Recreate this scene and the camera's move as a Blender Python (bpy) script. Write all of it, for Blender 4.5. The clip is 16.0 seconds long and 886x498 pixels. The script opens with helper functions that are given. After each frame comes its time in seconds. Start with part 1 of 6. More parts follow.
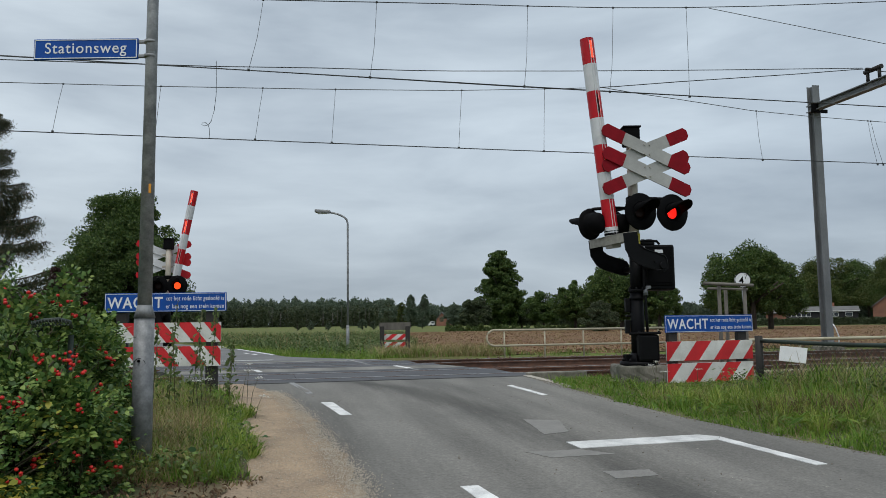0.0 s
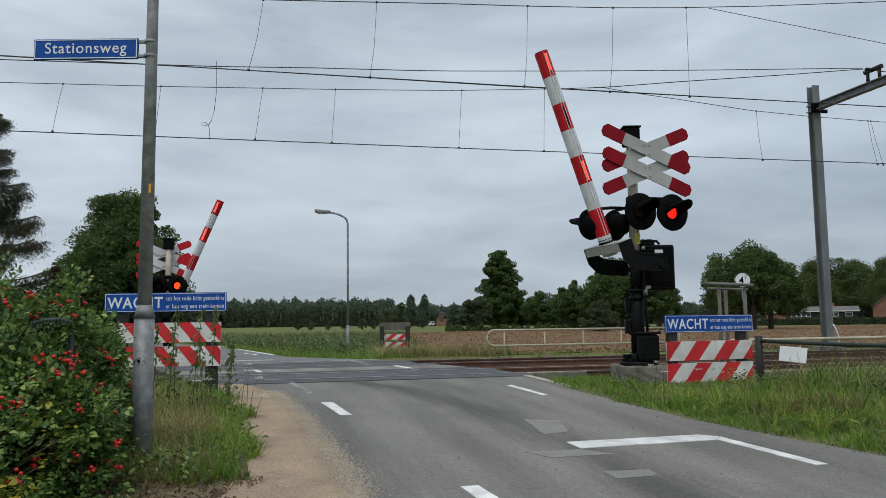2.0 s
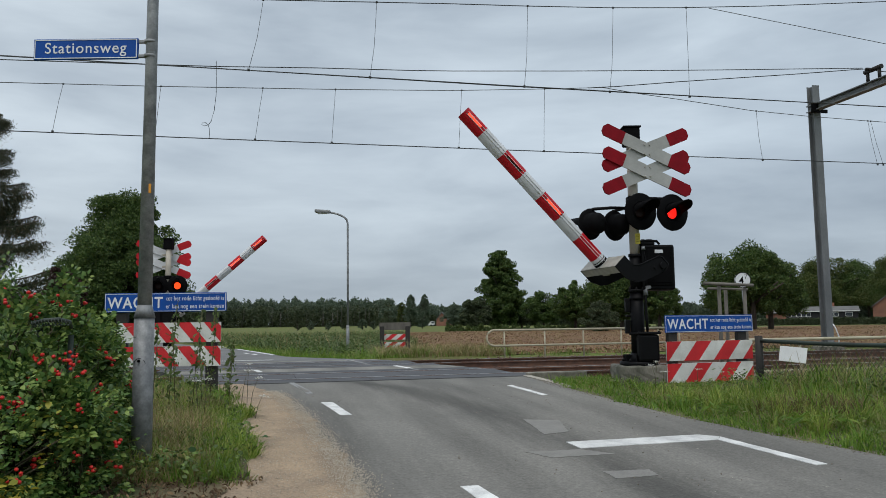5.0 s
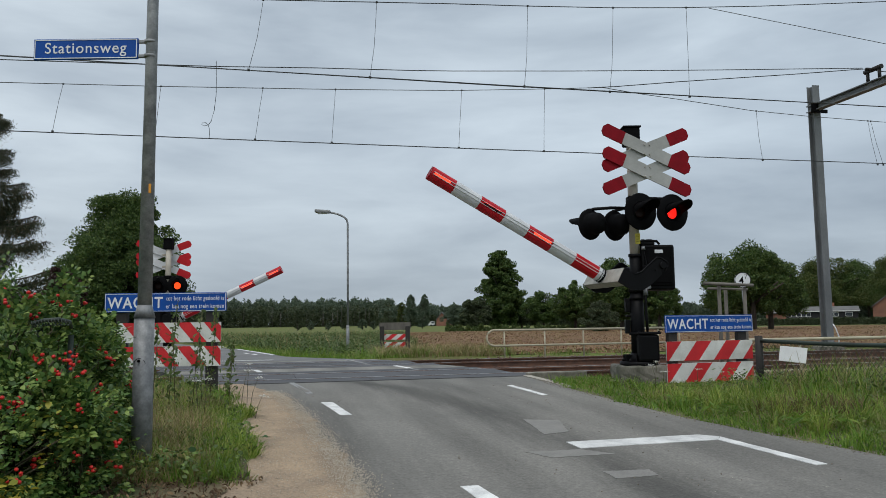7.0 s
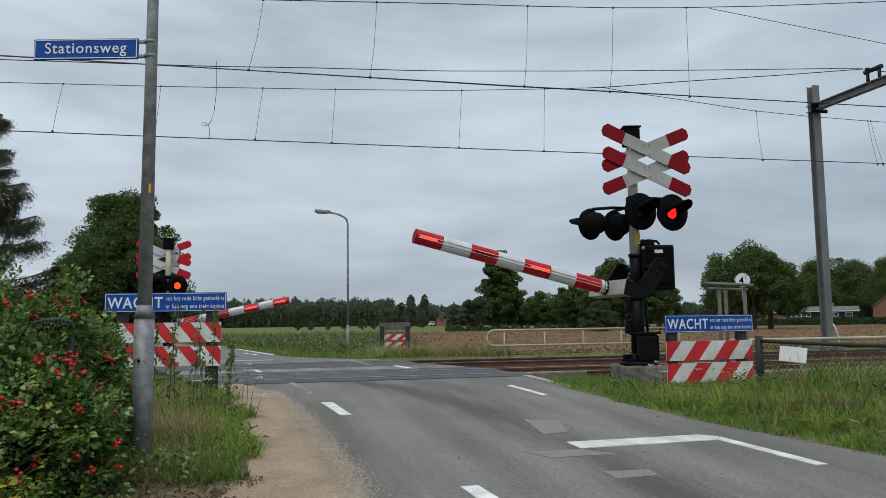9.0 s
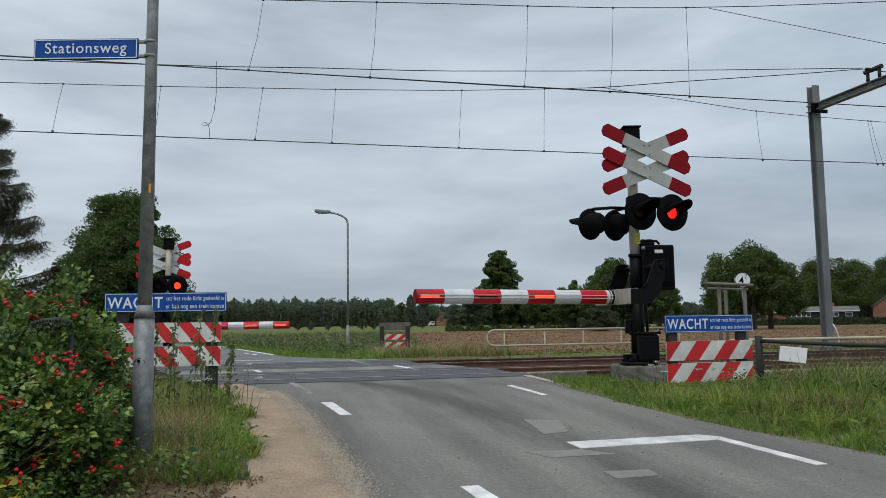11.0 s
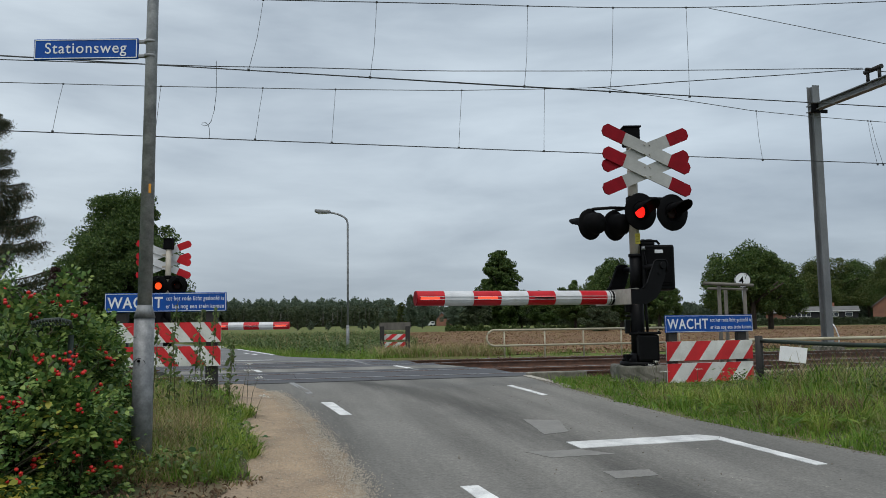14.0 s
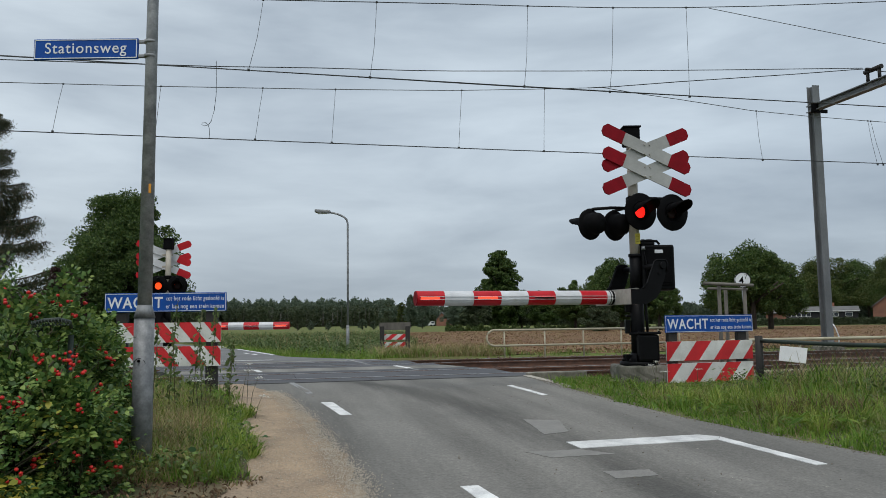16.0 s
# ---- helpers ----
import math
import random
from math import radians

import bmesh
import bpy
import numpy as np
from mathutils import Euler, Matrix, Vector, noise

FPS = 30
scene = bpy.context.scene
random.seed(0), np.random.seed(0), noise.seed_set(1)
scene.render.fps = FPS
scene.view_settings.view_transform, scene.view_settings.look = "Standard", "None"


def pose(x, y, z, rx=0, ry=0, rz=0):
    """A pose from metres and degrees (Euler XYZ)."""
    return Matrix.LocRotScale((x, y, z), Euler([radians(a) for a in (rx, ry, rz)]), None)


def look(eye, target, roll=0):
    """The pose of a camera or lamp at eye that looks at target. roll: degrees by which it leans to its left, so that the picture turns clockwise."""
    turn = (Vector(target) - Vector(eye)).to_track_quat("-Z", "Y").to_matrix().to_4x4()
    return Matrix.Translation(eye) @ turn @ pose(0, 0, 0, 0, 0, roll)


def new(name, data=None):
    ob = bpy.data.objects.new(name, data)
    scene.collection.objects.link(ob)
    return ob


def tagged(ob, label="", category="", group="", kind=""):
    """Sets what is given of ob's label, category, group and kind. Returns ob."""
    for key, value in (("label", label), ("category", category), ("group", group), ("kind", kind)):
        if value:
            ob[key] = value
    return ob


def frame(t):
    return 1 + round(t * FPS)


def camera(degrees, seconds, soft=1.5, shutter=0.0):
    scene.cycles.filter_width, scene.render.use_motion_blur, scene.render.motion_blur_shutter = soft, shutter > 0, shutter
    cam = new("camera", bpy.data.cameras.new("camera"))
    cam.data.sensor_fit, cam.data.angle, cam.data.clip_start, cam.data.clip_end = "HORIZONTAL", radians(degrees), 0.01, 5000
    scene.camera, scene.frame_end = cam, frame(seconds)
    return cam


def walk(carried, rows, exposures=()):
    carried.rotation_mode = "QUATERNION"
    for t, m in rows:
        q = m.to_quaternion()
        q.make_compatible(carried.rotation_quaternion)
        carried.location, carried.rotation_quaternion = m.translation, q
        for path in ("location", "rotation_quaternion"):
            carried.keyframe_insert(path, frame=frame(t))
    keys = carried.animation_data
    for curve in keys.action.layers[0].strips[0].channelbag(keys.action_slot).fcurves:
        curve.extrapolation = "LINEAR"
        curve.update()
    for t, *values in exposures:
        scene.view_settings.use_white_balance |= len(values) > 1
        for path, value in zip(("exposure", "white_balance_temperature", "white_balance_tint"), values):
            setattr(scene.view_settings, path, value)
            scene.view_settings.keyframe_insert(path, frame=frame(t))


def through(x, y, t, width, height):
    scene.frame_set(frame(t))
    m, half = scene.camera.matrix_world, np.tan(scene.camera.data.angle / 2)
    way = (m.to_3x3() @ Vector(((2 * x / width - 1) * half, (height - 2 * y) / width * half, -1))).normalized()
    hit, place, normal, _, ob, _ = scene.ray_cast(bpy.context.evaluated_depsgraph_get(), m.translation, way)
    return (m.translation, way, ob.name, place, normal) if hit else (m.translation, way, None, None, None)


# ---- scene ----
cam = camera(59.6, 16.0, soft=0.5)
HEAD = 13.3  # the view turns this far from the square across the tracks
EYE = (0.0, 0.0, 0.95)
VIEW = look(EYE, (math.sin(radians(HEAD)), math.cos(radians(HEAD)), 0.95 + math.tan(radians(5.45))), -0.75)
walk(cam, [(0.0, VIEW), (16.0, VIEW)], [(0.0, 0.0), (16.0, 0.0)])

# ---- sky and light: a closed, layered overcast with a broad soft sun behind it ----
SUN_UP, SUN_ROUND = radians(64), radians(205)
world = bpy.data.worlds.new("overcast_sky")
scene.world = world
world.use_nodes = True
wn, wl = world.node_tree.nodes, world.node_tree.links
wn.clear()
w_out = wn.new("ShaderNodeOutputWorld")
w_bg = wn.new("ShaderNodeBackground")
w_bg.inputs["Strength"].default_value = 0.1
sky = wn.new("ShaderNodeTexSky")
sky.sky_type = "NISHITA"
sky.sun_disc = False
sky.sun_elevation, sky.sun_rotation = SUN_UP, SUN_ROUND
sky.air_density, sky.dust_density = 1.0, 2.0
w_tc = wn.new("ShaderNodeTexCoord")
w_map = wn.new("ShaderNodeMapping")
w_map.inputs["Scale"].default_value = (1.4, 1.4, 6.0)
w_map.inputs["Rotation"].default_value = (0.05, -0.04, 0)
w_n1 = wn.new("ShaderNodeTexNoise")
w_n1.inputs["Scale"].default_value, w_n1.inputs["Detail"].default_value = 1.9, 6.0
w_n1.inputs["Roughness"].default_value, w_n1.inputs["Distortion"].default_value = 0.52, 0.25
w_ramp = wn.new("ShaderNodeValToRGB")
w_ramp.color_ramp.elements[0].position, w_ramp.color_ramp.elements[0].color = 0.30, (3.9, 4.6, 5.35, 1)
w_ramp.color_ramp.elements[1].position, w_ramp.color_ramp.elements[1].color = 0.66, (6.3, 7.2, 7.95, 1)
w_mix = wn.new("ShaderNodeMix")
w_mix.data_type = "RGBA"
w_mix.inputs["Factor"].default_value = 0.94
wl.new(w_tc.outputs["Generated"], w_map.inputs["Vector"])
wl.new(w_map.outputs["Vector"], w_n1.inputs["Vector"])
wl.new(w_n1.outputs["Fac"], w_ramp.inputs["Fac"])
wl.new(sky.outputs["Color"], w_mix.inputs["A"])
# the layer looks deeper and greyer towards the horizon
w_sep, w_low = wn.new("ShaderNodeSeparateXYZ"), wn.new("ShaderNodeMapRange")
w_low.inputs["From Min"].default_value, w_low.inputs["From Max"].default_value = 0.0, 0.22
w_low.inputs["To Min"].default_value, w_low.inputs["To Max"].default_value = 0.84, 1.06
w_mul = wn.new("ShaderNodeMix")
w_mul.data_type, w_mul.blend_type = "RGBA", "MULTIPLY"
w_mul.inputs["Factor"].default_value = 1.0
wl.new(w_tc.outputs["Generated"], w_sep.inputs["Vector"])
wl.new(w_sep.outputs["Z"], w_low.inputs["Value"])
wl.new(w_ramp.outputs["Color"], w_mul.inputs["A"])
wl.new(w_low.outputs["Result"], w_mul.inputs["B"])
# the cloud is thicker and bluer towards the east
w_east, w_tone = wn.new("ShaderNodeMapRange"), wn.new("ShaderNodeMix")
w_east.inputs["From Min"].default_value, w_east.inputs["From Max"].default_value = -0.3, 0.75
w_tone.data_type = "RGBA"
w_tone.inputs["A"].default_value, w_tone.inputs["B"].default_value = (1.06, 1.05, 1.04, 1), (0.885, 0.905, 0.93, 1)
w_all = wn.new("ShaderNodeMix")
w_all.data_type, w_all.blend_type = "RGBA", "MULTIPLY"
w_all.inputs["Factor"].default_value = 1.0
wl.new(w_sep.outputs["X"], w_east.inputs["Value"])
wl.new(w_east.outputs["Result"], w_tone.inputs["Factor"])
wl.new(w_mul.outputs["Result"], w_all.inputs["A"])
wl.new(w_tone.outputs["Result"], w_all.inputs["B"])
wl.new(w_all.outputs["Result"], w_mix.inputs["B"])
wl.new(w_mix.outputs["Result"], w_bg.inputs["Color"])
wl.new(w_bg.outputs["Background"], w_out.inputs["Surface"])

sun = new("sun", bpy.data.lights.new("sun", "SUN"))
sun.data.energy, sun.data.angle, sun.data.color = 1.7, radians(40), (1.0, 0.97, 0.93)
to_sun = Vector((math.sin(SUN_ROUND) * math.cos(SUN_UP), math.cos(SUN_ROUND) * math.cos(SUN_UP), math.sin(SUN_UP)))
sun.matrix_world = look(to_sun * 60, (0, 0, 0))


# ---- materials ----
def material(name, a, b=None, rough=0.6, metal=0.0, scale=6.0, fine=60.0, bump=0.15, depth=0.004, spread=0.12, coat=0.0, streak=(1, 1, 1), spec=0.5, tracks=0.0):
    """A surface of colour a with patches of b at one scale, grain at a finer one, and fine relief."""
    b = b or tuple(c * 0.72 for c in a)
    m = bpy.data.materials.new(name)
    m.use_nodes = True
    n, l = m.node_tree.nodes, m.node_tree.links
    bs = n["Principled BSDF"]
    tc, mp = n.new("ShaderNodeTexCoord"), n.new("ShaderNodeMapping")
    mp.inputs["Scale"].default_value = streak
    l.new(tc.outputs["Object"], mp.inputs["Vector"])
    big, small = n.new("ShaderNodeTexNoise"), n.new("ShaderNodeTexNoise")
    big.inputs["Scale"].default_value, big.inputs["Detail"].default_value = scale, 5
    small.inputs["Scale"].default_value, small.inputs["Detail"].default_value = fine, 3
    for t in (big, small):
        l.new(mp.outputs["Vector"], t.inputs["Vector"])
    r = n.new("ShaderNodeValToRGB")
    r.color_ramp.elements[0].position, r.color_ramp.elements[1].position = 0.36, 0.64
    r.color_ramp.elements[0].color, r.color_ramp.elements[1].color = (*b, 1), (*a, 1)
    l.new(big.outputs["Fac"], r.inputs["Fac"])
    mx = n.new("ShaderNodeMix")
    mx.data_type, mx.blend_type = "RGBA", "OVERLAY"
    mx.inputs["Factor"].default_value = spread * 2
    l.new(r.outputs["Color"], mx.inputs["A"])
    l.new(small.outputs["Fac"], mx.inputs["B"])
    tint = mx.outputs["Result"]
    if tracks:
        # worn lanes and dark streaks along the road, and a scatter of pale grit
        m2, lane = n.new("ShaderNodeMapping"), n.new("ShaderNodeTexNoise")
        m2.inputs["Scale"].default_value, m2.inputs["Rotation"].default_value = (1.25, 0.13, 1), (0, 0, 0.1)
        lane.inputs["Scale"].default_value, lane.inputs["Detail"].default_value, lane.inputs["Roughness"].default_value = 1.3, 6, 0.6
        l.new(tc.outputs["Object"], m2.inputs["Vector"])
        l.new(m2.outputs["Vector"], lane.inputs["Vector"])
        lr = n.new("ShaderNodeMapRange")
        lr.inputs["From Min"].default_value, lr.inputs["From Max"].default_value = 0.3, 0.62
        lr.inputs["To Min"].default_value, lr.inputs["To Max"].default_value = 1 - tracks, 1 + tracks * 0.35
        l.new(lane.outputs["Fac"], lr.inputs["Value"])
        grit, gr_ = n.new("ShaderNodeTexNoise"), n.new("ShaderNodeMapRange")
        grit.inputs["Scale"].default_value, grit.inputs["Detail"].default_value = 28, 2
        gr_.inputs["From Min"].default_value, gr_.inputs["From Max"].default_value = 0.35, 0.75
        gr_.inputs["To Min"].default_value, gr_.inputs["To Max"].default_value = 0.9, 1.14
        l.new(tc.outputs["Object"], grit.inputs["Vector"])
        l.new(grit.outputs["Fac"], gr_.inputs["Value"])
        # darker worn wheel path that swings with the lane
        sx_, wob = n.new("ShaderNodeSeparateXYZ"), n.new("ShaderNodeTexNoise")
        wob.inputs["Scale"].default_value, wob.inputs["Detail"].default_value, wob.inputs["Roughness"].default_value = 2.2, 7, 0.65
        l.new(tc.outputs["Object"], sx_.inputs["Vector"])
        l.new(m2.outputs["Vector"], wob.inputs["Vector"])

        def calc(op, p, q):
            k_ = n.new("ShaderNodeMath")
            k_.operation = op
            for i_, v_ in enumerate((p, q)):
                if isinstance(v_, (int, float)):
                    k_.inputs[i_].default_value = v_
                else:
                    l.new(v_, k_.inputs[i_])
            return k_.outputs[0]
        bend = calc("POWER", calc("MAXIMUM", calc("SUBTRACT", sx_.outputs["Y"], 6.5), 0.001), 2.0)
        side_ = calc("ABSOLUTE", calc("SUBTRACT", calc("ADD", sx_.outputs["X"], calc("MULTIPLY", bend, 0.028)), 2.66), 0)
        side_ = calc("ADD", side_, calc("MULTIPLY", calc("SUBTRACT", wob.outputs["Fac"], 0.5), 0.85))
        wear = n.new("ShaderNodeMapRange")
        wear.interpolation_type = "SMOOTHSTEP"
        wear.inputs["From Min"].default_value, wear.inputs["From Max"].default_value = 0.0, 0.42
        wear.inputs["To Min"].default_value, wear.inputs["To Max"].default_value = 0.55, 1.03
        l.new(side_, wear.inputs["Value"])
        for val in (lr, gr_, wear):
            mu = n.new("ShaderNodeMix")
            mu.data_type, mu.blend_type = "RGBA", "MULTIPLY"
            mu.inputs["Factor"].default_value = 1.0
            l.new(tint, mu.inputs["A"])
            l.new(val.outputs["Result"], mu.inputs["B"])
            tint = mu.outputs["Result"]
    hv, oi, ma = n.new("ShaderNodeHueSaturation"), n.new("ShaderNodeObjectInfo"), n.new("ShaderNodeMapRange")
    ma.inputs["To Min"].default_value, ma.inputs["To Max"].default_value = 1 - spread, 1 + spread
    l.new(oi.outputs["Random"], ma.inputs["Value"])
    l.new(ma.outputs["Result"], hv.inputs["Value"])
    l.new(tint, hv.inputs["Color"])
    l.new(hv.outputs["Color"], bs.inputs["Base Color"])
    rr = n.new("ShaderNodeMapRange")
    rr.inputs["To Min"].default_value, rr.inputs["To Max"].default_value = max(0.03, rough - 0.12), min(1, rough + 0.12)
    l.new(big.outputs["Fac"], rr.inputs["Value"])
    l.new(rr.outputs["Result"], bs.inputs["Roughness"])
    bs.inputs["Metallic"].default_value, bs.inputs["Coat Weight"].default_value = metal, coat
    bs.inputs["Specular IOR Level"].default_value = spec
    if bump:
        bp = n.new("ShaderNodeBump")
        bp.inputs["Strength"].default_value, bp.inputs["Distance"].default_value = bump, depth
        l.new(small.outputs["Fac"], bp.inputs["Height"])
        l.new(bp.outputs["Normal"], bs.inputs["Normal"])
    return m


def foliage(name, a, b, c, through=0.25, rough=0.55):
    """Leaves or blades: three greens or straw tones picked blade by blade, letting some light through."""
    m = bpy.data.materials.new(name)
    m.use_nodes = True
    n, l = m.node_tree.nodes, m.node_tree.links
    bs, out = n["Principled BSDF"], n["Material Output"]
    geo, r = n.new("ShaderNodeNewGeometry"), n.new("ShaderNodeValToRGB")
    r.color_ramp.elements[0].color, r.color_ramp.elements[1].color = (*a, 1), (*c, 1)
    e = r.color_ramp.elements.new(0.55)
    e.color = (*b, 1)
    l.new(geo.outputs["Random Per Island"], r.inputs["Fac"])
    tc, ns = n.new("ShaderNodeTexCoord"), n.new("ShaderNodeTexNoise")
    ns.inputs["Scale"].default_value = 0.9
    l.new(tc.outputs["Object"], ns.inputs["Vector"])
    hv, mr = n.new("ShaderNodeHueSaturation"), n.new("ShaderNodeMapRange")
    mr.inputs["To Min"].default_value, mr.inputs["To Max"].default_value = 0.6, 1.4
    l.new(ns.outputs["Fac"], mr.inputs["Value"])
    l.new(mr.outputs["Result"], hv.inputs["Value"])
    l.new(r.outputs["Color"], hv.inputs["Color"])
    l.new(hv.outputs["Color"], bs.inputs["Base Color"])
    bs.inputs["Roughness"].default_value = rough
    bs.inputs["Specular IOR Level"].default_value = 0.3
    tr, mix = n.new("ShaderNodeBsdfTranslucent"), n.new("ShaderNodeMixShader")
    mix.inputs["Fac"].default_value = through
    l.new(hv.outputs["Color"], tr.inputs["Color"])
    l.new(bs.outputs["BSDF"], mix.inputs[1])
    l.new(tr.outputs["BSDF"], mix.inputs[2])
    l.new(mix.outputs["Shader"], out.inputs["Surface"])
    return m


def glowing(name, colour, strength):
    m = bpy.data.materials.new(name)
    m.use_nodes = True
    bs = m.node_tree.nodes["Principled BSDF"]
    bs.inputs["Base Color"].default_value = (*colour, 1)
    bs.inputs["Emission Color"].default_value = (*colour, 1)
    bs.inputs["Emission Strength"].default_value = strength
    return m


ASPHALT = material("worn_asphalt", (0.24, 0.23, 0.208), (0.2, 0.192, 0.174), 0.85, scale=0.55, fine=55, bump=0.3, depth=0.006, spread=0.22, spec=0.25, tracks=0.34)
ASPHALT_FAR = material("pale_asphalt", (0.17, 0.17, 0.168), (0.13, 0.13, 0.13), 0.85, spec=0.25, scale=0.4, fine=45, bump=0.4, spread=0.12)
PATCH = material("old_asphalt_patch", (0.208, 0.2, 0.184), (0.172, 0.166, 0.153), 0.85, scale=5, fine=60, bump=0.5, spread=0.12)
DECK = material("dark_rubber_panel", (0.075, 0.075, 0.08), (0.05, 0.05, 0.055), 0.75, scale=1.2, fine=40, bump=0.3, spread=0.2)
PAINT = material("road_paint", (0.72, 0.72, 0.7), (0.5, 0.5, 0.49), 0.7, scale=5, fine=80, bump=0.3, spread=0.18)
PAINT_WORN = material("worn_road_paint", (0.3, 0.3, 0.295), (0.2, 0.2, 0.2), 0.8, scale=9, fine=70, bump=0.3, spread=0.2)
DIRT = material("sandy_shoulder", (0.4, 0.3, 0.205), (0.28, 0.215, 0.155), 0.95, scale=2.2, fine=45, bump=0.9, depth=0.02, spread=0.25, spec=0.2)
SOIL = material("dark_soil", (0.12, 0.1, 0.06), (0.07, 0.075, 0.035), 0.95, scale=1.2, fine=30, bump=0.8, depth=0.02, spread=0.2, spec=0.2)
MEADOW = material("meadow_ground", (0.115, 0.15, 0.04), (0.11, 0.105, 0.045), 0.95, scale=0.35, fine=9, bump=0.6, depth=0.05, spread=0.2, spec=0.1)
FIELD = material("stubble_field_soil", (0.265, 0.163, 0.098), (0.105, 0.06, 0.037), 0.95, scale=1.5, fine=7, bump=0.9, depth=0.06, spread=0.3, streak=(0.5, 1.9, 1), spec=0.1)
BALLAST = material("rusty_ballast", (0.22, 0.155, 0.115), (0.12, 0.085, 0.065), 0.9, scale=9, fine=60, bump=0.6, spread=0.3, spec=0.2)
RUST = material("rusted_rail_steel", (0.15, 0.074, 0.047), (0.085, 0.045, 0.032), 0.8, scale=8, fine=60, bump=0.3, spread=0.15)
RAILTOP = material("polished_rail_head", (0.42, 0.42, 0.44), (0.3, 0.29, 0.29), 0.35, 0.9, scale=4, spread=0.1)
CONCRETE = material("weathered_concrete", (0.24, 0.22, 0.185), (0.09, 0.088, 0.065), 0.9, scale=3.5, fine=50, bump=0.5, depth=0.008, spread=0.18, streak=(1, 1, 0.45))
BLACK = material("black_painted_steel", (0.005, 0.005, 0.006), (0.003, 0.003, 0.0035), 0.55, spec=0.14, scale=6, fine=90, bump=0.1, spread=0.15)
MATTE_BLACK = material("matte_black_steel", (0.004, 0.004, 0.0045), (0.0025, 0.0025, 0.003), 0.7, spec=0.08, scale=6, fine=90, bump=0.1, spread=0.15)
CREAM = material("cream_painted_post", (0.47, 0.43, 0.36), (0.36, 0.33, 0.27), 0.6, scale=4, fine=60, bump=0.1, spread=0.1)
GALV = material("galvanised_steel", (0.29, 0.3, 0.305), (0.17, 0.178, 0.185), 0.6, 0.3, scale=13, fine=70, bump=0.2, spread=0.14)
GALV_DARK = material("weathered_galvanised_mast", (0.2, 0.21, 0.215), (0.14, 0.148, 0.152), 0.6, 0.25, scale=2.5, fine=40, bump=0.2, spread=0.12, streak=(1, 1, 0.3))
ALU = material("dull_aluminium_bracket", (0.44, 0.42, 0.37), (0.33, 0.31, 0.27), 0.5, 0.25, scale=9, spread=0.1)
RED = material("red_reflective_film", (0.5, 0.008, 0.016), (0.42, 0.007, 0.014), 0.4, spec=0.3, scale=5, fine=90, bump=0.03, spread=0.06)
RED_BOARD = material("faded_red_board_film", (0.58, 0.03, 0.035), (0.46, 0.025, 0.03), 0.45, spec=0.25, scale=4, fine=60, bump=0.05, spread=0.1)
# deeper red for the near crosses and the near boom cap
RED_CROSS = material("deep_red_tone", (0.25, 0.005, 0.013), (0.2, 0.004, 0.01), 0.55, spec=0.15, scale=4, fine=60, bump=0.05, spread=0.08)
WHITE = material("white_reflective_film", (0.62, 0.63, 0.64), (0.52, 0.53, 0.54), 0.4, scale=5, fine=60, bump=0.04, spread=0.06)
# greyer white for the near crosses
GREY_WHITE = material("grey_white_tone", (0.4, 0.4, 0.385), (0.33, 0.33, 0.315), 0.6, spec=0.2, scale=4, fine=60, bump=0.05, spread=0.06)
BOARD_WHITE = material("dirty_white_board", (0.68, 0.68, 0.65), (0.52, 0.52, 0.48), 0.55, scale=4, fine=50, bump=0.08, spread=0.1)
BLUE = material("blue_sign_film", (0.008, 0.072, 0.33), (0.006, 0.06, 0.29), 0.5, spec=0.2, scale=3, fine=60, bump=0.03, spread=0.08)
LETTER = material("white_sign_letter", (0.72, 0.74, 0.76), (0.66, 0.68, 0.7), 0.5, scale=9, bump=0, spread=0.04)
YELLOW = material("yellow_label", (0.6, 0.5, 0.03), (0.5, 0.42, 0.03), 0.5, bump=0, spread=0.1)
ORANGE = material("orange_sticker", (0.65, 0.28, 0.02), (0.5, 0.2, 0.02), 0.5, bump=0, spread=0.1)
RAIL_PAINT = material("yellowed_cream_tube", (0.42, 0.385, 0.28), (0.33, 0.3, 0.21), 0.55, 0.1, scale=5, fine=60, bump=0.1, spread=0.1)
EDGING = material("pale_concrete_edging", (0.46, 0.42, 0.35), (0.32, 0.29, 0.24), 0.9, scale=8, bump=0.3, spread=0.15)
TIMBER = material("weathered_grey_timber", (0.17, 0.155, 0.135), (0.11, 0.1, 0.085), 0.85, scale=4, fine=45, bump=0.5, spread=0.15, streak=(1, 1, 0.2))
DARK_TIMBER = material("tarred_timber", (0.03, 0.027, 0.024), (0.018, 0.017, 0.015), 0.8, scale=5, fine=50, bump=0.4, spread=0.2, streak=(1, 1, 0.2))
FENCE_GREEN = material("dark_green_coated_wire", (0.03, 0.045, 0.035), (0.02, 0.03, 0.024), 0.6, bump=0.05, spread=0.15)
WIRE = material("oxidised_copper_wire", (0.045, 0.05, 0.05), (0.03, 0.033, 0.033), 0.6, 0.3, bump=0, spread=0.1)
WIRE_THIN = material("thin_dropper_wire", (0.09, 0.1, 0.1), (0.06, 0.065, 0.065), 0.6, 0.3, bump=0, spread=0.1)
BARK = material("grey_brown_bark", (0.075, 0.06, 0.045), (0.045, 0.037, 0.028), 0.95, scale=3, fine=20, bump=0.8, depth=0.03, spread=0.2, streak=(1, 1, 0.3))
PALE_BARK = material("pale_poplar_bark", (0.13, 0.125, 0.105), (0.085, 0.08, 0.068), 0.9, scale=1, fine=6, bump=0.1, spread=0.2)
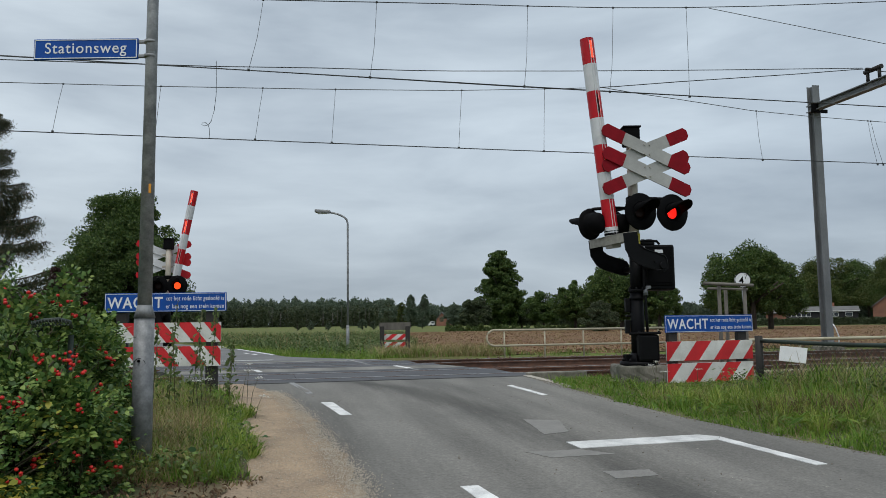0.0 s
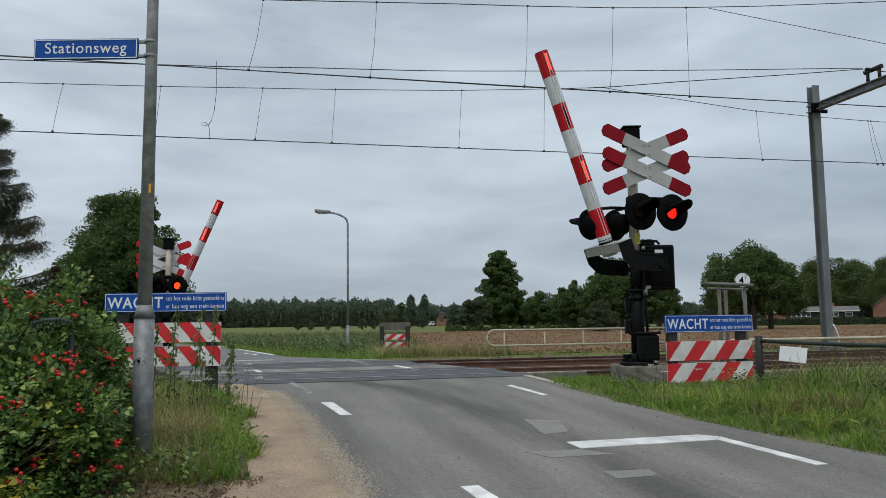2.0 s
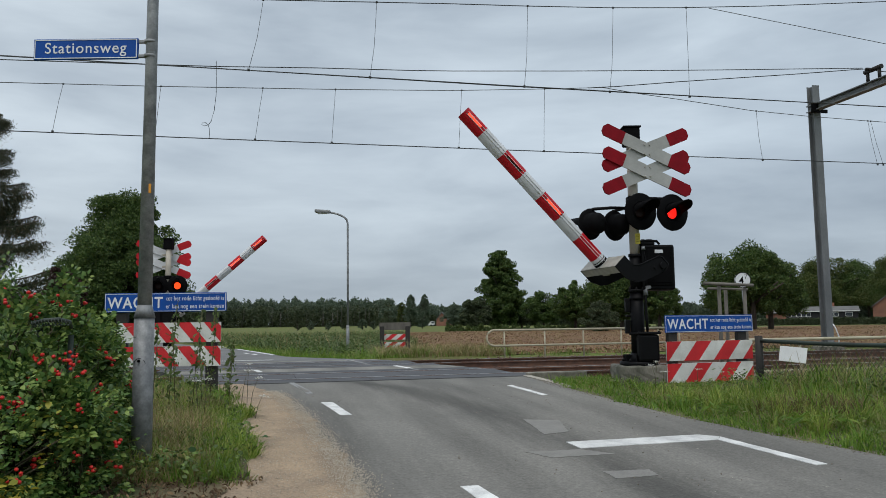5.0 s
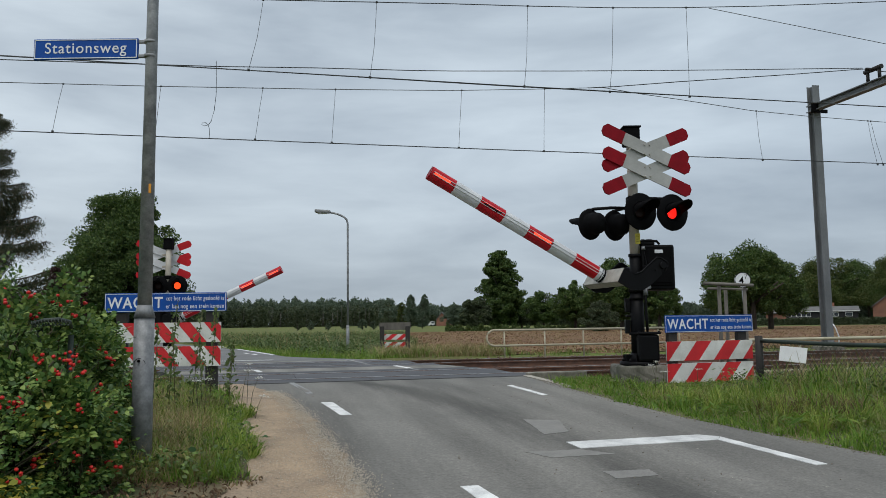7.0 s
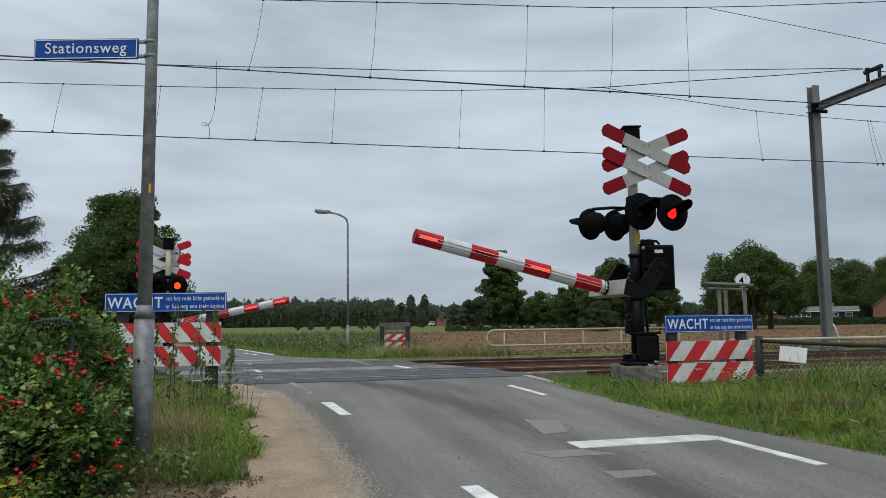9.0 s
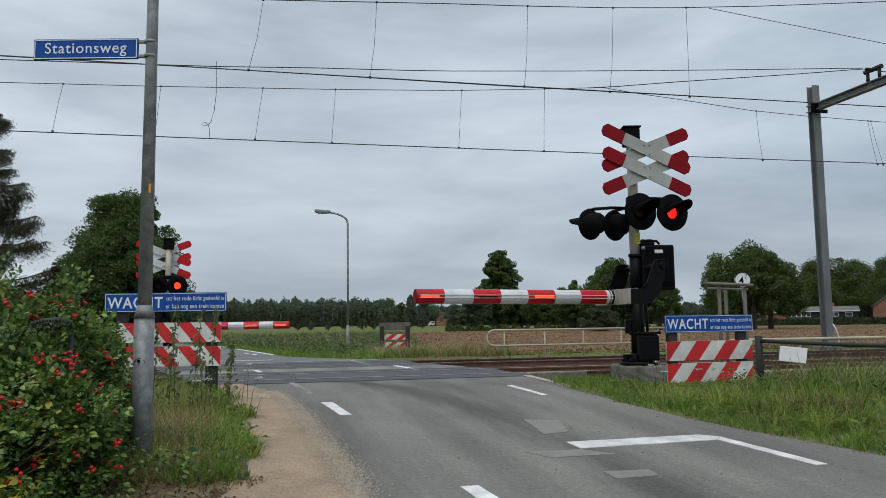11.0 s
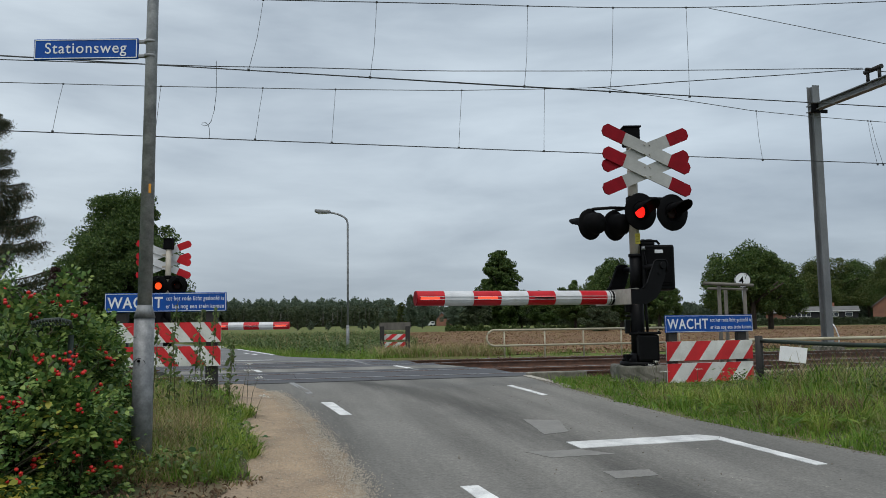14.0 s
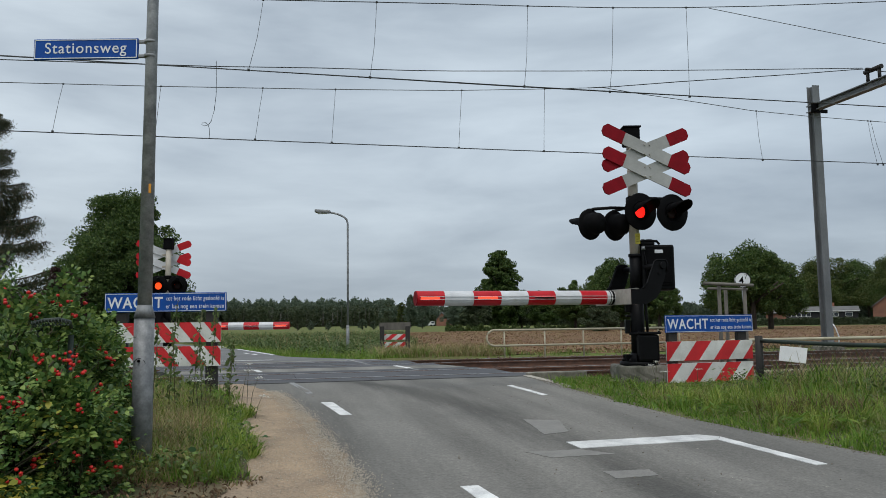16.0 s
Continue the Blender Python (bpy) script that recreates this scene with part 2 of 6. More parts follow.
STEM = material("brown_green_stem", (0.09, 0.075, 0.035), (0.06, 0.06, 0.025), 0.8, bump=0.1, spread=0.2)
HIP = material("red_rose_hip", (0.56, 0.026, 0.022), (0.44, 0.03, 0.02), 0.35, spec=0.3, scale=20, bump=0, spread=0.2)
GLOW = glowing("lit_red_lens", (1.0, 0.016, 0.01), 1.25)
GLOW_ORANGE = glowing("lit_orange_lens", (1.0, 0.07, 0.012), 1.4)
GLOW_BAR = glowing("lit_boom_lamp", (1.0, 0.045, 0.018), 2.0)
DARK_LENS = material("unlit_dark_red_lens", (0.02, 0.004, 0.004), (0.014, 0.003, 0.003), 0.4, spec=0.2, bump=0, spread=0.05)
GRASS = foliage("verge_grass", (0.1, 0.15, 0.03), (0.16, 0.235, 0.045), (0.3, 0.31, 0.1), 0.35)
GRASS_PALE = foliage("pale_green_grass", (0.16, 0.24, 0.04), (0.25, 0.34, 0.055), (0.38, 0.37, 0.1), 0.4)
DITCH_LEAF = foliage("ditch_herb_leaf", (0.05, 0.085, 0.025), (0.085, 0.13, 0.038), (0.15, 0.18, 0.06), 0.25)
PETAL = foliage("white_petal", (0.6, 0.6, 0.56), (0.68, 0.68, 0.64), (0.5, 0.5, 0.44), 0.3)
GRASS_LUSH = foliage("lush_grass", (0.085, 0.17, 0.025), (0.15, 0.27, 0.035), (0.25, 0.33, 0.06), 0.4)
STRAW = foliage("dry_grass", (0.24, 0.175, 0.085), (0.4, 0.32, 0.17), (0.24, 0.22, 0.08), 0.3)
CLOD = foliage("dark_clod", (0.1, 0.05, 0.03), (0.17, 0.09, 0.05), (0.26, 0.15, 0.085), 0.0, 0.95)
LITTER = foliage("brown_leaf_litter", (0.06, 0.04, 0.025), (0.13, 0.085, 0.05), (0.26, 0.18, 0.1), 0.1, 0.9)
BRAMBLE = foliage("rose_leaf", (0.034, 0.08, 0.02), (0.1, 0.185, 0.04), (0.26, 0.34, 0.085), 0.24, 0.5)
YELLOW_LEAF = foliage("yellowing_leaf", (0.28, 0.3, 0.04), (0.4, 0.38, 0.06), (0.5, 0.42, 0.06), 0.3)
NETTLE = foliage("nettle_leaf", (0.08, 0.13, 0.04), (0.12, 0.17, 0.055), (0.19, 0.2, 0.08), 0.3)
LEAF = foliage("tree_leaf", (0.032, 0.064, 0.016), (0.064, 0.112, 0.027), (0.13, 0.175, 0.045), 0.28)
LEAF_WARM = foliage("olive_tree_leaf", (0.04, 0.066, 0.017), (0.075, 0.107, 0.026), (0.145, 0.15, 0.042), 0.28)
# distance haze put into the leaf colour: paler, bluer greens
LEAF_HAZED = foliage("hazed_far_leaf", (0.062, 0.092, 0.06), (0.1, 0.138, 0.09), (0.165, 0.2, 0.13), 0.28)
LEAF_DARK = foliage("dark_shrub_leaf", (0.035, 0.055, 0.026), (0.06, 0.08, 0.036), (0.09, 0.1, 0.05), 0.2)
LEAF_COPPER = foliage("copper_beech_leaf", (0.03, 0.012, 0.014), (0.045, 0.018, 0.018), (0.05, 0.03, 0.02), 0.1)
NEEDLE = foliage("brownish_spruce_needle", (0.022, 0.036, 0.018), (0.045, 0.058, 0.028), (0.11, 0.085, 0.045), 0.12)
BRICK_FAR = material("far_red_brick", (0.25, 0.115, 0.075), (0.19, 0.09, 0.06), 0.9, scale=1, fine=12, bump=0.3, spread=0.12)
ROOF_FAR = material("far_grey_roof_tile", (0.13, 0.125, 0.12), (0.09, 0.088, 0.085), 0.8, scale=1, fine=9, bump=0.4, spread=0.12)
BOARDING = material("black_boarding", (0.018, 0.018, 0.02), (0.012, 0.012, 0.013), 0.7, scale=1, fine=9, bump=0.3, spread=0.1)
PANEL_WHITE = material("white_panel_enamel", (0.86, 0.86, 0.85), (0.78, 0.78, 0.77), 0.35, bump=0.03, spread=0.04)
WHITE_TRIM = material("white_house_trim", (0.7, 0.7, 0.68), (0.6, 0.6, 0.58), 0.5, bump=0, spread=0.05)
GLASS_FAR = material("far_window_glass", (0.06, 0.07, 0.08), (0.04, 0.05, 0.06), 0.12, bump=0, spread=0.1)
GRIT = material("dull_edge_gravel", (0.3, 0.26, 0.205), (0.2, 0.17, 0.135), 0.9, scale=20, bump=0.2, spread=0.25)
STONE = material("pale_gravel", (0.62, 0.55, 0.45), (0.46, 0.4, 0.32), 0.9, scale=20, bump=0.2, spread=0.25)


# ---- mesh tools ----
def box(bm, c, s, bevel=0.0, turn=None):
    g = bmesh.ops.create_cube(bm, size=1)
    m = Matrix.Translation(c) @ (turn or Matrix()) @ Matrix.Diagonal((*s, 1))
    bmesh.ops.transform(bm, matrix=m, verts=g["verts"])
    if bevel:
        edges = list({e for v in g["verts"] for e in v.link_edges})
        bmesh.ops.bevel(bm, geom=edges, offset=bevel, segments=2, affect="EDGES", profile=0.5)
    return bm


def rod(bm, p, q, r0, r1=None, seg=12):
    p, q = Vector(p), Vector(q)
    r1 = r0 if r1 is None else r1
    turn = (q - p).to_track_quat("Z", "Y").to_matrix().to_4x4()
    g = bmesh.ops.create_cone(bm, cap_ends=True, segments=seg, radius1=r0, radius2=r1, depth=(q - p).length)
    bmesh.ops.transform(bm, matrix=Matrix.Translation((p + q) / 2) @ turn, verts=g["verts"])
    for f in {f for v in g["verts"] for f in v.link_faces}:
        f.smooth = len(f.verts) == 4
    return bm


def tube(bm, pts, r, seg=8):
    """A bent pipe through the points."""
    pts = [Vector(p) for p in pts]
    rings = []
    for i, p in enumerate(pts):
        way = (pts[min(i + 1, len(pts) - 1)] - pts[max(i - 1, 0)]).normalized()
        side = way.cross(Vector((0.03, 0.05, 1)) if abs(way.z) < 0.95 else Vector((1, 0.02, 0))).normalized()
        top = side.cross(way)
        rings.append([bm.verts.new(p + r * (math.cos(a) * side + math.sin(a) * top)) for a in (2 * math.pi * k / seg for k in range(seg))])
    for a, b in zip(rings, rings[1:]):
        for k in range(seg):
            bm.faces.new((a[k], a[(k + 1) % seg], b[(k + 1) % seg], b[k])).smooth = True
    bm.faces.new(rings[0][::-1])
    bm.faces.new(rings[-1])
    return bm


def slab(bm, outline, d, m=None):
    """A plate: an outline in the x, z plane with thickness d from y = -d to 0, moved by m."""
    a = [bm.verts.new((x, -d, z)) for x, z in outline]
    b = [bm.verts.new((x, 0, z)) for x, z in outline]
    n = len(a)
    bm.faces.new(a)
    bm.faces.new(b[::-1])
    for k in range(n):
        bm.faces.new((a[(k + 1) % n], a[k], b[k], b[(k + 1) % n]))
    if m is not None:
        bmesh.ops.transform(bm, matrix=m, verts=a + b)
    return bm


def mesh_of(name, bm, mats):
    bmesh.ops.recalc_face_normals(bm, faces=bm.faces)
    me = bpy.data.meshes.new(name)
    bm.to_mesh(me)
    bm.free()
    for m in mats if isinstance(mats, (list, tuple)) else [mats]:
        me.materials.append(m)
    return me


def part(name, bm, mat, parent=None, label="", at=None):
    ob = new(name, bm if isinstance(bm, bpy.types.Mesh) else mesh_of(name, bm, mat))
    if parent:
        ob.parent = parent
    if at is not None:
        ob.matrix_basis = at
    return tagged(ob, label)


def thing(name, at, label, category, group="", kind=""):
    ob = new(name)
    ob.empty_display_size = 0.2
    ob.matrix_basis = at
    return tagged(ob, label, category, group, kind)


def B():
    return bmesh.new()


def raw(name, verts, faces, mat):
    """A mesh straight from arrays: verts n x 3, faces m x k."""
    verts, faces = np.asarray(verts, np.float32), np.asarray(faces, np.int32)
    me = bpy.data.meshes.new(name)
    k = faces.shape[1]
    me.vertices.add(len(verts))
    me.vertices.foreach_set("co", verts.ravel())
    me.loops.add(faces.size)
    me.loops.foreach_set("vertex_index", faces.ravel())
    me.polygons.add(len(faces))
    me.polygons.foreach_set("loop_start", np.arange(0, faces.size, k, dtype=np.int32))
    me.update(calc_edges=True)
    me.materials.append(mat)
    return me


def letters(name, text, height, width, mat, parent, at, label="", bold=0.004):
    """Raised lettering of the built-in font, scaled to a cap height and a length."""
    cu = bpy.data.curves.new(name, "FONT")
    cu.body, cu.extrude, cu.offset, cu.space_character = text, 0.0012, bold, 1.12
    cu.align_x = "LEFT"
    tmp = new(name, cu)
    dg = bpy.context.evaluated_depsgraph_get()
    me = bpy.data.meshes.new_from_object(tmp.evaluated_get(dg))
    bpy.data.objects.remove(tmp)
    co = np.empty(len(me.vertices) * 3, np.float32)
    me.vertices.foreach_get("co", co)
    co = co.reshape(-1, 3)
    lo, hi = co.min(0), co.max(0)
    co[:, 0] = (co[:, 0] - lo[0]) * width / (hi[0] - lo[0])
    co[:, 1] = co[:, 1] * height / 0.69
    co = np.stack([co[:, 0], -co[:, 2], co[:, 1]], 1).astype(np.float32)
    me.vertices.foreach_set("co", co.ravel())
    me.materials.clear()
    me.materials.append(mat)
    me.update()
    return part(name, me, None, parent, label, at)


rng = np.random.default_rng(7)


def leaves(name, centres, size, mat, long=1.5, droop=0.0, spread=0.35, oval=False, flat=False):
    """Many small folded leaves round the given points: bent diamonds, or ovals of four triangles where they are seen close."""
    c = np.asarray(centres, float)
    n = len(c)
    s = size * (1 + spread * rng.normal(0, 1, n).clip(-1.5, 1.8))[:, None]
    a = rng.normal(0, 1, (n, 3))
    a[:, 2] -= droop
    a /= np.linalg.norm(a, axis=1)[:, None]
    if flat:  # blades held mostly level, facing the light
        a[:, 2] *= 0.4
        a /= np.linalg.norm(a, axis=1)[:, None]
    b = np.cross(a, rng.normal(0, 0.45 if flat else 1, (n, 3)) + ([0, 0, 1] if flat else [0, 0, 0]))
    b /= np.linalg.norm(b, axis=1)[:, None]
    up = np.cross(a, b)
    p0, p2 = c - a * s * long / 2, c + a * s * long / 2
    if oval:
        up = np.where(up[:, 2:] < 0, -up, up)
        w = [c + a * s * long * f + sd * b * s * g + up * s * lift for f, g, lift in ((-0.2, 0.42, 0.12), (0.2, 0.36, 0.08)) for sd in (1, -1)]
        v = np.stack([p0, w[0], w[1], w[2], w[3], p2 - up * s * 0.12], 1).reshape(-1, 3)
        k = np.arange(n)[:, None] * 6
        f = np.concatenate([k + q for q in ([0, 1, 2], [1, 3, 2], [2, 3, 4], [3, 5, 4])], 1).reshape(-1, 3)
        return raw(name, v, f, mat)
    p1, p3 = c + b * s / 2 + up * s * 0.12, c - b * s / 2 + up * s * 0.12
    v = np.stack([p0, p1, p2, p3], 1).reshape(-1, 3)
    k = np.arange(n)[:, None] * 4
    return raw(name, v, np.concatenate([k + [0, 1, 2], k + [0, 2, 3]], 1).reshape(-1, 3), mat)


def blades(name, roots, height, mat, width=0.008, lean=0.35, vary=0.4):
    """Grass: tapering bent blades of three triangles on the given roots."""
    c = np.asarray(roots, float)
    n = len(c)
    h = (height * (1 + vary * rng.normal(0, 1, n).clip(-1.6, 2.0)))[:, None]
    az = rng.uniform(0, 2 * np.pi, n)
    out = np.stack([np.cos(az), np.sin(az), np.zeros(n)], 1)
    side = np.stack([-np.sin(az), np.cos(az), np.zeros(n)], 1)
    tilt = np.stack([np.cos(az + 1.0), np.sin(az + 0.6), np.zeros(n)], 1)
    l = (lean * rng.uniform(0.2, 1.5, n))[:, None]
    w = width * rng.uniform(0.6, 1.4, (n, 1))
    z = np.array([0, 0, 1.0])
    m = c + z * h * 0.55 + tilt * h * l * 0.3
    t = c + z * h * (1 - 0.25 * l) + tilt * h * l
    v = np.stack([c - side * w / 2, c + side * w / 2, m - side * w * 0.4, m + side * w * 0.4, t], 1).reshape(-1, 3)
    k = np.arange(n)[:, None] * 5
    f = np.concatenate([k + [0, 1, 3], k + [0, 3, 2], k + [2, 3, 4]], 1).reshape(-1, 3)
    return raw(name, v, f, mat)


# ---- the lie of the land: the road climbs to the tracks and falls again behind them ----
def rise(y):
    y = np.asarray(y, float)
    near = -0.03 * np.maximum(0, 11.5 - np.maximum(y, -6))
    far = -0.15 * np.clip((y - 21.5) / 6.0, 0, 1)
    return near + far


def lump(x, y, s, amp):
    return amp * (np.sin(x * s + 1.3) * np.cos(y * s * 1.17 + 0.4) + 0.5 * np.sin(x * s * 2.3 + y * s * 1.9))


ROAD_Y = np.array([-14.0, 0.0, 5.4, 6.6, 7.8, 9.2, 11.1, 13.4, 16.5, 20.6, 22.0, 25.2, 29.8, 36.0, 60.0, 110.0])
ROAD_R = np.array([12.5, 7.6, 5.0, 4.72, 4.5, 4.42, 4.4, 4.5, 4.05, 2.8, 2.18, 1.42, 0.43, -0.75, -7.5, -32.0])
ROAD_L = np.array([-3.0, -0.4, 0.62, 0.56, 0.5, 0.4, 0.2, -0.5, -1.3, -2.2, -2.5, -3.2, -4.3, -5.8, -13.0, -38.0])


def road_right(y):
    return np.interp(y, ROAD_Y, ROAD_R)


def road_left(y):
    return np.interp(y, ROAD_Y, ROAD_L)


def land(x, y):
    x, y = np.asarray(x, float), np.asarray(y, float)
    z = rise(y) - 0.03
    off = np.maximum(x - road_right(y), road_left(y) - 0.5 - x)
    verge = np.clip(off / 1.2, 0, 1)
    z = z + verge * np.where((y < 12.5) & (x < 1), 0.07 * np.clip((y - 6.3) / 0.6, 0, 1), 0.0) + verge * lump(x, y, 1.4, 0.02) * np.clip((y - 6.3) / 0.6, 0, 1)
    bed = np.clip((y - 12.6) / 0.5, 0, 1) * np.clip((21.8 - y) / 0.6, 0, 1) * np.clip((off + 0.1) / 0.4, 0, 1)
    z = z - 0.19 * bed
    # shallow ditch and rougher ground behind the tracks, away from the road
    z = z - 0.12 * np.clip((y - 23) / 3, 0, 1) * np.clip((off - 0.3) / 2, 0, 1) * np.clip((60 - y) / 20, 0, 1)
    return z


def spot(bearing, dist):
    """The place at a compass bearing and distance from the origin, on the land."""
    x, y = dist * math.sin(radians(bearing)), dist * math.cos(radians(bearing))
    return x, y, float(land(x, y))


def axis(stops):
    out = []
    for a, b, n in stops:
        out += list(np.linspace(a, b, n, endpoint=False))
    return np.array(out + [stops[-1][1]])


gx = axis([(-1500, -200, 8), (-200, -40, 14), (-40, -8, 20), (-8, 14, 130), (14, 50, 24), (50, 300, 14), (300, 2000, 8)])
gy = axis([(-300, -20, 8), (-20, 2, 16), (2, 30, 170), (30, 80, 30), (80, 400, 16), (400, 3000, 8)])
mx, my = np.meshgrid(gx, gy)
gv = np.stack([mx.ravel(), my.ravel(), land(mx, my).ravel()], 1)
nx = len(gx)
gi = (np.arange(len(gy) - 1)[:, None] * nx + np.arange(nx - 1)[None]).ravel()[:, None]
ground = new("ground", raw("ground", gv, gi + [0, 1, nx + 1, nx], MEADOW))
tagged(ground, "grassy earth verges and meadow on both sides of the tracks", "ground", kind="structure")


def strip(name, left, right, y0, y1, step, lift, mat, label, category, across=7, thick=0.0, kind="structure", crown=0.0):
    """A sheet that follows the road between two edges."""
    ys = np.arange(y0, y1 + 1e-6, step)
    u = np.linspace(0, 1, across)
    L, R = left(ys)[:, None], right(ys)[:, None]
    X = L + (R - L) * u
    Y = np.repeat(ys[:, None], across, 1)
    Z = rise(Y) + lift + crown * (1 - (2 * u - 1) ** 2)
    v = np.stack([X.ravel(), Y.ravel(), Z.ravel()], 1)
    k = (np.arange(len(ys) - 1)[:, None] * across + np.arange(across - 1)[None]).ravel()[:, None]
    ob = new(name, raw(name, v, k + [0, 1, across + 1, across], mat))
    return tagged(ob, label, category, kind=kind)


strip("road", road_left, road_right, -14, 13.2, 0.25, 0.0, ASPHALT, "worn grey asphalt road climbing to the level crossing", "road", 16)
strip("road", road_left, road_right, 20.9, 110, 0.4, 0.0, ASPHALT_FAR, "pale asphalt road bending away behind the tracks", "road", 8)
strip("shoulder", lambda y: road_left(y) - 0.75 - 2.4 * np.clip((6.5 - y) / 0.4, 0, 1) + 0.06 * np.sin(y * 2.7), lambda y: road_left(y) + 0.1 + 0.04 * np.sin(y * 3.1) + 0.025 * np.sin(y * 9.7) + 0.015 * np.sin(y * 23), -10, 13.1, 0.1, 0.006, DIRT,
      "sandy gravel shoulder along the road edge", "shoulder", 5)


# ---- the level crossing and its tracks ----
TRACKS = (14.7, 18.9)
RAILS = [c + s * 0.755 for c in TRACKS for s in (-1, 1)]


def rail(y):
    bm = B()
    prof = [(-0.07, -0.155), (0.07, -0.155), (0.07, -0.14), (0.012, -0.125), (0.012, -0.035), (0.036, -0.028), (0.036, 0.0), (-0.036, 0.0), (-0.036, -0.028), (-0.012, -0.035), (-0.012, -0.125), (-0.07, -0.14)]
    rings = [[bm.verts.new((x, y + a, b + 0.004)) for a, b in prof] for x in (-90, -20, -5, 5, 20, 60, 160)]
    for p, q in zip(rings, rings[1:]):
        for k in range(len(prof)):
            f = bm.faces.new((p[k], p[(k + 1) % len(prof)], q[(k + 1) % len(prof)], q[k]))
            f.material_index = 1 if k == 6 else 0
    ob = part("rail", bm, (RUST, RAILTOP))
    return tagged(ob, "rust-brown steel rail with a polished running head", "rail", "rails of the double track")


for y in RAILS:
    rail(y)

# sleepers on both sides of the crossing
sleeper_mesh = mesh_of("sleeper", box(B(), (0, 0, -0.05), (0.26, 2.5, 0.14), 0.015), CONCRETE)
for y in TRACKS:
    for k in range(-8, 40):
        x = 6.0 + 0.62 * k if k >= 0 else -3.4 + 0.62 * k
        ob = part("sleeper", sleeper_mesh, None, None, "", pose(x, y, -0.17, 0, 0, 0))
        tagged(ob, "grey concrete railway sleeper bedded in ballast", "sleeper", "sleepers under the rails")

# brown bed under the stones, on both sides of the road
for x0, x1, xn in ((4.95, 60.0, 120), (-60.0, -2.9, 80)):
    bx, by = np.meshgrid(np.linspace(x0, x1, xn), np.linspace(11.5 if x0 > 0 else 12.7, 21.5, 44))
    bx = np.where((x0 > 0) & (by < 12.9), np.maximum(bx, 6.6), bx)
    bz = land(bx, by) + 0.014
    bk = (np.arange(43)[:, None] * xn + np.arange(xn - 1)[None]).ravel()[:, None]
    bed = new("track_bed", raw("track_bed", np.stack([bx.ravel(), by.ravel(), bz.ravel()], 1), bk + [0, 1, xn + 1, xn], BALLAST))
    tagged(bed, "dark brown gravel bed under the tracks", "track bed", kind="structure")

# stones of the ballast bed
n = 15000
sx = np.concatenate([rng.uniform(4.9, 30, n), rng.uniform(-14, -2.6, 3000)])
sy = np.where(sx > 6, rng.uniform(11.4, 21.6, len(sx)), rng.uniform(12.7, 21.6, len(sx)))
keep = np.abs(sx - 1.2) > 3.6 - 0.22 * (sy - 14)
sx, sy = sx[keep], sy[keep]
ss = rng.uniform(0.025, 0.055, len(sx))[:, None, None]
octa = np.array([(1, 0, 0), (-1, 0, 0), (0, 1, 0), (0, -1, 0), (0, 0, 1), (0, 0, -1)], float)
oface = np.array([(0, 2, 4), (2, 1, 4), (1, 3, 4), (3, 0, 4), (2, 0, 5), (1, 2, 5), (3, 1, 5), (0, 3, 5)])
sv = octa[None] * ss * rng.uniform(0.6, 1.3, (len(sx), 6, 1)) + np.stack([sx, sy, land(sx, sy) + 0.03], 1)[:, None]
sf = (np.arange(len(sx))[:, None, None] * 6 + oface[None]).reshape(-1, 3)
tagged(new("ballast", raw("ballast", sv.reshape(-1, 3), sf, BALLAST)), "rusty brown crushed stone ballast round the rails", "ballast", kind="stuff")

# crossing deck: rows of dark panels along the rails, with an asphalt band between the tracks
deck = thing("crossing_deck", pose(0, 0, 0), "dark rubber and asphalt deck panels between the rails", "level crossing", kind="structure")
for row, (y0, y1) in enumerate(((13.2, 13.88), (14.04, 15.36), (15.54, 16.2), (17.42, 18.07), (18.24, 19.56), (19.74, 20.4))):
    x0, x1 = float(road_left((y0 + y1) / 2)) - 0.55, float(road_right((y0 + y1) / 2)) + 0.35
    count = round((x1 - x0) / 2.4)
    w = (x1 - x0) / count
    pm = mesh_of("panel", box(B(), (0, 0, -0.08), (w - 0.006, y1 - y0, 0.16), 0.006), DECK)
    for k in range(count):
        part("panel", pm, None, deck, "", pose(x0 + (k + 0.5) * w, (y0 + y1) / 2, 0.0, 0, 0, 0))
strip("crossing_band", lambda y: road_left(y) - 0.5, lambda y: road_right(y) + 0.3, 16.21, 17.41, 0.4, -0.004, ASPHALT, "asphalt band between the two tracks", "road", 4)
strip("crossing_apron", lambda y: road_left(y) - 0.5, lambda y: road_right(y) + 0.3, 20.41, 20.9, 0.49, -0.003, ASPHALT, "asphalt strip beside the far rails", "road", 4)
kerb = box(B(), (5.2, 13.25, -0.08), (1.1, 0.24, 0.26), 0.02)
tagged(part("kerb", kerb, CONCRETE), "weathered concrete kerb at the end of the deck", "kerb", kind="structure")


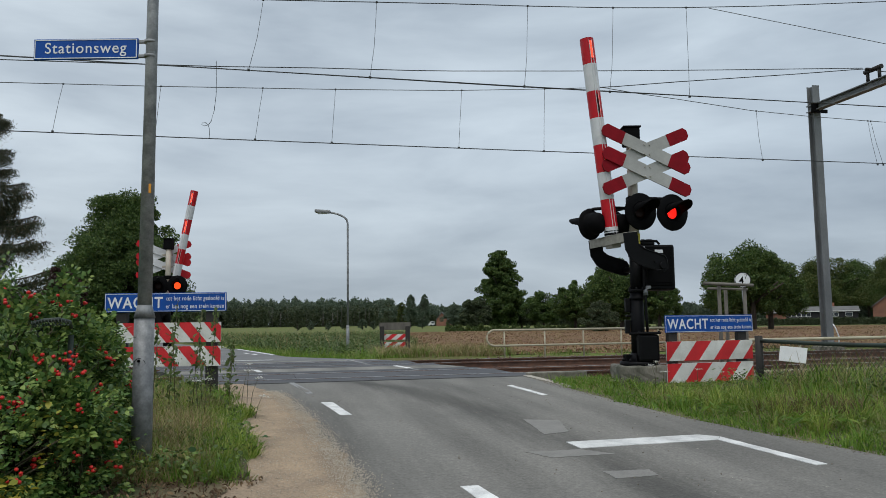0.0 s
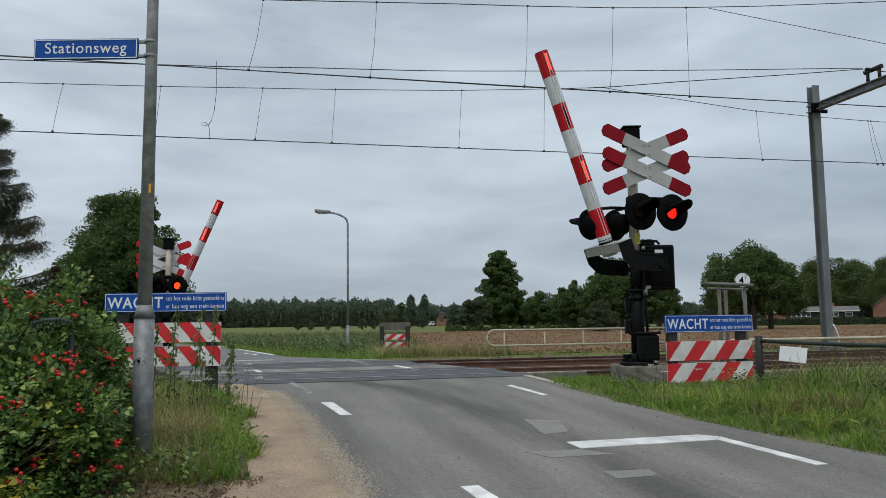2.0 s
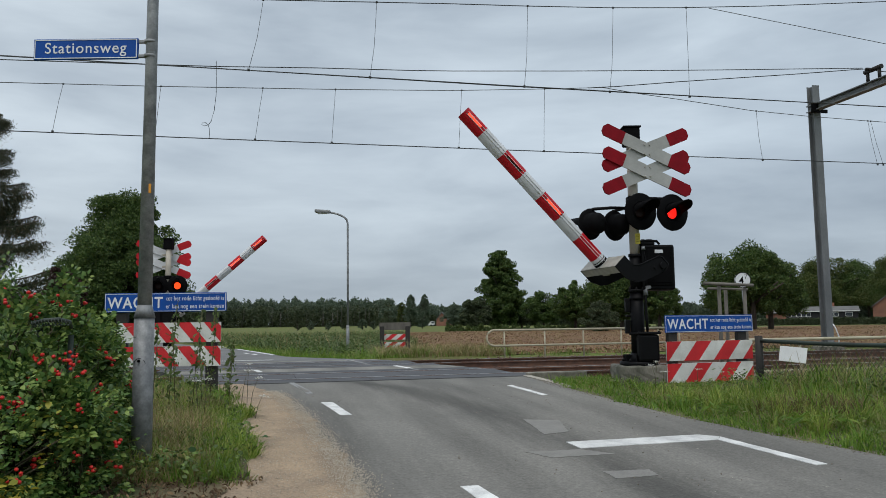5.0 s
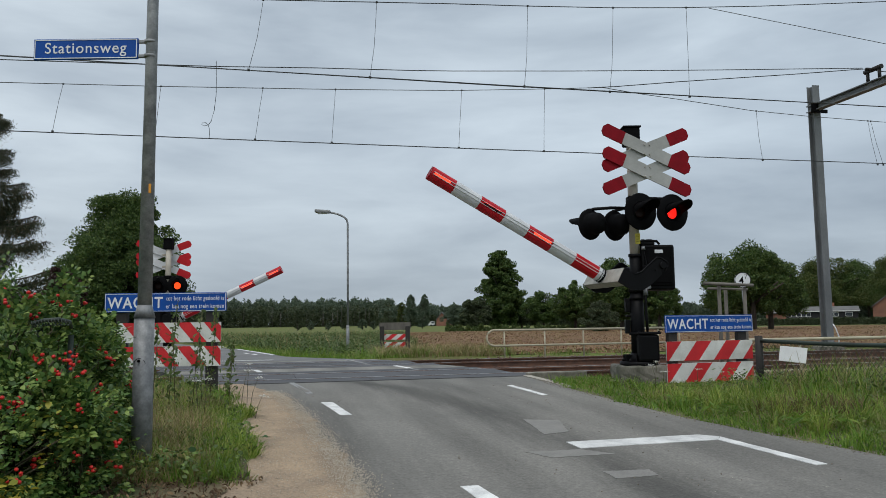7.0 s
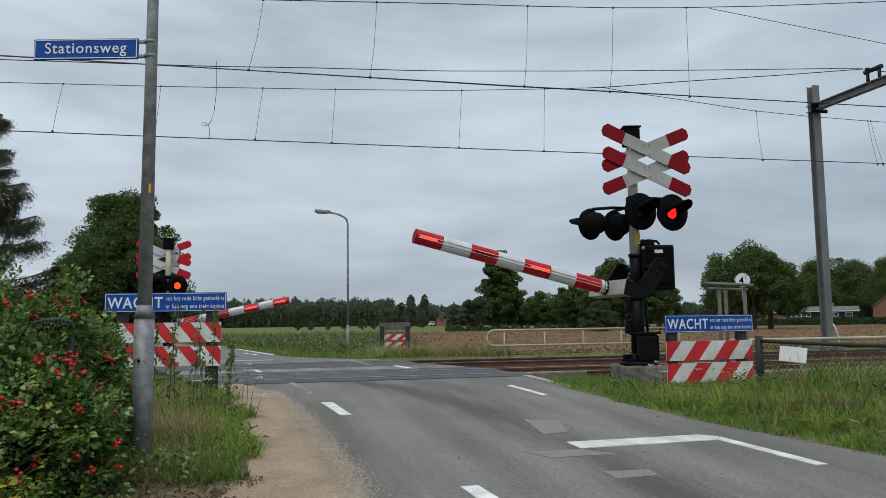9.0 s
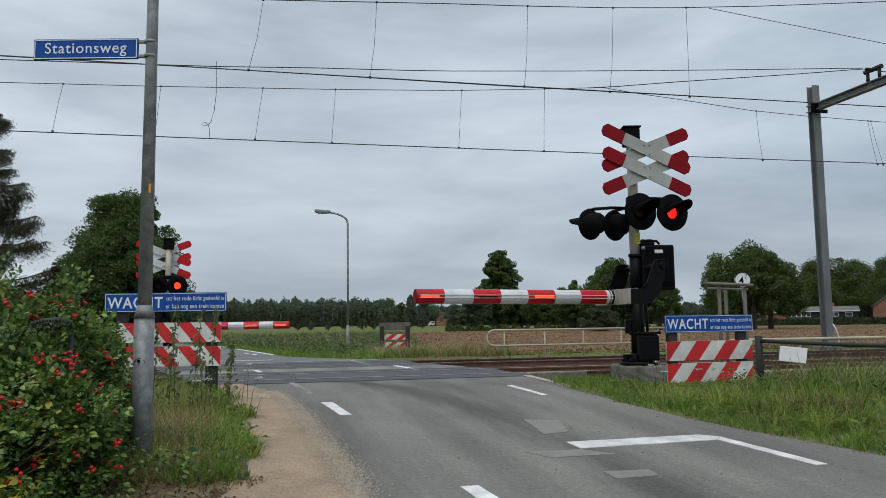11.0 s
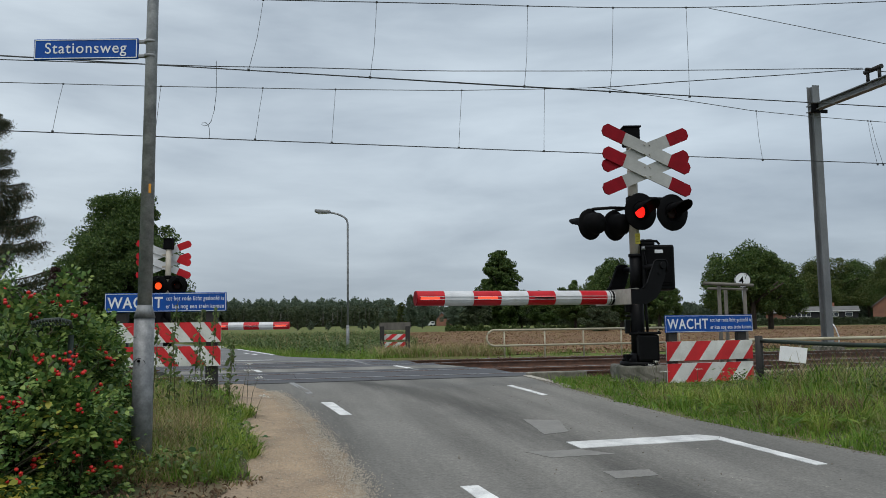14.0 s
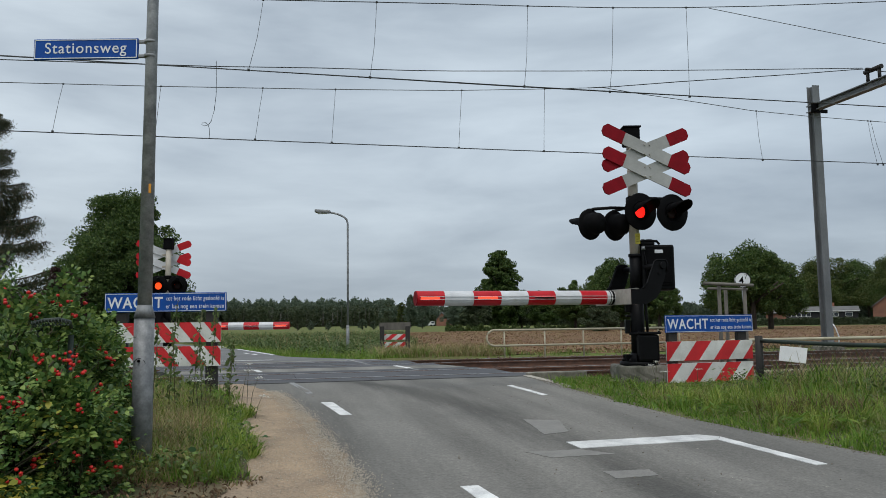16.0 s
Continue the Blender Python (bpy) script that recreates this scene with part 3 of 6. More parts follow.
# ---- markings on the road ----
def mark(pts, mat, label):
    """A painted plate with the given corners, following the road 4 mm proud."""
    ragged_by = 0.009 if mat is PATCH else 0.005
    fine = []
    for i, (x, y) in enumerate(pts):  # worn, uneven outline
        x1, y1 = pts[(i + 1) % len(pts)]
        for k in range(9):
            f = k / 9
            wob = ragged_by * (math.sin(f * 23 + i * 5 + x * 31) + 0.6 * math.sin(f * 51 + y * 17)) * math.sin(math.pi * f)
            ll = math.hypot(x1 - x, y1 - y)
            fine.append((x + (x1 - x) * f - wob * (y1 - y) / ll, y + (y1 - y) * f + wob * (x1 - x) / ll))
    pts = fine
    bm = B()
    top = [bm.verts.new((x, y, float(rise(y)) + 0.005)) for x, y in pts]
    low = [bm.verts.new((x, y, float(rise(y)) - 0.004)) for x, y in pts]
    bm.faces.new(top)
    k = len(top)
    for i in range(k):
        bm.faces.new((top[i], low[i], low[(i + 1) % k], top[(i + 1) % k]))
    return tagged(part("road_marking", bm, mat), label, "road marking", "painted lines on the road", "structure")
mark([(0.76, 10.09), (0.91, 10.06), (1.02, 8.92), (0.89, 8.94)], PAINT, "white centre-line dash on the asphalt")
mark([(1.36, 5.33), (1.49, 5.33), (1.58, 4.3), (1.45, 4.3)], PAINT, "white centre-line dash on the asphalt")
mark([(-0.16, 17.2), (-0.05, 17.16), (0.06, 16.3), (-0.05, 16.3)], PAINT, "white centre-line dash on the asphalt")
mark([(0.46, 13.1), (0.55, 13.1), (0.73, 11.09), (0.64, 11.05)], PAINT_WORN, "nearly worn-off centre-line dash")
mark([(3.63, 11.27), (3.72, 11.32), (3.81, 10.06), (3.72, 10.02)], PAINT, "white edge-line dash beside the crossing")
mark([(2.71, 6.71), (4.06, 6.74), (4.2, 6.6), (4.09, 6.46), (2.72, 6.40)], PAINT, "white stop line before the barrier")
mark([(4.09, 6.455), (4.2, 6.59), (4.31, 5.31), (4.2, 5.3)], PAINT, "white edge line running from the stop line")
mark([(2.92, 17.4), (3.02, 17.4), (3.15, 16.3), (3.03, 16.3)], PAINT, "white edge-line dash between the tracks")
mark([(2.21, 20.9), (2.29, 20.9), (2.52, 18.6), (2.44, 18.6)], PAINT_WORN, "worn edge line beyond the far track")
mark([(3.04, 16.25), (3.1, 16.25), (3.17, 15.6), (3.11, 15.6)], PAINT_WORN, "worn edge line between the tracks")
mark([(4.53, 13.15), (4.68, 13.15), (4.52, 10.9), (4.4, 10.9)], EDGING, "narrow pale concrete edging of the road")
mark([(2.77, 8.08), (3.12, 7.9), (2.95, 7.22), (2.66, 7.13)], PATCH, "pale repair patch in the asphalt")
mark([(2.51, 5.52), (2.88, 5.48), (2.85, 5.29), (2.51, 5.27)], PATCH, "pale repair patch in the asphalt")
mark([(2.2, 6.36), (2.69, 6.36), (2.9, 6.1), (2.34, 6.08)], PATCH, "pale repair patch in the asphalt")


# ---- level-crossing barrier stations ----
LENS_AT = pose(0, 0.122, 0)


def lamp(parent, at, hot, R=0.28):
    """A signal lamp facing -y: dished black backing board, long visor, and a lens plate whose lit face turns to the front."""
    bm = B()
    rings = []
    for r, y in ((R, 0.0), (R, -0.014), (R - 0.012, -0.02), (0.16, -0.028), (0.135, -0.03), (0.125, 0.0), (0.094, 0.004), (0.094, 0.009), (0.152, 0.011), (0.152, 0.2), (0.0, 0.21)):
        rings.append([bm.verts.new((r * math.cos(a), y, r * math.sin(a) * 1.06)) for a in (2 * math.pi * k / 32 for k in range(32))] if r else [bm.verts.new((0, y, 0))])
    for a, b in zip(rings, rings[1:]):
        for k in range(32):
            f = (a[k], a[(k + 1) % 32], b[(k + 1) % 32], b[k]) if len(b) > 1 else (a[k], a[(k + 1) % 32], b[0])
            bm.faces.new(f).smooth = True
    back = []
    for r, y in ((R, 0.0), (R - 0.008, 0.012), (0.185, 0.022), (0.17, 0.03), (0.165, 0.13), (0.158, 0.2), (0.125, 0.255), (0.06, 0.285), (0.03, 0.29)):
        back.append([bm.verts.new((r * math.cos(a), y, r * math.sin(a) * 1.06)) for a in (2 * math.pi * k / 32 for k in range(32))])
    for a, b in zip(back, back[1:]):
        for k in range(32):
            bm.faces.new((a[k], b[k], b[(k + 1) % 32], a[(k + 1) % 32])).smooth = True
    bm.faces.new(back[-1])
    board = part("signal_lamp", bm, MATTE_BLACK, parent, "round black signal lamp with visor", at)
    bm = B()
    outer, inner = [], []
    for ring, r in ((outer, 0.145), (inner, 0.135)):
        for y0 in (-0.03, None):
            row = []
            for k in range(19):
                a = radians(-24 + 228 * k / 18)
                reach = -0.03 if y0 else -0.46 * (0.14 + 0.86 * max(0, math.sin(a)) ** 0.38)
                row.append(bm.verts.new((r * math.cos(a), reach, r * math.sin(a))))
            ring.append(row)
    for a, b in ((outer[0], outer[1]), (inner[0], inner[1]), (outer[1], inner[1])):
        for k in range(18):
            bm.faces.new((a[k], a[k + 1], b[k + 1], b[k])).smooth = True
    part("visor", bm, MATTE_BLACK, board)
    # two lens plates at right angles on one upright axle, one lit and one dark: a quarter turn brings either to the front
    bm = B()
    for turned, slot in ((0, 0), (88, 1)):
        face = []
        for r, y in ((0.0, -0.104), (0.06, -0.1035), (0.108, -0.101), (0.108, -0.094)):
            face.append([bm.verts.new(pose(0, 0, 0, 0, 0, turned) @ Vector((r * math.cos(a), y, r * math.sin(a)))) for a in (2 * math.pi * k / 24 for k in range(24))] if r else [bm.verts.new(pose(0, 0, 0, 0, 0, turned) @ Vector((0, y, 0)))])
        for p, q in zip(face, face[1:]):
            for k in range(24):
                ring = [p[k % len(p)], p[(k + 1) % len(p)], q[(k + 1) % 24], q[k]]
                f = bm.faces.new(list(dict.fromkeys(ring)))
                f.smooth, f.material_index = True, slot
        f = bm.faces.new(face[-1])
        f.material_index = 1
    rod(bm, (0, 0, -0.1), (0, 0, 0.1), 0.008, 0.008, 8)
    lens = part("lens", bm, (hot, DARK_LENS), board, "round red signal lens", LENS_AT)
    return lens


def arm_outline(w, half):
    """A cross arm with blunt pointed ends, lying along x."""
    return [(-half - 0.02, -0.045), (-half + 0.03, -w / 2), (half - 0.03, -w / 2), (half + 0.02, -0.045), (half + 0.02, 0.045), (half - 0.03, w / 2), (-half + 0.03, w / 2), (-half - 0.02, 0.045)]


def cross_arm(parent, at, tilt, y, paint):
    """One board of a St Andrew's cross: pale middle, red ends, two rivets."""
    w, half = 0.205, 0.79
    m = at @ pose(0, y, 0, 0, tilt, 0)
    board = part("cross_arm", slab(B(), arm_outline(w - 0.006, half - 0.004), 0.022), paint[0], parent, "grey-white cross board with dark red ends", m)
    for s in (-1, 1):
        o = [(0.43, -w / 2), (half - 0.03, -w / 2), (half + 0.022, -0.045), (half + 0.022, 0.045), (half - 0.03, w / 2), (0.43, w / 2)]
        o = [(s * a, b) for a, b in o]
        part("red_end", slab(B(), o[::s], 0.03, Matrix.Translation((0, 0.004, 0))), paint[1], board, "dark red end")
    return board


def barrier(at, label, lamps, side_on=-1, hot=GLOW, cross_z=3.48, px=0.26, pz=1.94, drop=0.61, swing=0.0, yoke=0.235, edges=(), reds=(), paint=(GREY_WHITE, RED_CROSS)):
    """A half-barrier station: footing, post, machine, crosses, lamps and its boom. Local -x runs over the road; the boom's plane is turned by swing."""
    st = thing("level_crossing_barrier", at, label, "barrier", "barriers of the crossing")
    bm = box(B(), (0.01, 0.05, 0.0), (0.76, 0.74, 0.5), 0.03)
    bmesh.ops.subdivide_edges(bm, edges=bm.edges[:], cuts=4, use_grid_fill=True)
    for v in bm.verts:  # chipped and uneven
        v.co += Vector((0.012 * math.sin(v.co.z * 31 + v.co.y * 17), 0.012 * math.sin(v.co.x * 23 + v.co.z * 19), 0.008 * math.sin(v.co.x * 29 + v.co.y * 13)))
    part("footing", bm, CONCRETE, st, "weathered concrete footing")
    bm = rod(B(), (0, 0, 0.25), (0, 0, 0.31), 0.3, 0.29, 28)
    for k in range(8):
        a = k * math.pi / 4
        rod(bm, (0.24 * math.cos(a), 0.24 * math.sin(a), 0.3), (0.24 * math.cos(a), 0.24 * math.sin(a), 0.355), 0.024, 0.024, 6)
        box(bm, (0.17 * math.cos(a + 0.39), 0.17 * math.sin(a + 0.39), 0.36), (0.14, 0.016, 0.11), 0, pose(0, 0, 0, 0, 0, math.degrees(a + 0.39)))
    rod(bm, (0, 0, 0.3), (0, 0, 0.44), 0.2, 0.118, 24)
    part("base_flange", bm, BLACK, st, "bolted black base flange")
    bm = rod(B(), (0, 0, 0.4), (0, 0, 1.42), 0.108, 0.104, 24)
    rod(bm, (0, 0, 1.4), (0, 0, 2.0), 0.092, 0.092, 24)
    for z, r in ((0.74, 0.135), (1.3, 0.118), (1.42, 0.125), (1.98, 0.108)):
        rod(bm, (0, 0, z - 0.022), (0, 0, z + 0.022), r, r, 24)
    for k in range(6):
        a = k * math.pi / 3 + 0.3
        rod(bm, (0.112 * math.cos(a), 0.112 * math.sin(a), 1.4), (0.112 * math.cos(a), 0.112 * math.sin(a), 1.475), 0.016, 0.016, 6)
    part("column", bm, BLACK, st, "black steel column with collars")
    bm = rod(B(), (0, 0, 2.0), (0, 0, cross_z + 0.44), 0.082, 0.078, 20)
    part("post", bm, CREAM, st, "cream-painted upper post")
    bm = box(B(), (0, 0, cross_z + 0.42), (0.26, 0.2, 0.3), 0.025)
    box(bm, (0, 0, cross_z + 0.58), (0.29, 0.23, 0.03), 0.008)
    part("bell_box", bm, MATTE_BLACK, st, "black bell box on top")
    tag = part("label_plate", box(B(), (0.03, -0.088, 2.24), (0.078, 0.006, 0.17), 0.002), YELLOW, st, "yellow warning label")
    bm = B()
    for z, w in ((2.3, 0.05), (2.27, 0.055), (2.235, 0.04), (2.2, 0.05)):
        box(bm, (0.03, -0.092, z), (w, 0.003, 0.007))
    tagged(part("label_text", bm, MATTE_BLACK, tag), "unreadable dark lines", kind="stuff")
    # cable box low on the column
    bm = box(B(), (0.1, -0.2, 0.52), (0.32, 0.2, 0.42), 0.04)
    part("cable_box", bm, BLACK, st, "black cable box")
    bm = box(B(), (0.1, -0.2, 0.75), (0.36, 0.24, 0.035), 0.01)
    for x in (-0.05, 0.25):
        rod(bm, (x, -0.29, 0.76), (x, -0.29, 0.785), 0.018, 0.018, 8)
    part("box_lid", bm, BLACK, st, "bolted black box lid")
    bm = tube(B(), [(0.13, -0.1, 0.75), (0.115, -0.12, 1.0), (0.11, -0.12, 1.25), (0.115, -0.12, 1.36)], 0.022, 8)
    part("conduit", bm, BLACK, st)
    bm = tube(B(), [(0.115, -0.12, 1.34), (0.115, -0.12, 1.42), (0.14, -0.12, 1.46), (0.19, -0.1, 1.475)], 0.034, 10)
    part("cable_gland", bm, GALV, st, "pale grey cable elbow")
    bm = B()
    for z0, z1, x in ((0.74, 0.96, -0.15), (1.0, 1.04, -0.13), (1.08, 1.3, -0.14)):
        box(bm, (x, 0.04, (z0 + z1) / 2), (0.075, 0.12, z1 - z0), 0.012)
    part("junction_box", bm, BLACK, st, "small black junction boxes")
    # machine housing with its door, hinges and lifting gear on top
    bm = box(B(), (0.34, 0.1, 1.78), (0.52, 0.42, 0.72), 0.035)
    housing = part("machine_housing", bm, BLACK, st, "black barrier machine housing")
    bm = box(B(), (0.34, -0.12, 1.8), (0.45, 0.03, 0.62), 0.012)
    box(bm, (0.34, -0.128, 1.8), (0.37, 0.03, 0.54), 0.01)
    part("housing_door", bm, MATTE_BLACK, housing, "black service door")
    bm = tube(B(), [(0.06, -0.04, 2.14), (0.08, -0.05, 2.2), (0.2, -0.05, 2.21), (0.34, -0.05, 2.2), (0.38, -0.05, 2.15)], 0.022, 8)
    for x in (0.13, 0.2, 0.25):
        rod(bm, (x, -0.02, 2.15), (x, -0.02, 2.235), 0.03, 0.026, 10)
    box(bm, (0.19, 0.0, 2.165), (0.22, 0.16, 0.05), 0.012)
    part("housing_fitting", bm, BLACK, housing, "pipes and caps on the housing")
    bm = rod(B(), (0.1, -0.14, 2.06), (0.1, -0.14, 2.11), 0.032, 0.028, 12)
    part("housing_knob", bm, GALV, housing, "pale grey cap")
    part("hose", tube(B(), [(0.1, -0.15, 2.07), (0.11, -0.19, 1.95), (0.13, -0.19, 1.8), (0.14, -0.17, 1.66)], 0.009, 6), BLACK, housing)
    part("rating_plate", box(B(), (0.34, -0.145, 2.03), (0.13, 0.006, 0.055), 0.002), LETTER, st, "small white rating plate")
    # cross pair
    turn = 14
    for zc in (cross_z + 0.182, cross_z - 0.182):
        m = pose(0.19, -0.14, zc, 0, 0, turn)
        cross_arm(st, m, -22.5, 0.0, paint)
        front = cross_arm(st, m, 22.5, -0.03, paint)
        for dx in (-0.045, 0.045):
            for dz in (-0.075, 0.075):
                part("rivet", rod(B(), (dx, -0.02, dz), (dx, -0.036, dz), 0.014, 0.012, 8), ALU, front, "", pose(0, 0, 0, 0, -22.5, 0))
    for z in (cross_z + 0.12, cross_z - 0.22):
        part("cross_bracket", box(B(), (0.06, -0.09, z), (0.3, 0.03, 0.05), 0.005, pose(0, 0, 0, 0, 0, turn)), CREAM, st)
    lenses = []
    for (x, y, z, face, arm) in lamps:
        rear = 90 < face < 240 and side_on < 0
        bm = tube(B(), [(0, 0, arm), (x * 0.5, y * 0.5, arm + 0.015), (x * 0.92, y * 0.95 + 0.02, arm + 0.0), (x, y + 0.04, arm - 0.03), (x, y + 0.04, z + 0.1)], 0.026, 10)
        rod(bm, (x, y + 0.04, arm - 0.06), (x, y + 0.04, arm + 0.01), 0.036, 0.036, 12)
        box(bm, (0, 0, arm), (0.2, 0.2, 0.11), 0.02)
        part("lamp_arm", bm, BLACK, st)
        lenses.append(lamp(st, pose(x, y, z, 0, 0, face), hot, 0.235 if rear else 0.28))
    # the boom turns about the axle: local origin on it; a yoke straddles the column and the machine
    u0 = edges[0]
    cross = box(B(), (u0 + 0.012, 0, -drop), (0.024, 2 * yoke, 0.235), 0.004)
    for s in (-1, 1):
        box(cross, (u0 + 0.07, 0, -drop + s * 0.1135), (0.14, 2 * yoke - 0.004, 0.008))
    boom = part("boom", cross, ALU, st, "red and white banded barrier boom", pose(px, 0, pz, 0, 0, swing))
    bm = box(B(), (u0 + 0.11, 0, -drop), (0.17, 0.2, 0.17), 0.012)
    rod(bm, (u0 + 0.06, -0.12, -drop), (u0 + 0.06, 0.12, -drop), 0.02, 0.02, 8)
    part("boom_socket", bm, ALU, boom, "dull aluminium boom socket")
    part("axle", rod(B(), (0, -yoke - 0.03, 0), (0, yoke + 0.03, 0), 0.045, 0.045, 16), BLACK, boom)
    for side in (-1, 1):
        o = [(u0 + 0.005, -drop + 0.112), (u0 + 0.2, -drop + 0.112), (u0 + 0.28, -drop + 0.2), (-0.14, 0.06), (-0.09, 0.085), (0.05, 0.085), (0.085, 0.03), (0.06, -0.1), (0.02, -0.22), (-0.06, -drop + 0.06), (-0.13, -drop - 0.03), (u0 + 0.26, -drop - 0.118), (u0 + 0.005, -drop - 0.118)]
        arm = part("crank_arm", slab(B(), o, 0.03, Matrix.Translation((0, side * yoke + 0.015, 0))), BLACK, boom, "black crank arm")
        rim = [(x, side * (yoke + 0.016), z) for x, z in o[1:8]]
        bm = tube(B(), rim, 0.013, 6)
        rod(bm, (0, side * (yoke - 0.02), 0), (0, side * (yoke + 0.05), 0), 0.055, 0.05, 14)
        rod(bm, (-0.07, side * (yoke - 0.02), -0.12), (-0.07, side * (yoke + 0.035), -0.12), 0.022, 0.022, 6)
        part("crank_rim", bm, BLACK, arm, "raised rim and hub")
    for k, (a, b) in enumerate(zip(edges, edges[1:])):
        bm = B()
        tube(bm, [(a, 0, -drop), (a - 0.003, 0, -drop), (b + 0.003, 0, -drop), (b, 0, -drop)], 0.1095, 24)
        red = k % 2 == 1
        part("band", bm, RED if red else WHITE, boom, "red band" if red else "white band")
    tip = edges[-1]
    bm = B()
    for z in (0.022, -0.022):
        box(bm, ((u0 + tip) / 2, side_on * 0.1105, -drop + z), (u0 - tip - 0.06, 0.012, 0.007))
    part("groove_strip", bm, WHITE, boom, "thin pale groove strips")
    bm = B()
    for x, w in ((u0 - 0.03, 0.035), (u0 - 0.075, 0.012)):
        rod(bm, (x - w / 2, 0, -drop), (x + w / 2, 0, -drop), 0.1145, 0.1145, 24)
    part("boom_collar", bm, MATTE_BLACK, boom, "black collar at the socket")
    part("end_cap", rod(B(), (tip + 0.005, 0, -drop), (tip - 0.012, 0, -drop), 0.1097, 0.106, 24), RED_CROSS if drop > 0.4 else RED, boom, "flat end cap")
    bars = []
    for x, l in reds:
        bm = box(B(), (0, 0, 0), (l, 0.022, 0.034))
        bm.faces.ensure_lookup_table()
        for f in bm.faces:
            f.material_index = 0 if f.normal.y < -0.5 else 1  # one face lit
        at_bar = pose(x, side_on * 0.1075, -drop) @ pose(0, 0, 0, 0, 0, 0 if side_on < 0 else 180)
        bars.append((part("boom_lamp", bm, (GLOW_BAR, DARK_LENS), boom, "narrow red lamp on the boom", at_bar), at_bar))
    return st, boom, lenses, bars, side_on, (px, pz, swing)


near = barrier(pose(5.82, 11.285, 0, 0, 0, -13.3), "black half-barrier with red-white boom, double cross and red lamps",
               [(0.06, -0.2, 2.66, 17, 2.88), (0.61, -0.04, 2.66, 17, 2.88), (-0.7, 0.0, 2.49, 209, 2.74), (-0.26, 0.2, 2.49, 209, 2.74)], px=0.111, pz=1.78, drop=0.469, swing=16.7, yoke=0.56,
               edges=(-0.555, -0.695, -1.137, -1.57, -2.014, -2.448, -2.882, -3.328, -3.74), reds=((-3.554, 0.279), (-2.669, 0.31), (-1.758, 0.315)))
# far crosses take the brighter white and red
far = barrier(pose(-2.61, 23.6, -0.42, 0, 0, 166.7), "black half-barrier station behind the tracks with its red-white boom",
              [(-0.32, 0.14, 2.53, 194, 2.78), (0.23, 0.14, 2.53, 194, 2.78)], side_on=1, hot=GLOW_ORANGE, cross_z=3.32, px=0.28, pz=1.63, drop=0.28,
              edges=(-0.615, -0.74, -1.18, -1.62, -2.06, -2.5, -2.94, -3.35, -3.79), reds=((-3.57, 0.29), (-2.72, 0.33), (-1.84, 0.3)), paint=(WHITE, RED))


# ---- warning boards ----
def stripes(parent, w, h, x0, z0, y, lean, mats, step, start):
    """Slanted red and white strips cut to a board's outline."""
    def clip(poly, axis_x, lim, keep_low):
        out = []
        for (ax, az), (bx, bz) in zip(poly, poly[1:] + poly[:1]):
            ina, inb = ((ax <= lim) if keep_low else (ax >= lim)), ((bx <= lim) if keep_low else (bx >= lim))
            if ina:
                out.append((ax, az))
            if ina != inb:
                t = (lim - ax) / (bx - ax)
                out.append((lim, az + t * (bz - az)))
        return out
    k, x = 0, start - step * 7
    while x < w / 2 + abs(lean):
        poly = [(x, -h / 2), (x + step - 0.002, -h / 2), (x + step - 0.002 + lean, h / 2), (x + lean, h / 2)]
        poly = clip(clip(poly, 0, w / 2, True), 0, -w / 2, False)
        if len(poly) > 2:
            part("stripe", slab(B(), [(x0 + a, z0 + b) for a, b in poly], 0.004, Matrix.Translation((0, y, 0))), mats[k % 2], parent, "red stripe" if k % 2 == 1 else "white stripe")
        k += 1
        x += step


def warning_board(at, w, sign_z, boards, posts, lean, label, step=0.33, blank=False, post_foot=-0.35, shift=0.0, start=0.0):
    st = thing("warning_board", at, label, "warning board", "warning boards at the crossing")
    for x in posts:
        part("post", box(B(), (x, -0.065 if blank else 0.06, (sign_z + post_foot) / 2), (0.16, 0.09, sign_z - post_foot), 0.012), DARK_TIMBER, st, "dark timber post")
    sh = 0.265
    plate = part("sign_plate", box(B(), (0, 0, sign_z), (w, 0.02, sh), 0.006), TIMBER if blank else BLUE, st, "plain grey back of a sign" if blank else "blue sign with white lettering")
    if not blank:
        bm = B()
        for z in (-1, 1):
            box(bm, (0, -0.0115, sign_z + z * (sh / 2 - 0.012)), (w - 0.02, 0.003, 0.006))
            box(bm, (z * (w / 2 - 0.012), -0.0115, sign_z), (0.006, 0.003, sh - 0.03))
        part("sign_border", bm, LETTER, plate)
        letters("lettering", "WACHT", 0.15, w * 0.455, LETTER, plate, pose(-w / 2 + 0.04, -0.012, sign_z - 0.075), "", 0.016)
        letters("lettering", "tot het rode licht gedoofd is", 0.06, w * 0.475, LETTER, plate, pose(0.01, -0.012, sign_z + 0.025))
        letters("lettering", "er kan nog een trein komen", 0.06, w * 0.475, LETTER, plate, pose(0.01, -0.012, sign_z - 0.085))
    for z, bw, bh in boards:
        bd = part("striped_board", box(B(), (shift, 0.0, z), (bw, 0.02, bh), 0.004), BOARD_WHITE, st, "red and white striped board")
        stripes(bd, bw, bh, shift, z, -0.0105, lean, (BOARD_WHITE, RED_BOARD), step, start)
    return st


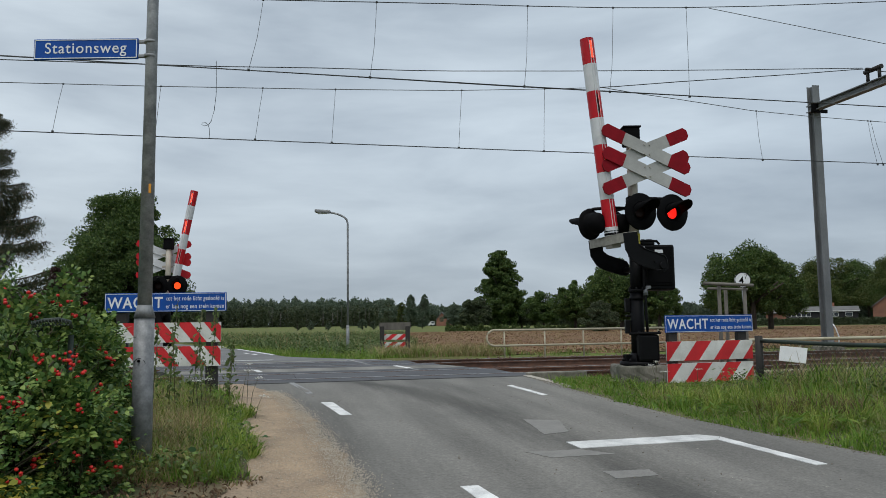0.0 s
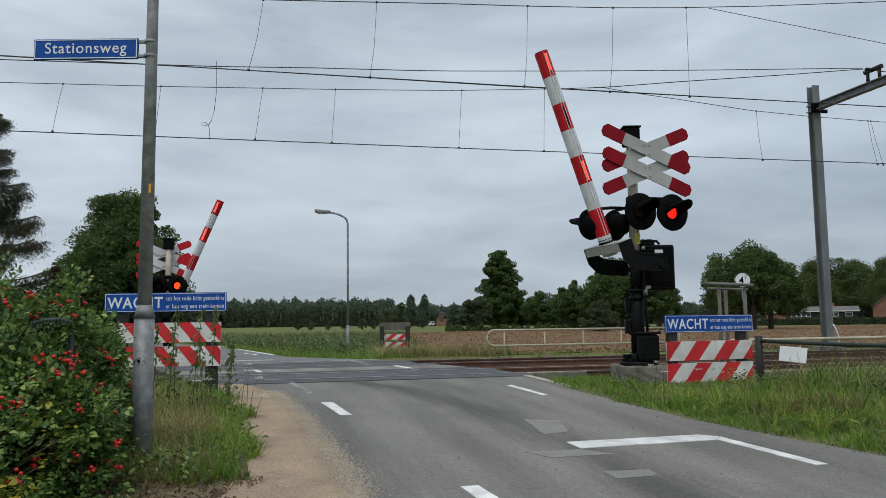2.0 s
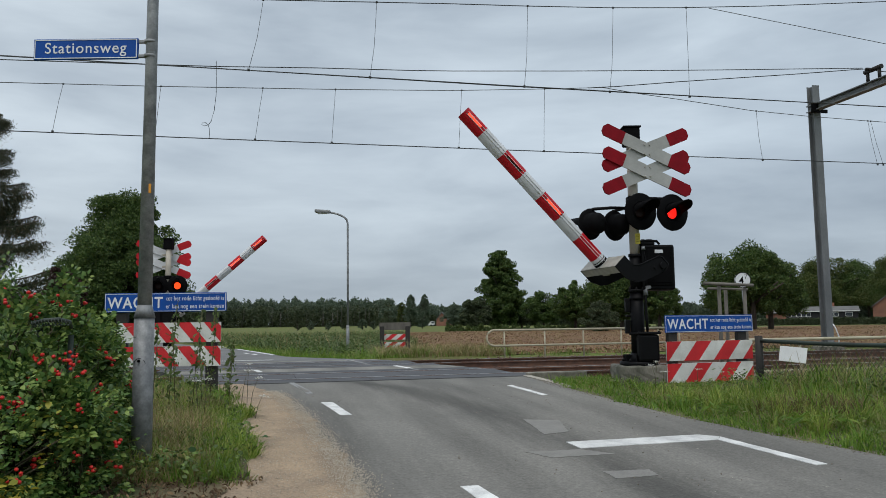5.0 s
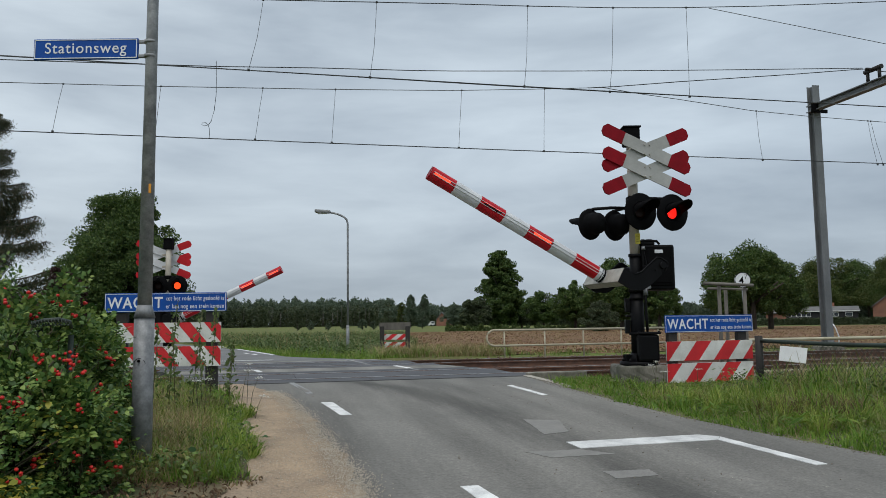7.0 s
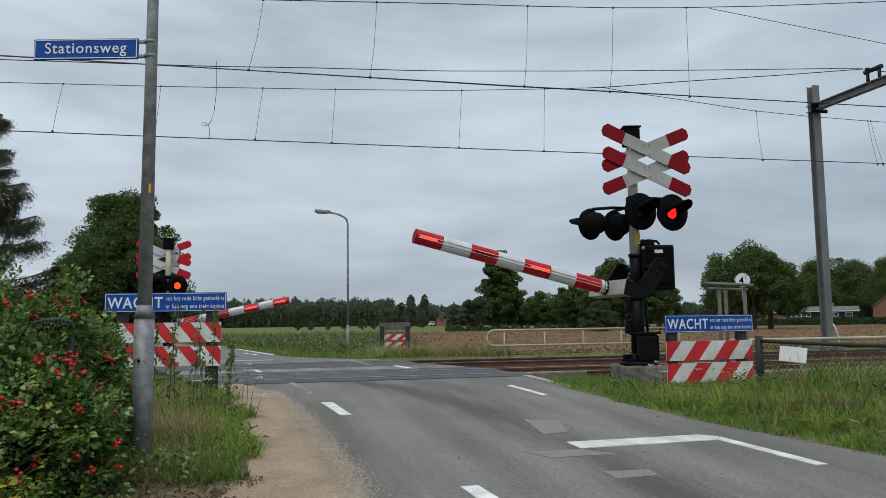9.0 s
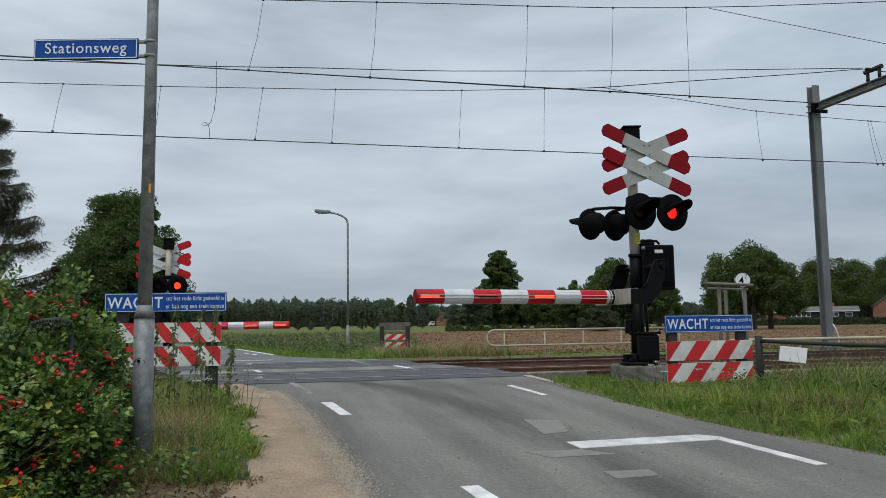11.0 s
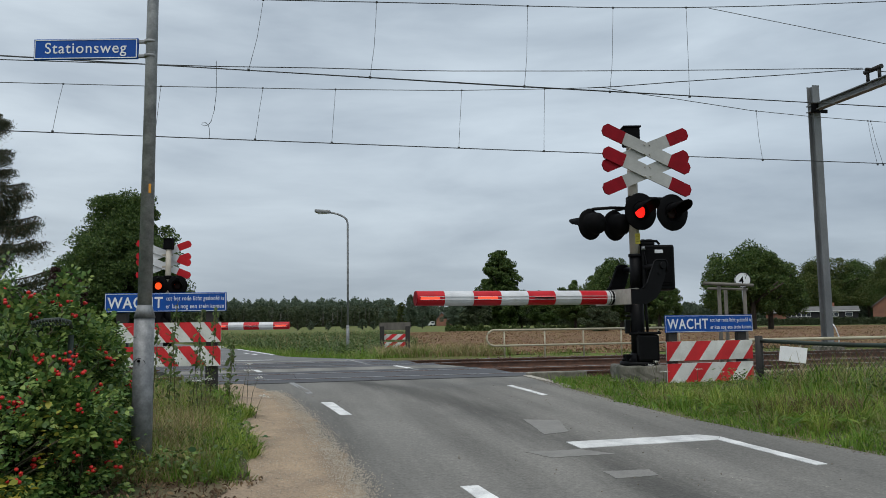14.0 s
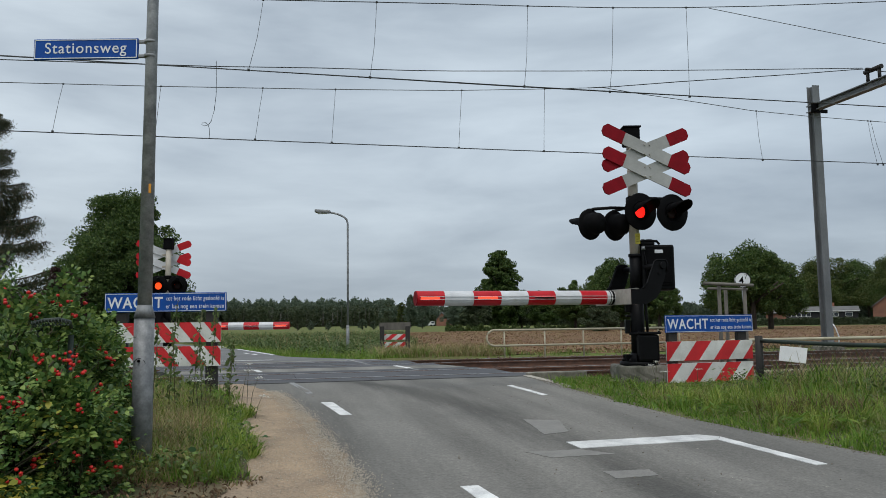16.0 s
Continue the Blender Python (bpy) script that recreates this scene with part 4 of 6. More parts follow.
warning_board(pose(6.85, 10.9, 0, 0, 0, -13.3 + 18), 1.62, 0.885, [(0.47, 1.58, 0.295), (0.135, 1.58, 0.29)], (-0.66, 0.62), 0.24,
              "blue waiting sign over two red-white striped boards on dark posts", 0.272, shift=-0.01, start=-0.76 + 0.272)
warning_board(pose(-1.29, 11.435, 0, 0, 0, -13.3), 1.70, 1.285, [(0.865, 1.44, 0.275), (0.535, 1.44, 0.275)], (-0.62, 0.64), -0.235,
              "blue waiting sign over two striped boards among tall weeds", 0.19, shift=0.06, start=0.72)
warning_board(pose(4.72, 27.65, -0.1, 0, 0, -13.3), 1.12, 0.95, [(0.57, 0.86, 0.2), (0.28, 0.86, 0.2)], (-0.46, 0.46), 0.25,
              "small weathered striped warning board behind the tracks", 0.2, blank=True, start=0.05)

# ---- lamp post with the street sign ----
sp = thing("lamp_post", pose(-0.89, 6.5, 0, 0, 0, -13.3), "galvanised steel lamp post carrying a blue street-name sign", "lamp post")
bm = rod(B(), (0, 0, -0.25), (0, 0, 1.02), 0.079, 0.077, 24)
rod(bm, (0, 0, 1.02), (0, 0, 1.12), 0.083, 0.055, 24)
part("pole_base", bm, GALV, sp, "thick galvanised base")
part("pole", rod(B(), (0, 0, 1.1), (0.02, 0, 6.2), 0.055, 0.032, 20), GALV, sp, "galvanised pole")
bm = rod(B(), (-0.005, -0.076, 0.685), (-0.005, -0.088, 0.685), 0.011, 0.011, 10)
tube(bm, [(0.045 * math.cos(a) - 0.005, -0.0785 + 0.012 * abs(math.cos(a)), 0.66 + 0.045 * math.sin(a)) for a in (math.pi * k / 10 for k in range(11))], 0.0025, 6)
part("hatch_lock", bm, MATTE_BLACK, sp, "round hatch lock")
part("sticker", box(B(), (0.035, -0.042, 2.045), (0.022, 0.006, 0.075), 0.001), ORANGE, sp, "small orange sticker")
plate = part("street_sign", box(B(), (-0.515, -0.02, 3.2), (0.85, 0.022, 0.175), 0.008), BLUE, sp, "blue enamel street sign with white border")
bm = B()
for z in (-1, 1):
    box(bm, (-0.515, -0.0325, 3.2 + z * 0.076), (0.82, 0.003, 0.007))
    box(bm, (-0.515 + z * 0.412, -0.0325, 3.2), (0.007, 0.003, 0.155))
part("sign_border", bm, LETTER, plate)
letters("lettering", "Stationsweg", 0.088, 0.66, LETTER, plate, pose(-0.845, -0.033, 3.165))
for z in (3.14, 3.26):
    bm = rod(B(), (0.0, 0, z - 0.012), (0.0, 0, z + 0.012), 0.052, 0.052, 20)
    box(bm, (-0.075, -0.01, z), (0.07, 0.03, 0.025), 0.004)
    part("clamp", bm, GALV, sp, "steel clamp")

# ---- street lamp behind the tracks ----
x, y, z = 3.35, 30.6, -0.2
sl = thing("street_lamp", pose(x, y, z, 0, 0, -13.3), "slim galvanised street lamp with an arched neck and flat lantern", "street lamp")
part("pole_base", rod(B(), (0, 0, -0.2), (0, 0, 1.1), 0.066, 0.06, 16), GALV, sl)
part("pole", tube(B(), [(0, 0, 1.1), (0, 0, 3.4), (0, 0, 5.1), (-0.03, 0, 5.28), (-0.15, 0, 5.4), (-0.4, 0, 5.52), (-0.75, 0, 5.6)], 0.04, 12), GALV, sl)
bm = box(B(), (-1.0, 0, 5.63), (0.62, 0.24, 0.13), 0.04, pose(0, 0, 0, 0, 4, 0))
part("lantern", bm, GALV, sl, "flat grey lantern")
part("lantern_glass", box(B(), (-1.02, 0, 5.56), (0.36, 0.16, 0.06), 0.02), WHITE, sl, "pale lantern cover")


# ---- tubular guard rails ----
def guard_rail(pts_x, y, foot, top, mid, label):
    gr = thing("guard_rail", pose(0, 0, 0), label, "guard rail", "tubular guard rails by the tracks")
    x0, x1 = pts_x[0], pts_x[-1]
    h = (top - mid) / 2
    loop = [(x1, y, top)] + [(x0 + h, y, top)] + [(x0 + h - h * math.sin(a), y, (top + mid) / 2 + h * math.cos(a)) for a in (math.pi * k / 10 for k in range(1, 10))] + [(x0 + h, y, mid), (x1, y, mid)]
    part("rail_tube", tube(B(), loop, 0.03, 10), RAIL_PAINT, gr, "bent cream-painted tube")
    for x in pts_x[1:]:
        bm = rod(B(), (x, y + 0.02, foot), (x, y + 0.02, top - 0.01), 0.024, 0.024, 10)
        rod(bm, (x, y + 0.02, foot), (x, y + 0.02, foot + 0.03), 0.06, 0.06, 10)
        part("stanchion", bm, RAIL_PAINT, gr)
    return gr


guard_rail([6.25, 6.78, 8.0, 9.2, 10.4, 11.6, 12.3], 21.2, -0.16, 0.72, 0.28, "long cream tubular guard rail beyond the far track")
guard_rail([7.95, 9.6, 12.2, 14.6, 17.0, 19.4, 24.0], 12.35, -0.3, 0.57, 0.0, "cream tubular guard rail beside the near track")
edge = box(B(), (15, 21.2, -0.2), (19.5, 0.5, 0.12), 0.02)
tagged(part("platform_edge", edge, CONCRETE), "low concrete edging under the guard rail", "edging", kind="structure")
mark([(-1.05, 22.4), (0.36, 22.35), (0.35, 22.0), (-1.05, 22.05)], PAINT, "white stop line beyond the tracks")
mark([(-2.0, 42.5), (-1.88, 42.5), (0.53, 29.8), (0.38, 29.8)], PAINT, "white edge line of the far road")
for x, y in ((-1.2, 34.7), (-0.6, 32.2), (-0.28, 30.8)):
    mark([(x - 0.05, y), (x + 0.08, y), (x + 0.2, y - 0.9), (x + 0.06, y - 0.9)], PAINT, "short white dash on the far road")

# ---- overhead line ----
oh = thing("overhead_line", pose(0, 0, 0), "double-track railway overhead line of thin dark wires", "overhead line")
NEAR_Y, FAR_Y = 14.7, 18.9


def wire(name, y, pts, r, mat=WIRE):
    bm = tube(B(), [(x, y + (p[0] if p else 0), z) for x, z, *p in pts], r, 6)
    return part(name, bm, mat, oh)


def sag(x, knots):
    return float(np.interp(x, [k[0] for k in knots], [k[1] for k in knots]))


near_top = [(-40, 7.9), (-14, 6.85), (-4.6, 6.92), (0.0, 7.16), (3.73, 7.396), (5.3, 7.481), (7.22, 7.604), (8.82, 7.738), (10.95, 7.954), (14.27, 8.344), (60, 9.0)]
far_top = [(-40, 7.6), (-16, 6.45), (-5.8, 6.5), (-2.3, 6.61), (1.3, 6.753), (3.28, 6.843), (4.76, 6.916), (6.29, 7.027), (7.88, 7.149), (8.95, 7.242), (10.03, 7.131), (11.22, 7.038), (13.52, 6.835), (15.37, 6.763), (17.3, 6.722), (60, 6.2)]
wire("contact_wire", NEAR_Y - 0.02, [(-60, 5.72), (-5, 5.74), (5, 5.755), (14, 5.79), (90, 5.8)], 0.011)
wire("contact_wire", NEAR_Y + 0.03, [(-60, 5.75), (-5, 5.765), (5, 5.76), (14, 5.81), (90, 5.83)], 0.009)
wire("contact_wire", FAR_Y, [(-60, 5.36), (-6, 5.39), (6, 5.41), (18, 5.46), (90, 5.5)], 0.012)
wire("messenger_wire", NEAR_Y, near_top, 0.009)
wire("messenger_wire", FAR_Y, far_top, 0.009, WIRE_THIN)
wire("messenger_wire", NEAR_Y, [(9.59, 7.789), (14.19, 7.309), (24.0, 6.6)], 0.007, WIRE_THIN)
wire("feeder_wire", FAR_Y + 0.05, [(-40, 6.6), (-8, 6.98), (-2.4, 7.15), (-1.1, 7.19), (1.3, 7.309), (2.57, 7.354), (3.74, 7.399), (4.78, 7.45), (7.92, 7.649), (9.57, 7.762), (12.72, 7.987), (17.26, 8.329), (17.4, 8.34)], 0.011)
wire("feeder_wire", FAR_Y - 0.05, [(8.51, 7.186), (9.34, 7.274), (11.22, 7.52), (14.85, 7.956), (17.17, 8.256), (17.4, 8.28), (24, 7.9)], 0.012)
for x0, x1 in ((0.0, -0.26), (2.19, 2.05), (5.35, 5.24), (7.28, 7.14), (9.02, 9.01)):
    bow = (x0 + x1) / 2 + 0.02
    bm = tube(B(), [(x0, NEAR_Y, sag(x0, near_top)), (bow, NEAR_Y + 0.03, 6.4), (x1, NEAR_Y, 5.76)], 0.0045, 5)
    box(bm, (x1, NEAR_Y, 5.76), (0.05, 0.03, 0.05), 0.008)
    box(bm, (x0, NEAR_Y, sag(x0, near_top)), (0.04, 0.03, 0.04), 0.008)
    part("dropper", bm, WIRE, oh)
for x0, x1 in ((-4.47, -4.66), (-2.34, -2.45), (0.01, -0.16), (1.77, 1.68), (5.02, 4.92), (7.3, 7.24), (13.67, 13.8), (17.41, 17.65), (17.51, 17.85)):
    bm = tube(B(), [(x0, FAR_Y, sag(x0, far_top)), ((x0 + x1) / 2, FAR_Y + 0.03, 6.1), (x1, FAR_Y, 5.42)], 0.005, 5)
    box(bm, (x1, FAR_Y, 5.42), (0.055, 0.03, 0.05), 0.008)
    box(bm, (x0, FAR_Y, sag(x0, far_top)), (0.04, 0.03, 0.04), 0.008)
    part("dropper", bm, WIRE, oh)
curl = [(-1.09, 7.31), (-1.08, 6.52), (-1.12, 6.1), (-1.19, 5.82), (-1.25, 5.73), (-1.35, 5.7), (-1.4, 5.73), (-1.39, 5.77), (-1.31, 5.78), (-1.25, 5.72), (-1.22, 5.6), (-1.23, 5.41)]
part("jumper_wire", tube(B(), [(x, FAR_Y, z) for x, z in curl], 0.007, 6), WIRE, oh, "curled jumper wire")

# mast and portal beam on the far side
ms = thing("catenary_mast", pose(17.78, 21.56, 0, 0, 0, 0), "grey steel H-section catenary mast with a beam over the tracks", "catenary mast")
bm = box(B(), (0, -0.13, 3.95), (0.25, 0.025, 9.3))
box(bm, (0, 0.13, 3.95), (0.25, 0.025, 9.3))
box(bm, (0, 0, 3.95), (0.025, 0.236, 9.3))
part("mast_profile", bm, GALV_DARK, ms, "H-section mast")
part("mast_foot", box(B(), (0, 0, -0.2), (0.7, 0.7, 0.5), 0.03), CONCRETE, ms, "concrete mast foot")
bm = box(B(), (-0.25, -0.35, 7.78), (0.26, 0.05, 0.3), 0.01)
box(bm, (0.0, -0.24, 7.7), (0.6, 0.06, 0.12), 0.01)
part("bracket", bm, MATTE_BLACK, ms)
bm = box(B(), (-0.12, -6.2, 7.92), (0.22, 12.6, 0.03))
box(bm, (-0.12, -6.2, 7.72), (0.22, 12.6, 0.03))
box(bm, (-0.12, -6.2, 7.82), (0.04, 12.6, 0.18))
part("beam", bm, GALV_DARK, ms, "steel portal beam")
bm = B()
for dy in (-0.35, 0.1):
    rod(bm, (-0.12, -2.6 + dy, 7.93), (-0.12, -2.6 + dy, 8.25), 0.05, 0.05, 10)
rod(bm, (-0.12, -3.05, 8.28), (-0.12, -2.4, 8.28), 0.07, 0.07, 10)
rod(bm, (-0.35, -2.7, 8.28), (-0.1, -2.7, 8.28), 0.05, 0.05, 10)
part("insulator", bm, DARK_TIMBER, ms, "brown insulators")
bm = tube(B(), [(0.55, -2.7, 5.5), (1.4, -2.75, 5.75), (2.2, -2.8, 6.0)], 0.03, 8)
part("steady_arm", bm, MATTE_BLACK, ms)
bm = tube(B(), [(0.22, -0.2, -0.1), (0.24, -0.22, 0.35), (0.16, -0.2, 0.6), (0.1, -0.16, 0.75)], 0.02, 8)
part("earth_cable", bm, LETTER, ms, "pale earth cable")

# ---- kilometre sign and timber frame behind the warning board ----
km = thing("kilometre_sign", pose(14.9, 21.72, -0.2, 0, 0, -20), "round white kilometre sign on a thin post", "sign")
part("post", rod(B(), (0.1, 0.03, -0.2), (-0.02, 0.03, 2.3), 0.03, 0.03, 10), GALV, km)
part("disc", rod(B(), (0, 0.01, 2.38), (0, -0.015, 2.38), 0.25, 0.25, 32), LETTER, km, "white disc")
ring = [(0.24 * math.cos(a), -0.017, 2.38 + 0.24 * math.sin(a)) for a in (2 * math.pi * k / 32 for k in range(33))]
part("rim", tube(B(), ring, 0.012, 6), MATTE_BLACK, km, "black rim")
letters("lettering", "4", 0.24, 0.15, MATTE_BLACK, km, pose(-0.12, -0.017, 2.25))
letters("lettering", "7", 0.13, 0.08, MATTE_BLACK, km, pose(0.06, -0.017, 2.42))

tf = thing("timber_frame", pose(0, 0, 0), "weathered grey timber post frame beside the track", "timber frame")
for x, y, top in ((7.84, 12.13, 1.53), (8.14, 12.39, 1.5), (8.25, 11.99, 1.5)):
    part("upright", rod(B(), (x, y, -0.3), (x, y, top), 0.035, 0.032, 10), TIMBER, tf)
part("crossbar", rod(B(), (7.55, 12.15, 1.58), (8.36, 11.89, 1.53), 0.03, 0.028, 10), TIMBER, tf)
part("crossbar", rod(B(), (7.8, 12.42, 1.5), (8.44, 12.17, 1.47), 0.022, 0.022, 10), TIMBER, tf)

# ---- chain-link fence with a blank white panel ----
wf = thing("wire_fence", pose(0, 0, 0), "rolled dark green wire fence half buried in the roses", "fence")
roll = [(-1.5, 5.95, 0.95), (-1.45, 5.56, 0.98), (-1.36, 5.48, 1.0), (-1.27, 5.47, 1.005), (-1.24, 5.62, 0.99), (-1.3, 5.95, 0.95)]
part("fence_tube", tube(B(), roll, 0.013, 8), FENCE_GREEN, wf)
for k in range(11):
    x0, z0 = -1.45 + 0.021 * k, 0.975 + 0.003 * k - 0.0002 * k * k
    coil = [(x0 + 0.004 * j, 5.497 - 0.005 * k + 0.02 * math.cos(j * 0.7), z0 + 0.02 * math.sin(j * 0.7)) for j in range(10)]
    part("wire_coil", tube(B(), coil, 0.0035, 4), FENCE_GREEN, wf)
part("fence_post", rod(B(), (-1.5, 5.95, -0.2), (-1.5, 5.95, 0.95), 0.02, 0.02, 8), FENCE_GREEN, wf)
part("fence_post", rod(B(), (-1.3, 5.95, -0.2), (-1.3, 5.95, 0.9), 0.02, 0.02, 8), FENCE_GREEN, wf)

cf = thing("chain_link_fence", pose(0, 0, 0), "dark green chain-link fence sagging beside the track", "fence")
P0, P1 = Vector((7.11, 10.05, 0)), Vector((7.75, 6.6, 0))
run = P1 - P0
part("fence_post", rod(B(), (7.11, 10.05, -0.3), (7.11, 10.05, 0.7), 0.055, 0.055, 12), DARK_TIMBER, cf, "dark fence post")
part("fence_post", rod(B(), (7.6, 7.4, -0.4), (7.6, 7.4, 0.62), 0.05, 0.05, 12), DARK_TIMBER, cf, "dark fence post")
part("top_tube", tube(B(), [tuple(P0 + run * t + Vector((0, 0, 0.63 - 0.03 * math.sin(t * 3.1)))) for t in np.linspace(0, 1, 9)], 0.028, 8), FENCE_GREEN, cf, "dark green top tube")
bm = B()
N = 46
for k in range(-8, N):
    for s in (-1, 1):
        a, b = (k / N, (k + 8) / N) if s > 0 else ((k + 8) / N, k / N)
        lo, hi = 0.0, 1.0
        t0, t1 = (0 - a) / (b - a), (1 - a) / (b - a)
        t0, t1 = min(t0, t1), max(t0, t1)
        lo, hi = max(0, t0), min(1, t1)
        if hi - lo < 0.05:
            continue
        pts = [P0 + run * (a + (b - a) * t) + Vector((0, 0, -0.1 + 0.73 * t)) for t in (lo, hi)]
        tube(bm, pts, 0.0035, 3)
part("wire_mesh", bm, FENCE_GREEN, cf, "woven wire mesh")
pn = P0 + run * 0.19
turn = math.degrees(math.atan2(run.y, run.x))
blank = part("blank_panel", box(B(), (0, 0, 0), (0.46, 0.012, 0.21), 0.004), PANEL_WHITE, cf, "blank white panel", Matrix.Translation((pn.x - 0.06, pn.y, 0.45)) @ pose(0, 0, 0, 0, 3, turn) @ pose(0, 0, 0, -9, 0, 0))


# ---- trees ----
def tree(at, height, width, mat, label, seed, clumps=70, leaf=0.30, per=75, trunk=0.25, low=0.18, lobes=None, category="tree"):
    """Tapered trunk with limbs and an uneven crown made of leaf clumps with gaps."""
    r = np.random.default_rng(seed)
    leaf, per, clumps = leaf * 0.38, int(per * 2.7), int(clumps * 1.7)
    t = thing("tree", pose(*at), label, category, "trees round the fields")
    bm = rod(B(), (0, 0, -0.3), (0.1, 0, height * 0.45), trunk, trunk * 0.6, 10)
    rod(bm, (0.1, 0, height * 0.45), (0.0, 0.1, height * 0.85), trunk * 0.6, trunk * 0.12, 8)
    tips = []
    for k in range(9):
        a, z0 = k * 2.4 + r.uniform(0, 1), height * r.uniform(0.25, 0.6)
        reach = width * r.uniform(0.25, 0.42)
        z1 = min(height * 0.92, z0 + height * r.uniform(0.1, 0.3))
        tube(bm, [(0.1, 0, z0), (0.5 * reach * math.cos(a), 0.5 * reach * math.sin(a), (z0 + z1) / 2 + 0.1), (reach * math.cos(a), reach * math.sin(a), z1)], trunk * 0.22, 5)
    part("trunk", bm, BARK, t, "grey-brown trunk and limbs")
    lobes = lobes or [(0, 0, 0.5 + low / 2, 0.5, 0.5 - low / 2 + 0.0)]
    pts = []
    for k in range(clumps):
        lx, ly, lz, lr, lh = lobes[k % len(lobes)]
        d = r.normal(0, 1, 3)
        d /= np.linalg.norm(d)
        rad = r.uniform(0.35, 1.0) ** 0.45
        bump = 1 + 0.16 * math.sin(3.1 * d[0] + seed) * math.cos(2.7 * d[2] + 1.7 * d[1])
        c = np.array([lx * width + d[0] * lr * width * rad * bump, ly * width + d[1] * lr * width * rad * bump, lz * height + d[2] * lh * height * rad * bump])
        size = width * r.uniform(0.05, 0.105)
        q = r.normal(0, 1, (per, 3))
        q /= np.linalg.norm(q, axis=1)[:, None]
        q *= (r.uniform(0.2, 1, (per, 1)) ** 0.5) * size * [1.15, 1.15, 0.8]
        pts.append(c + q)
    part("crown", leaves("crown", np.concatenate(pts), leaf, mat), None, t, "uneven leafy crown")
    return t


LOBED = [(0, 0, 0.6, 0.3, 0.38), (-0.24, 0.05, 0.5, 0.26, 0.26), (0.26, 0.0, 0.46, 0.24, 0.24), (0.05, -0.1, 0.42, 0.32, 0.22), (-0.1, 0.1, 0.74, 0.2, 0.22)]
WIDE = [(-0.22, 0, 0.62, 0.26, 0.32), (0.2, 0, 0.55, 0.28, 0.3), (0.0, 0, 0.74, 0.22, 0.24), (-0.36, 0, 0.45, 0.16, 0.2), (0.38, 0, 0.42, 0.16, 0.2)]
LIME = [(0, 0, 0.52, 0.42, 0.4), (-0.1, 0, 0.34, 0.47, 0.3), (0.1, 0, 0.32, 0.46, 0.28), (0, 0, 0.76, 0.27, 0.2), (0, 0, 0.45, 0.48, 0.36)]
EGG = [(0, 0, 0.55, 0.42, 0.36), (-0.06, 0, 0.36, 0.45, 0.28), (0.06, 0, 0.38, 0.44, 0.28), (0.02, 0, 0.8, 0.25, 0.18)]


def at_z(b, d, z=None):
    x, y, h = spot(b, d)
    return x, y, h if z is None else z


tree(at_z(-9.2, 62), 11.6, 8.8, LEAF, "broad dark green lime tree with a dense rounded crown", 3, 300, 0.26, 110, 0.35, 0.1, LIME)
tree(at_z(-7.4, 66), 8.2, 5.2, LEAF_WARM, "dark green tree beside the lime tree", 5, 90, 0.32, 90, 0.25, 0.1, EGG)
tree(at_z(-13.1, 58), 5.2, 3.8, LEAF_COPPER, "dark copper-leaved tree behind the hedge", 8, 70, 0.26, 80, 0.2, 0.1, EGG)
tree(at_z(17.5, 112), 11.9, 6.2, LEAF, "tall round-headed tree at the field edge", 11, 240, 0.32, 90, 0.3, 0.1, LIME)
tree(at_z(15.6, 105), 4.6, 4.8, LEAF_DARK, "dark bushy tree at the field edge", 13, 60, 0.3, 80, 0.2, 0.05, EGG)
tree(at_z(20.6, 108), 5.2, 6.0, LEAF, "low spreading tree at the field edge", 17, 70, 0.3, 80, 0.2, 0.1, LOBED)
tree(at_z(19.0, 116), 4.4, 7.0, LEAF_DARK, "low dark tree group at the field edge", 18, 70, 0.3, 80, 0.2, 0.05, LOBED)
tree(at_z(22.9, 98), 6.3, 6.4, LEAF, "rounded green tree at the field edge", 19, 80, 0.3, 90, 0.22, 0.1, LOBED)
tree(at_z(26.2, 92), 8.2, 9.0, LEAF, "large green oak at the field edge", 23, 150, 0.32, 100, 0.3, 0.1, LOBED)
tree(at_z(28.8, 88), 6.6, 5.2, LEAF, "leafy tree beside the oak", 29, 90, 0.28, 80, 0.22, 0.1, LOBED)
tree(at_z(24.7, 80), 3.0, 4.0, LEAF_DARK, "grey-green willow shrub in the field", 31, 60, 0.2, 80, 0.12, 0.02, EGG, "shrub")
tree(at_z(35.0, 84), 8.6, 9.4, LEAF, "broad spreading oak with an open crown", 37, 190, 0.3, 95, 0.35, 0.12, WIDE)
tree(at_z(36.1, 86), 7.6, 7.4, LEAF, "spreading oak crown beside the large oak", 41, 120, 0.3, 90, 0.3, 0.12, WIDE)
tree(at_z(33.6, 92), 5.4, 4.8, LEAF_WARM, "smaller tree under the oak", 43, 60, 0.28, 80, 0.2, 0.1, LOBED)
tree(at_z(39.9, 175), 13.4, 17.0, LEAF_WARM, "dense grey-green tree behind the bungalow", 47, 130, 0.4, 90, 0.3, 0.05, LOBED)
tree(at_z(42.0, 178), 13.2, 15.5, LEAF, "dense tree behind the houses", 53, 120, 0.4, 90, 0.3, 0.05, LOBED)
tree(at_z(44.2, 165), 13.0, 15.0, LEAF_WARM, "dark tree above the brick house", 59, 120, 0.36, 90, 0.3, 0.05, LOBED)
tree(at_z(14.0, 215), 6.2, 6.4, LEAF_HAZED, "rounded tree beside the barn", 62, 90, 0.3, 70, 0.2, 0.05, EGG)
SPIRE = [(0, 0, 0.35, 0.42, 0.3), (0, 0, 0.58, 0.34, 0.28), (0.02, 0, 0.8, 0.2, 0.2)]
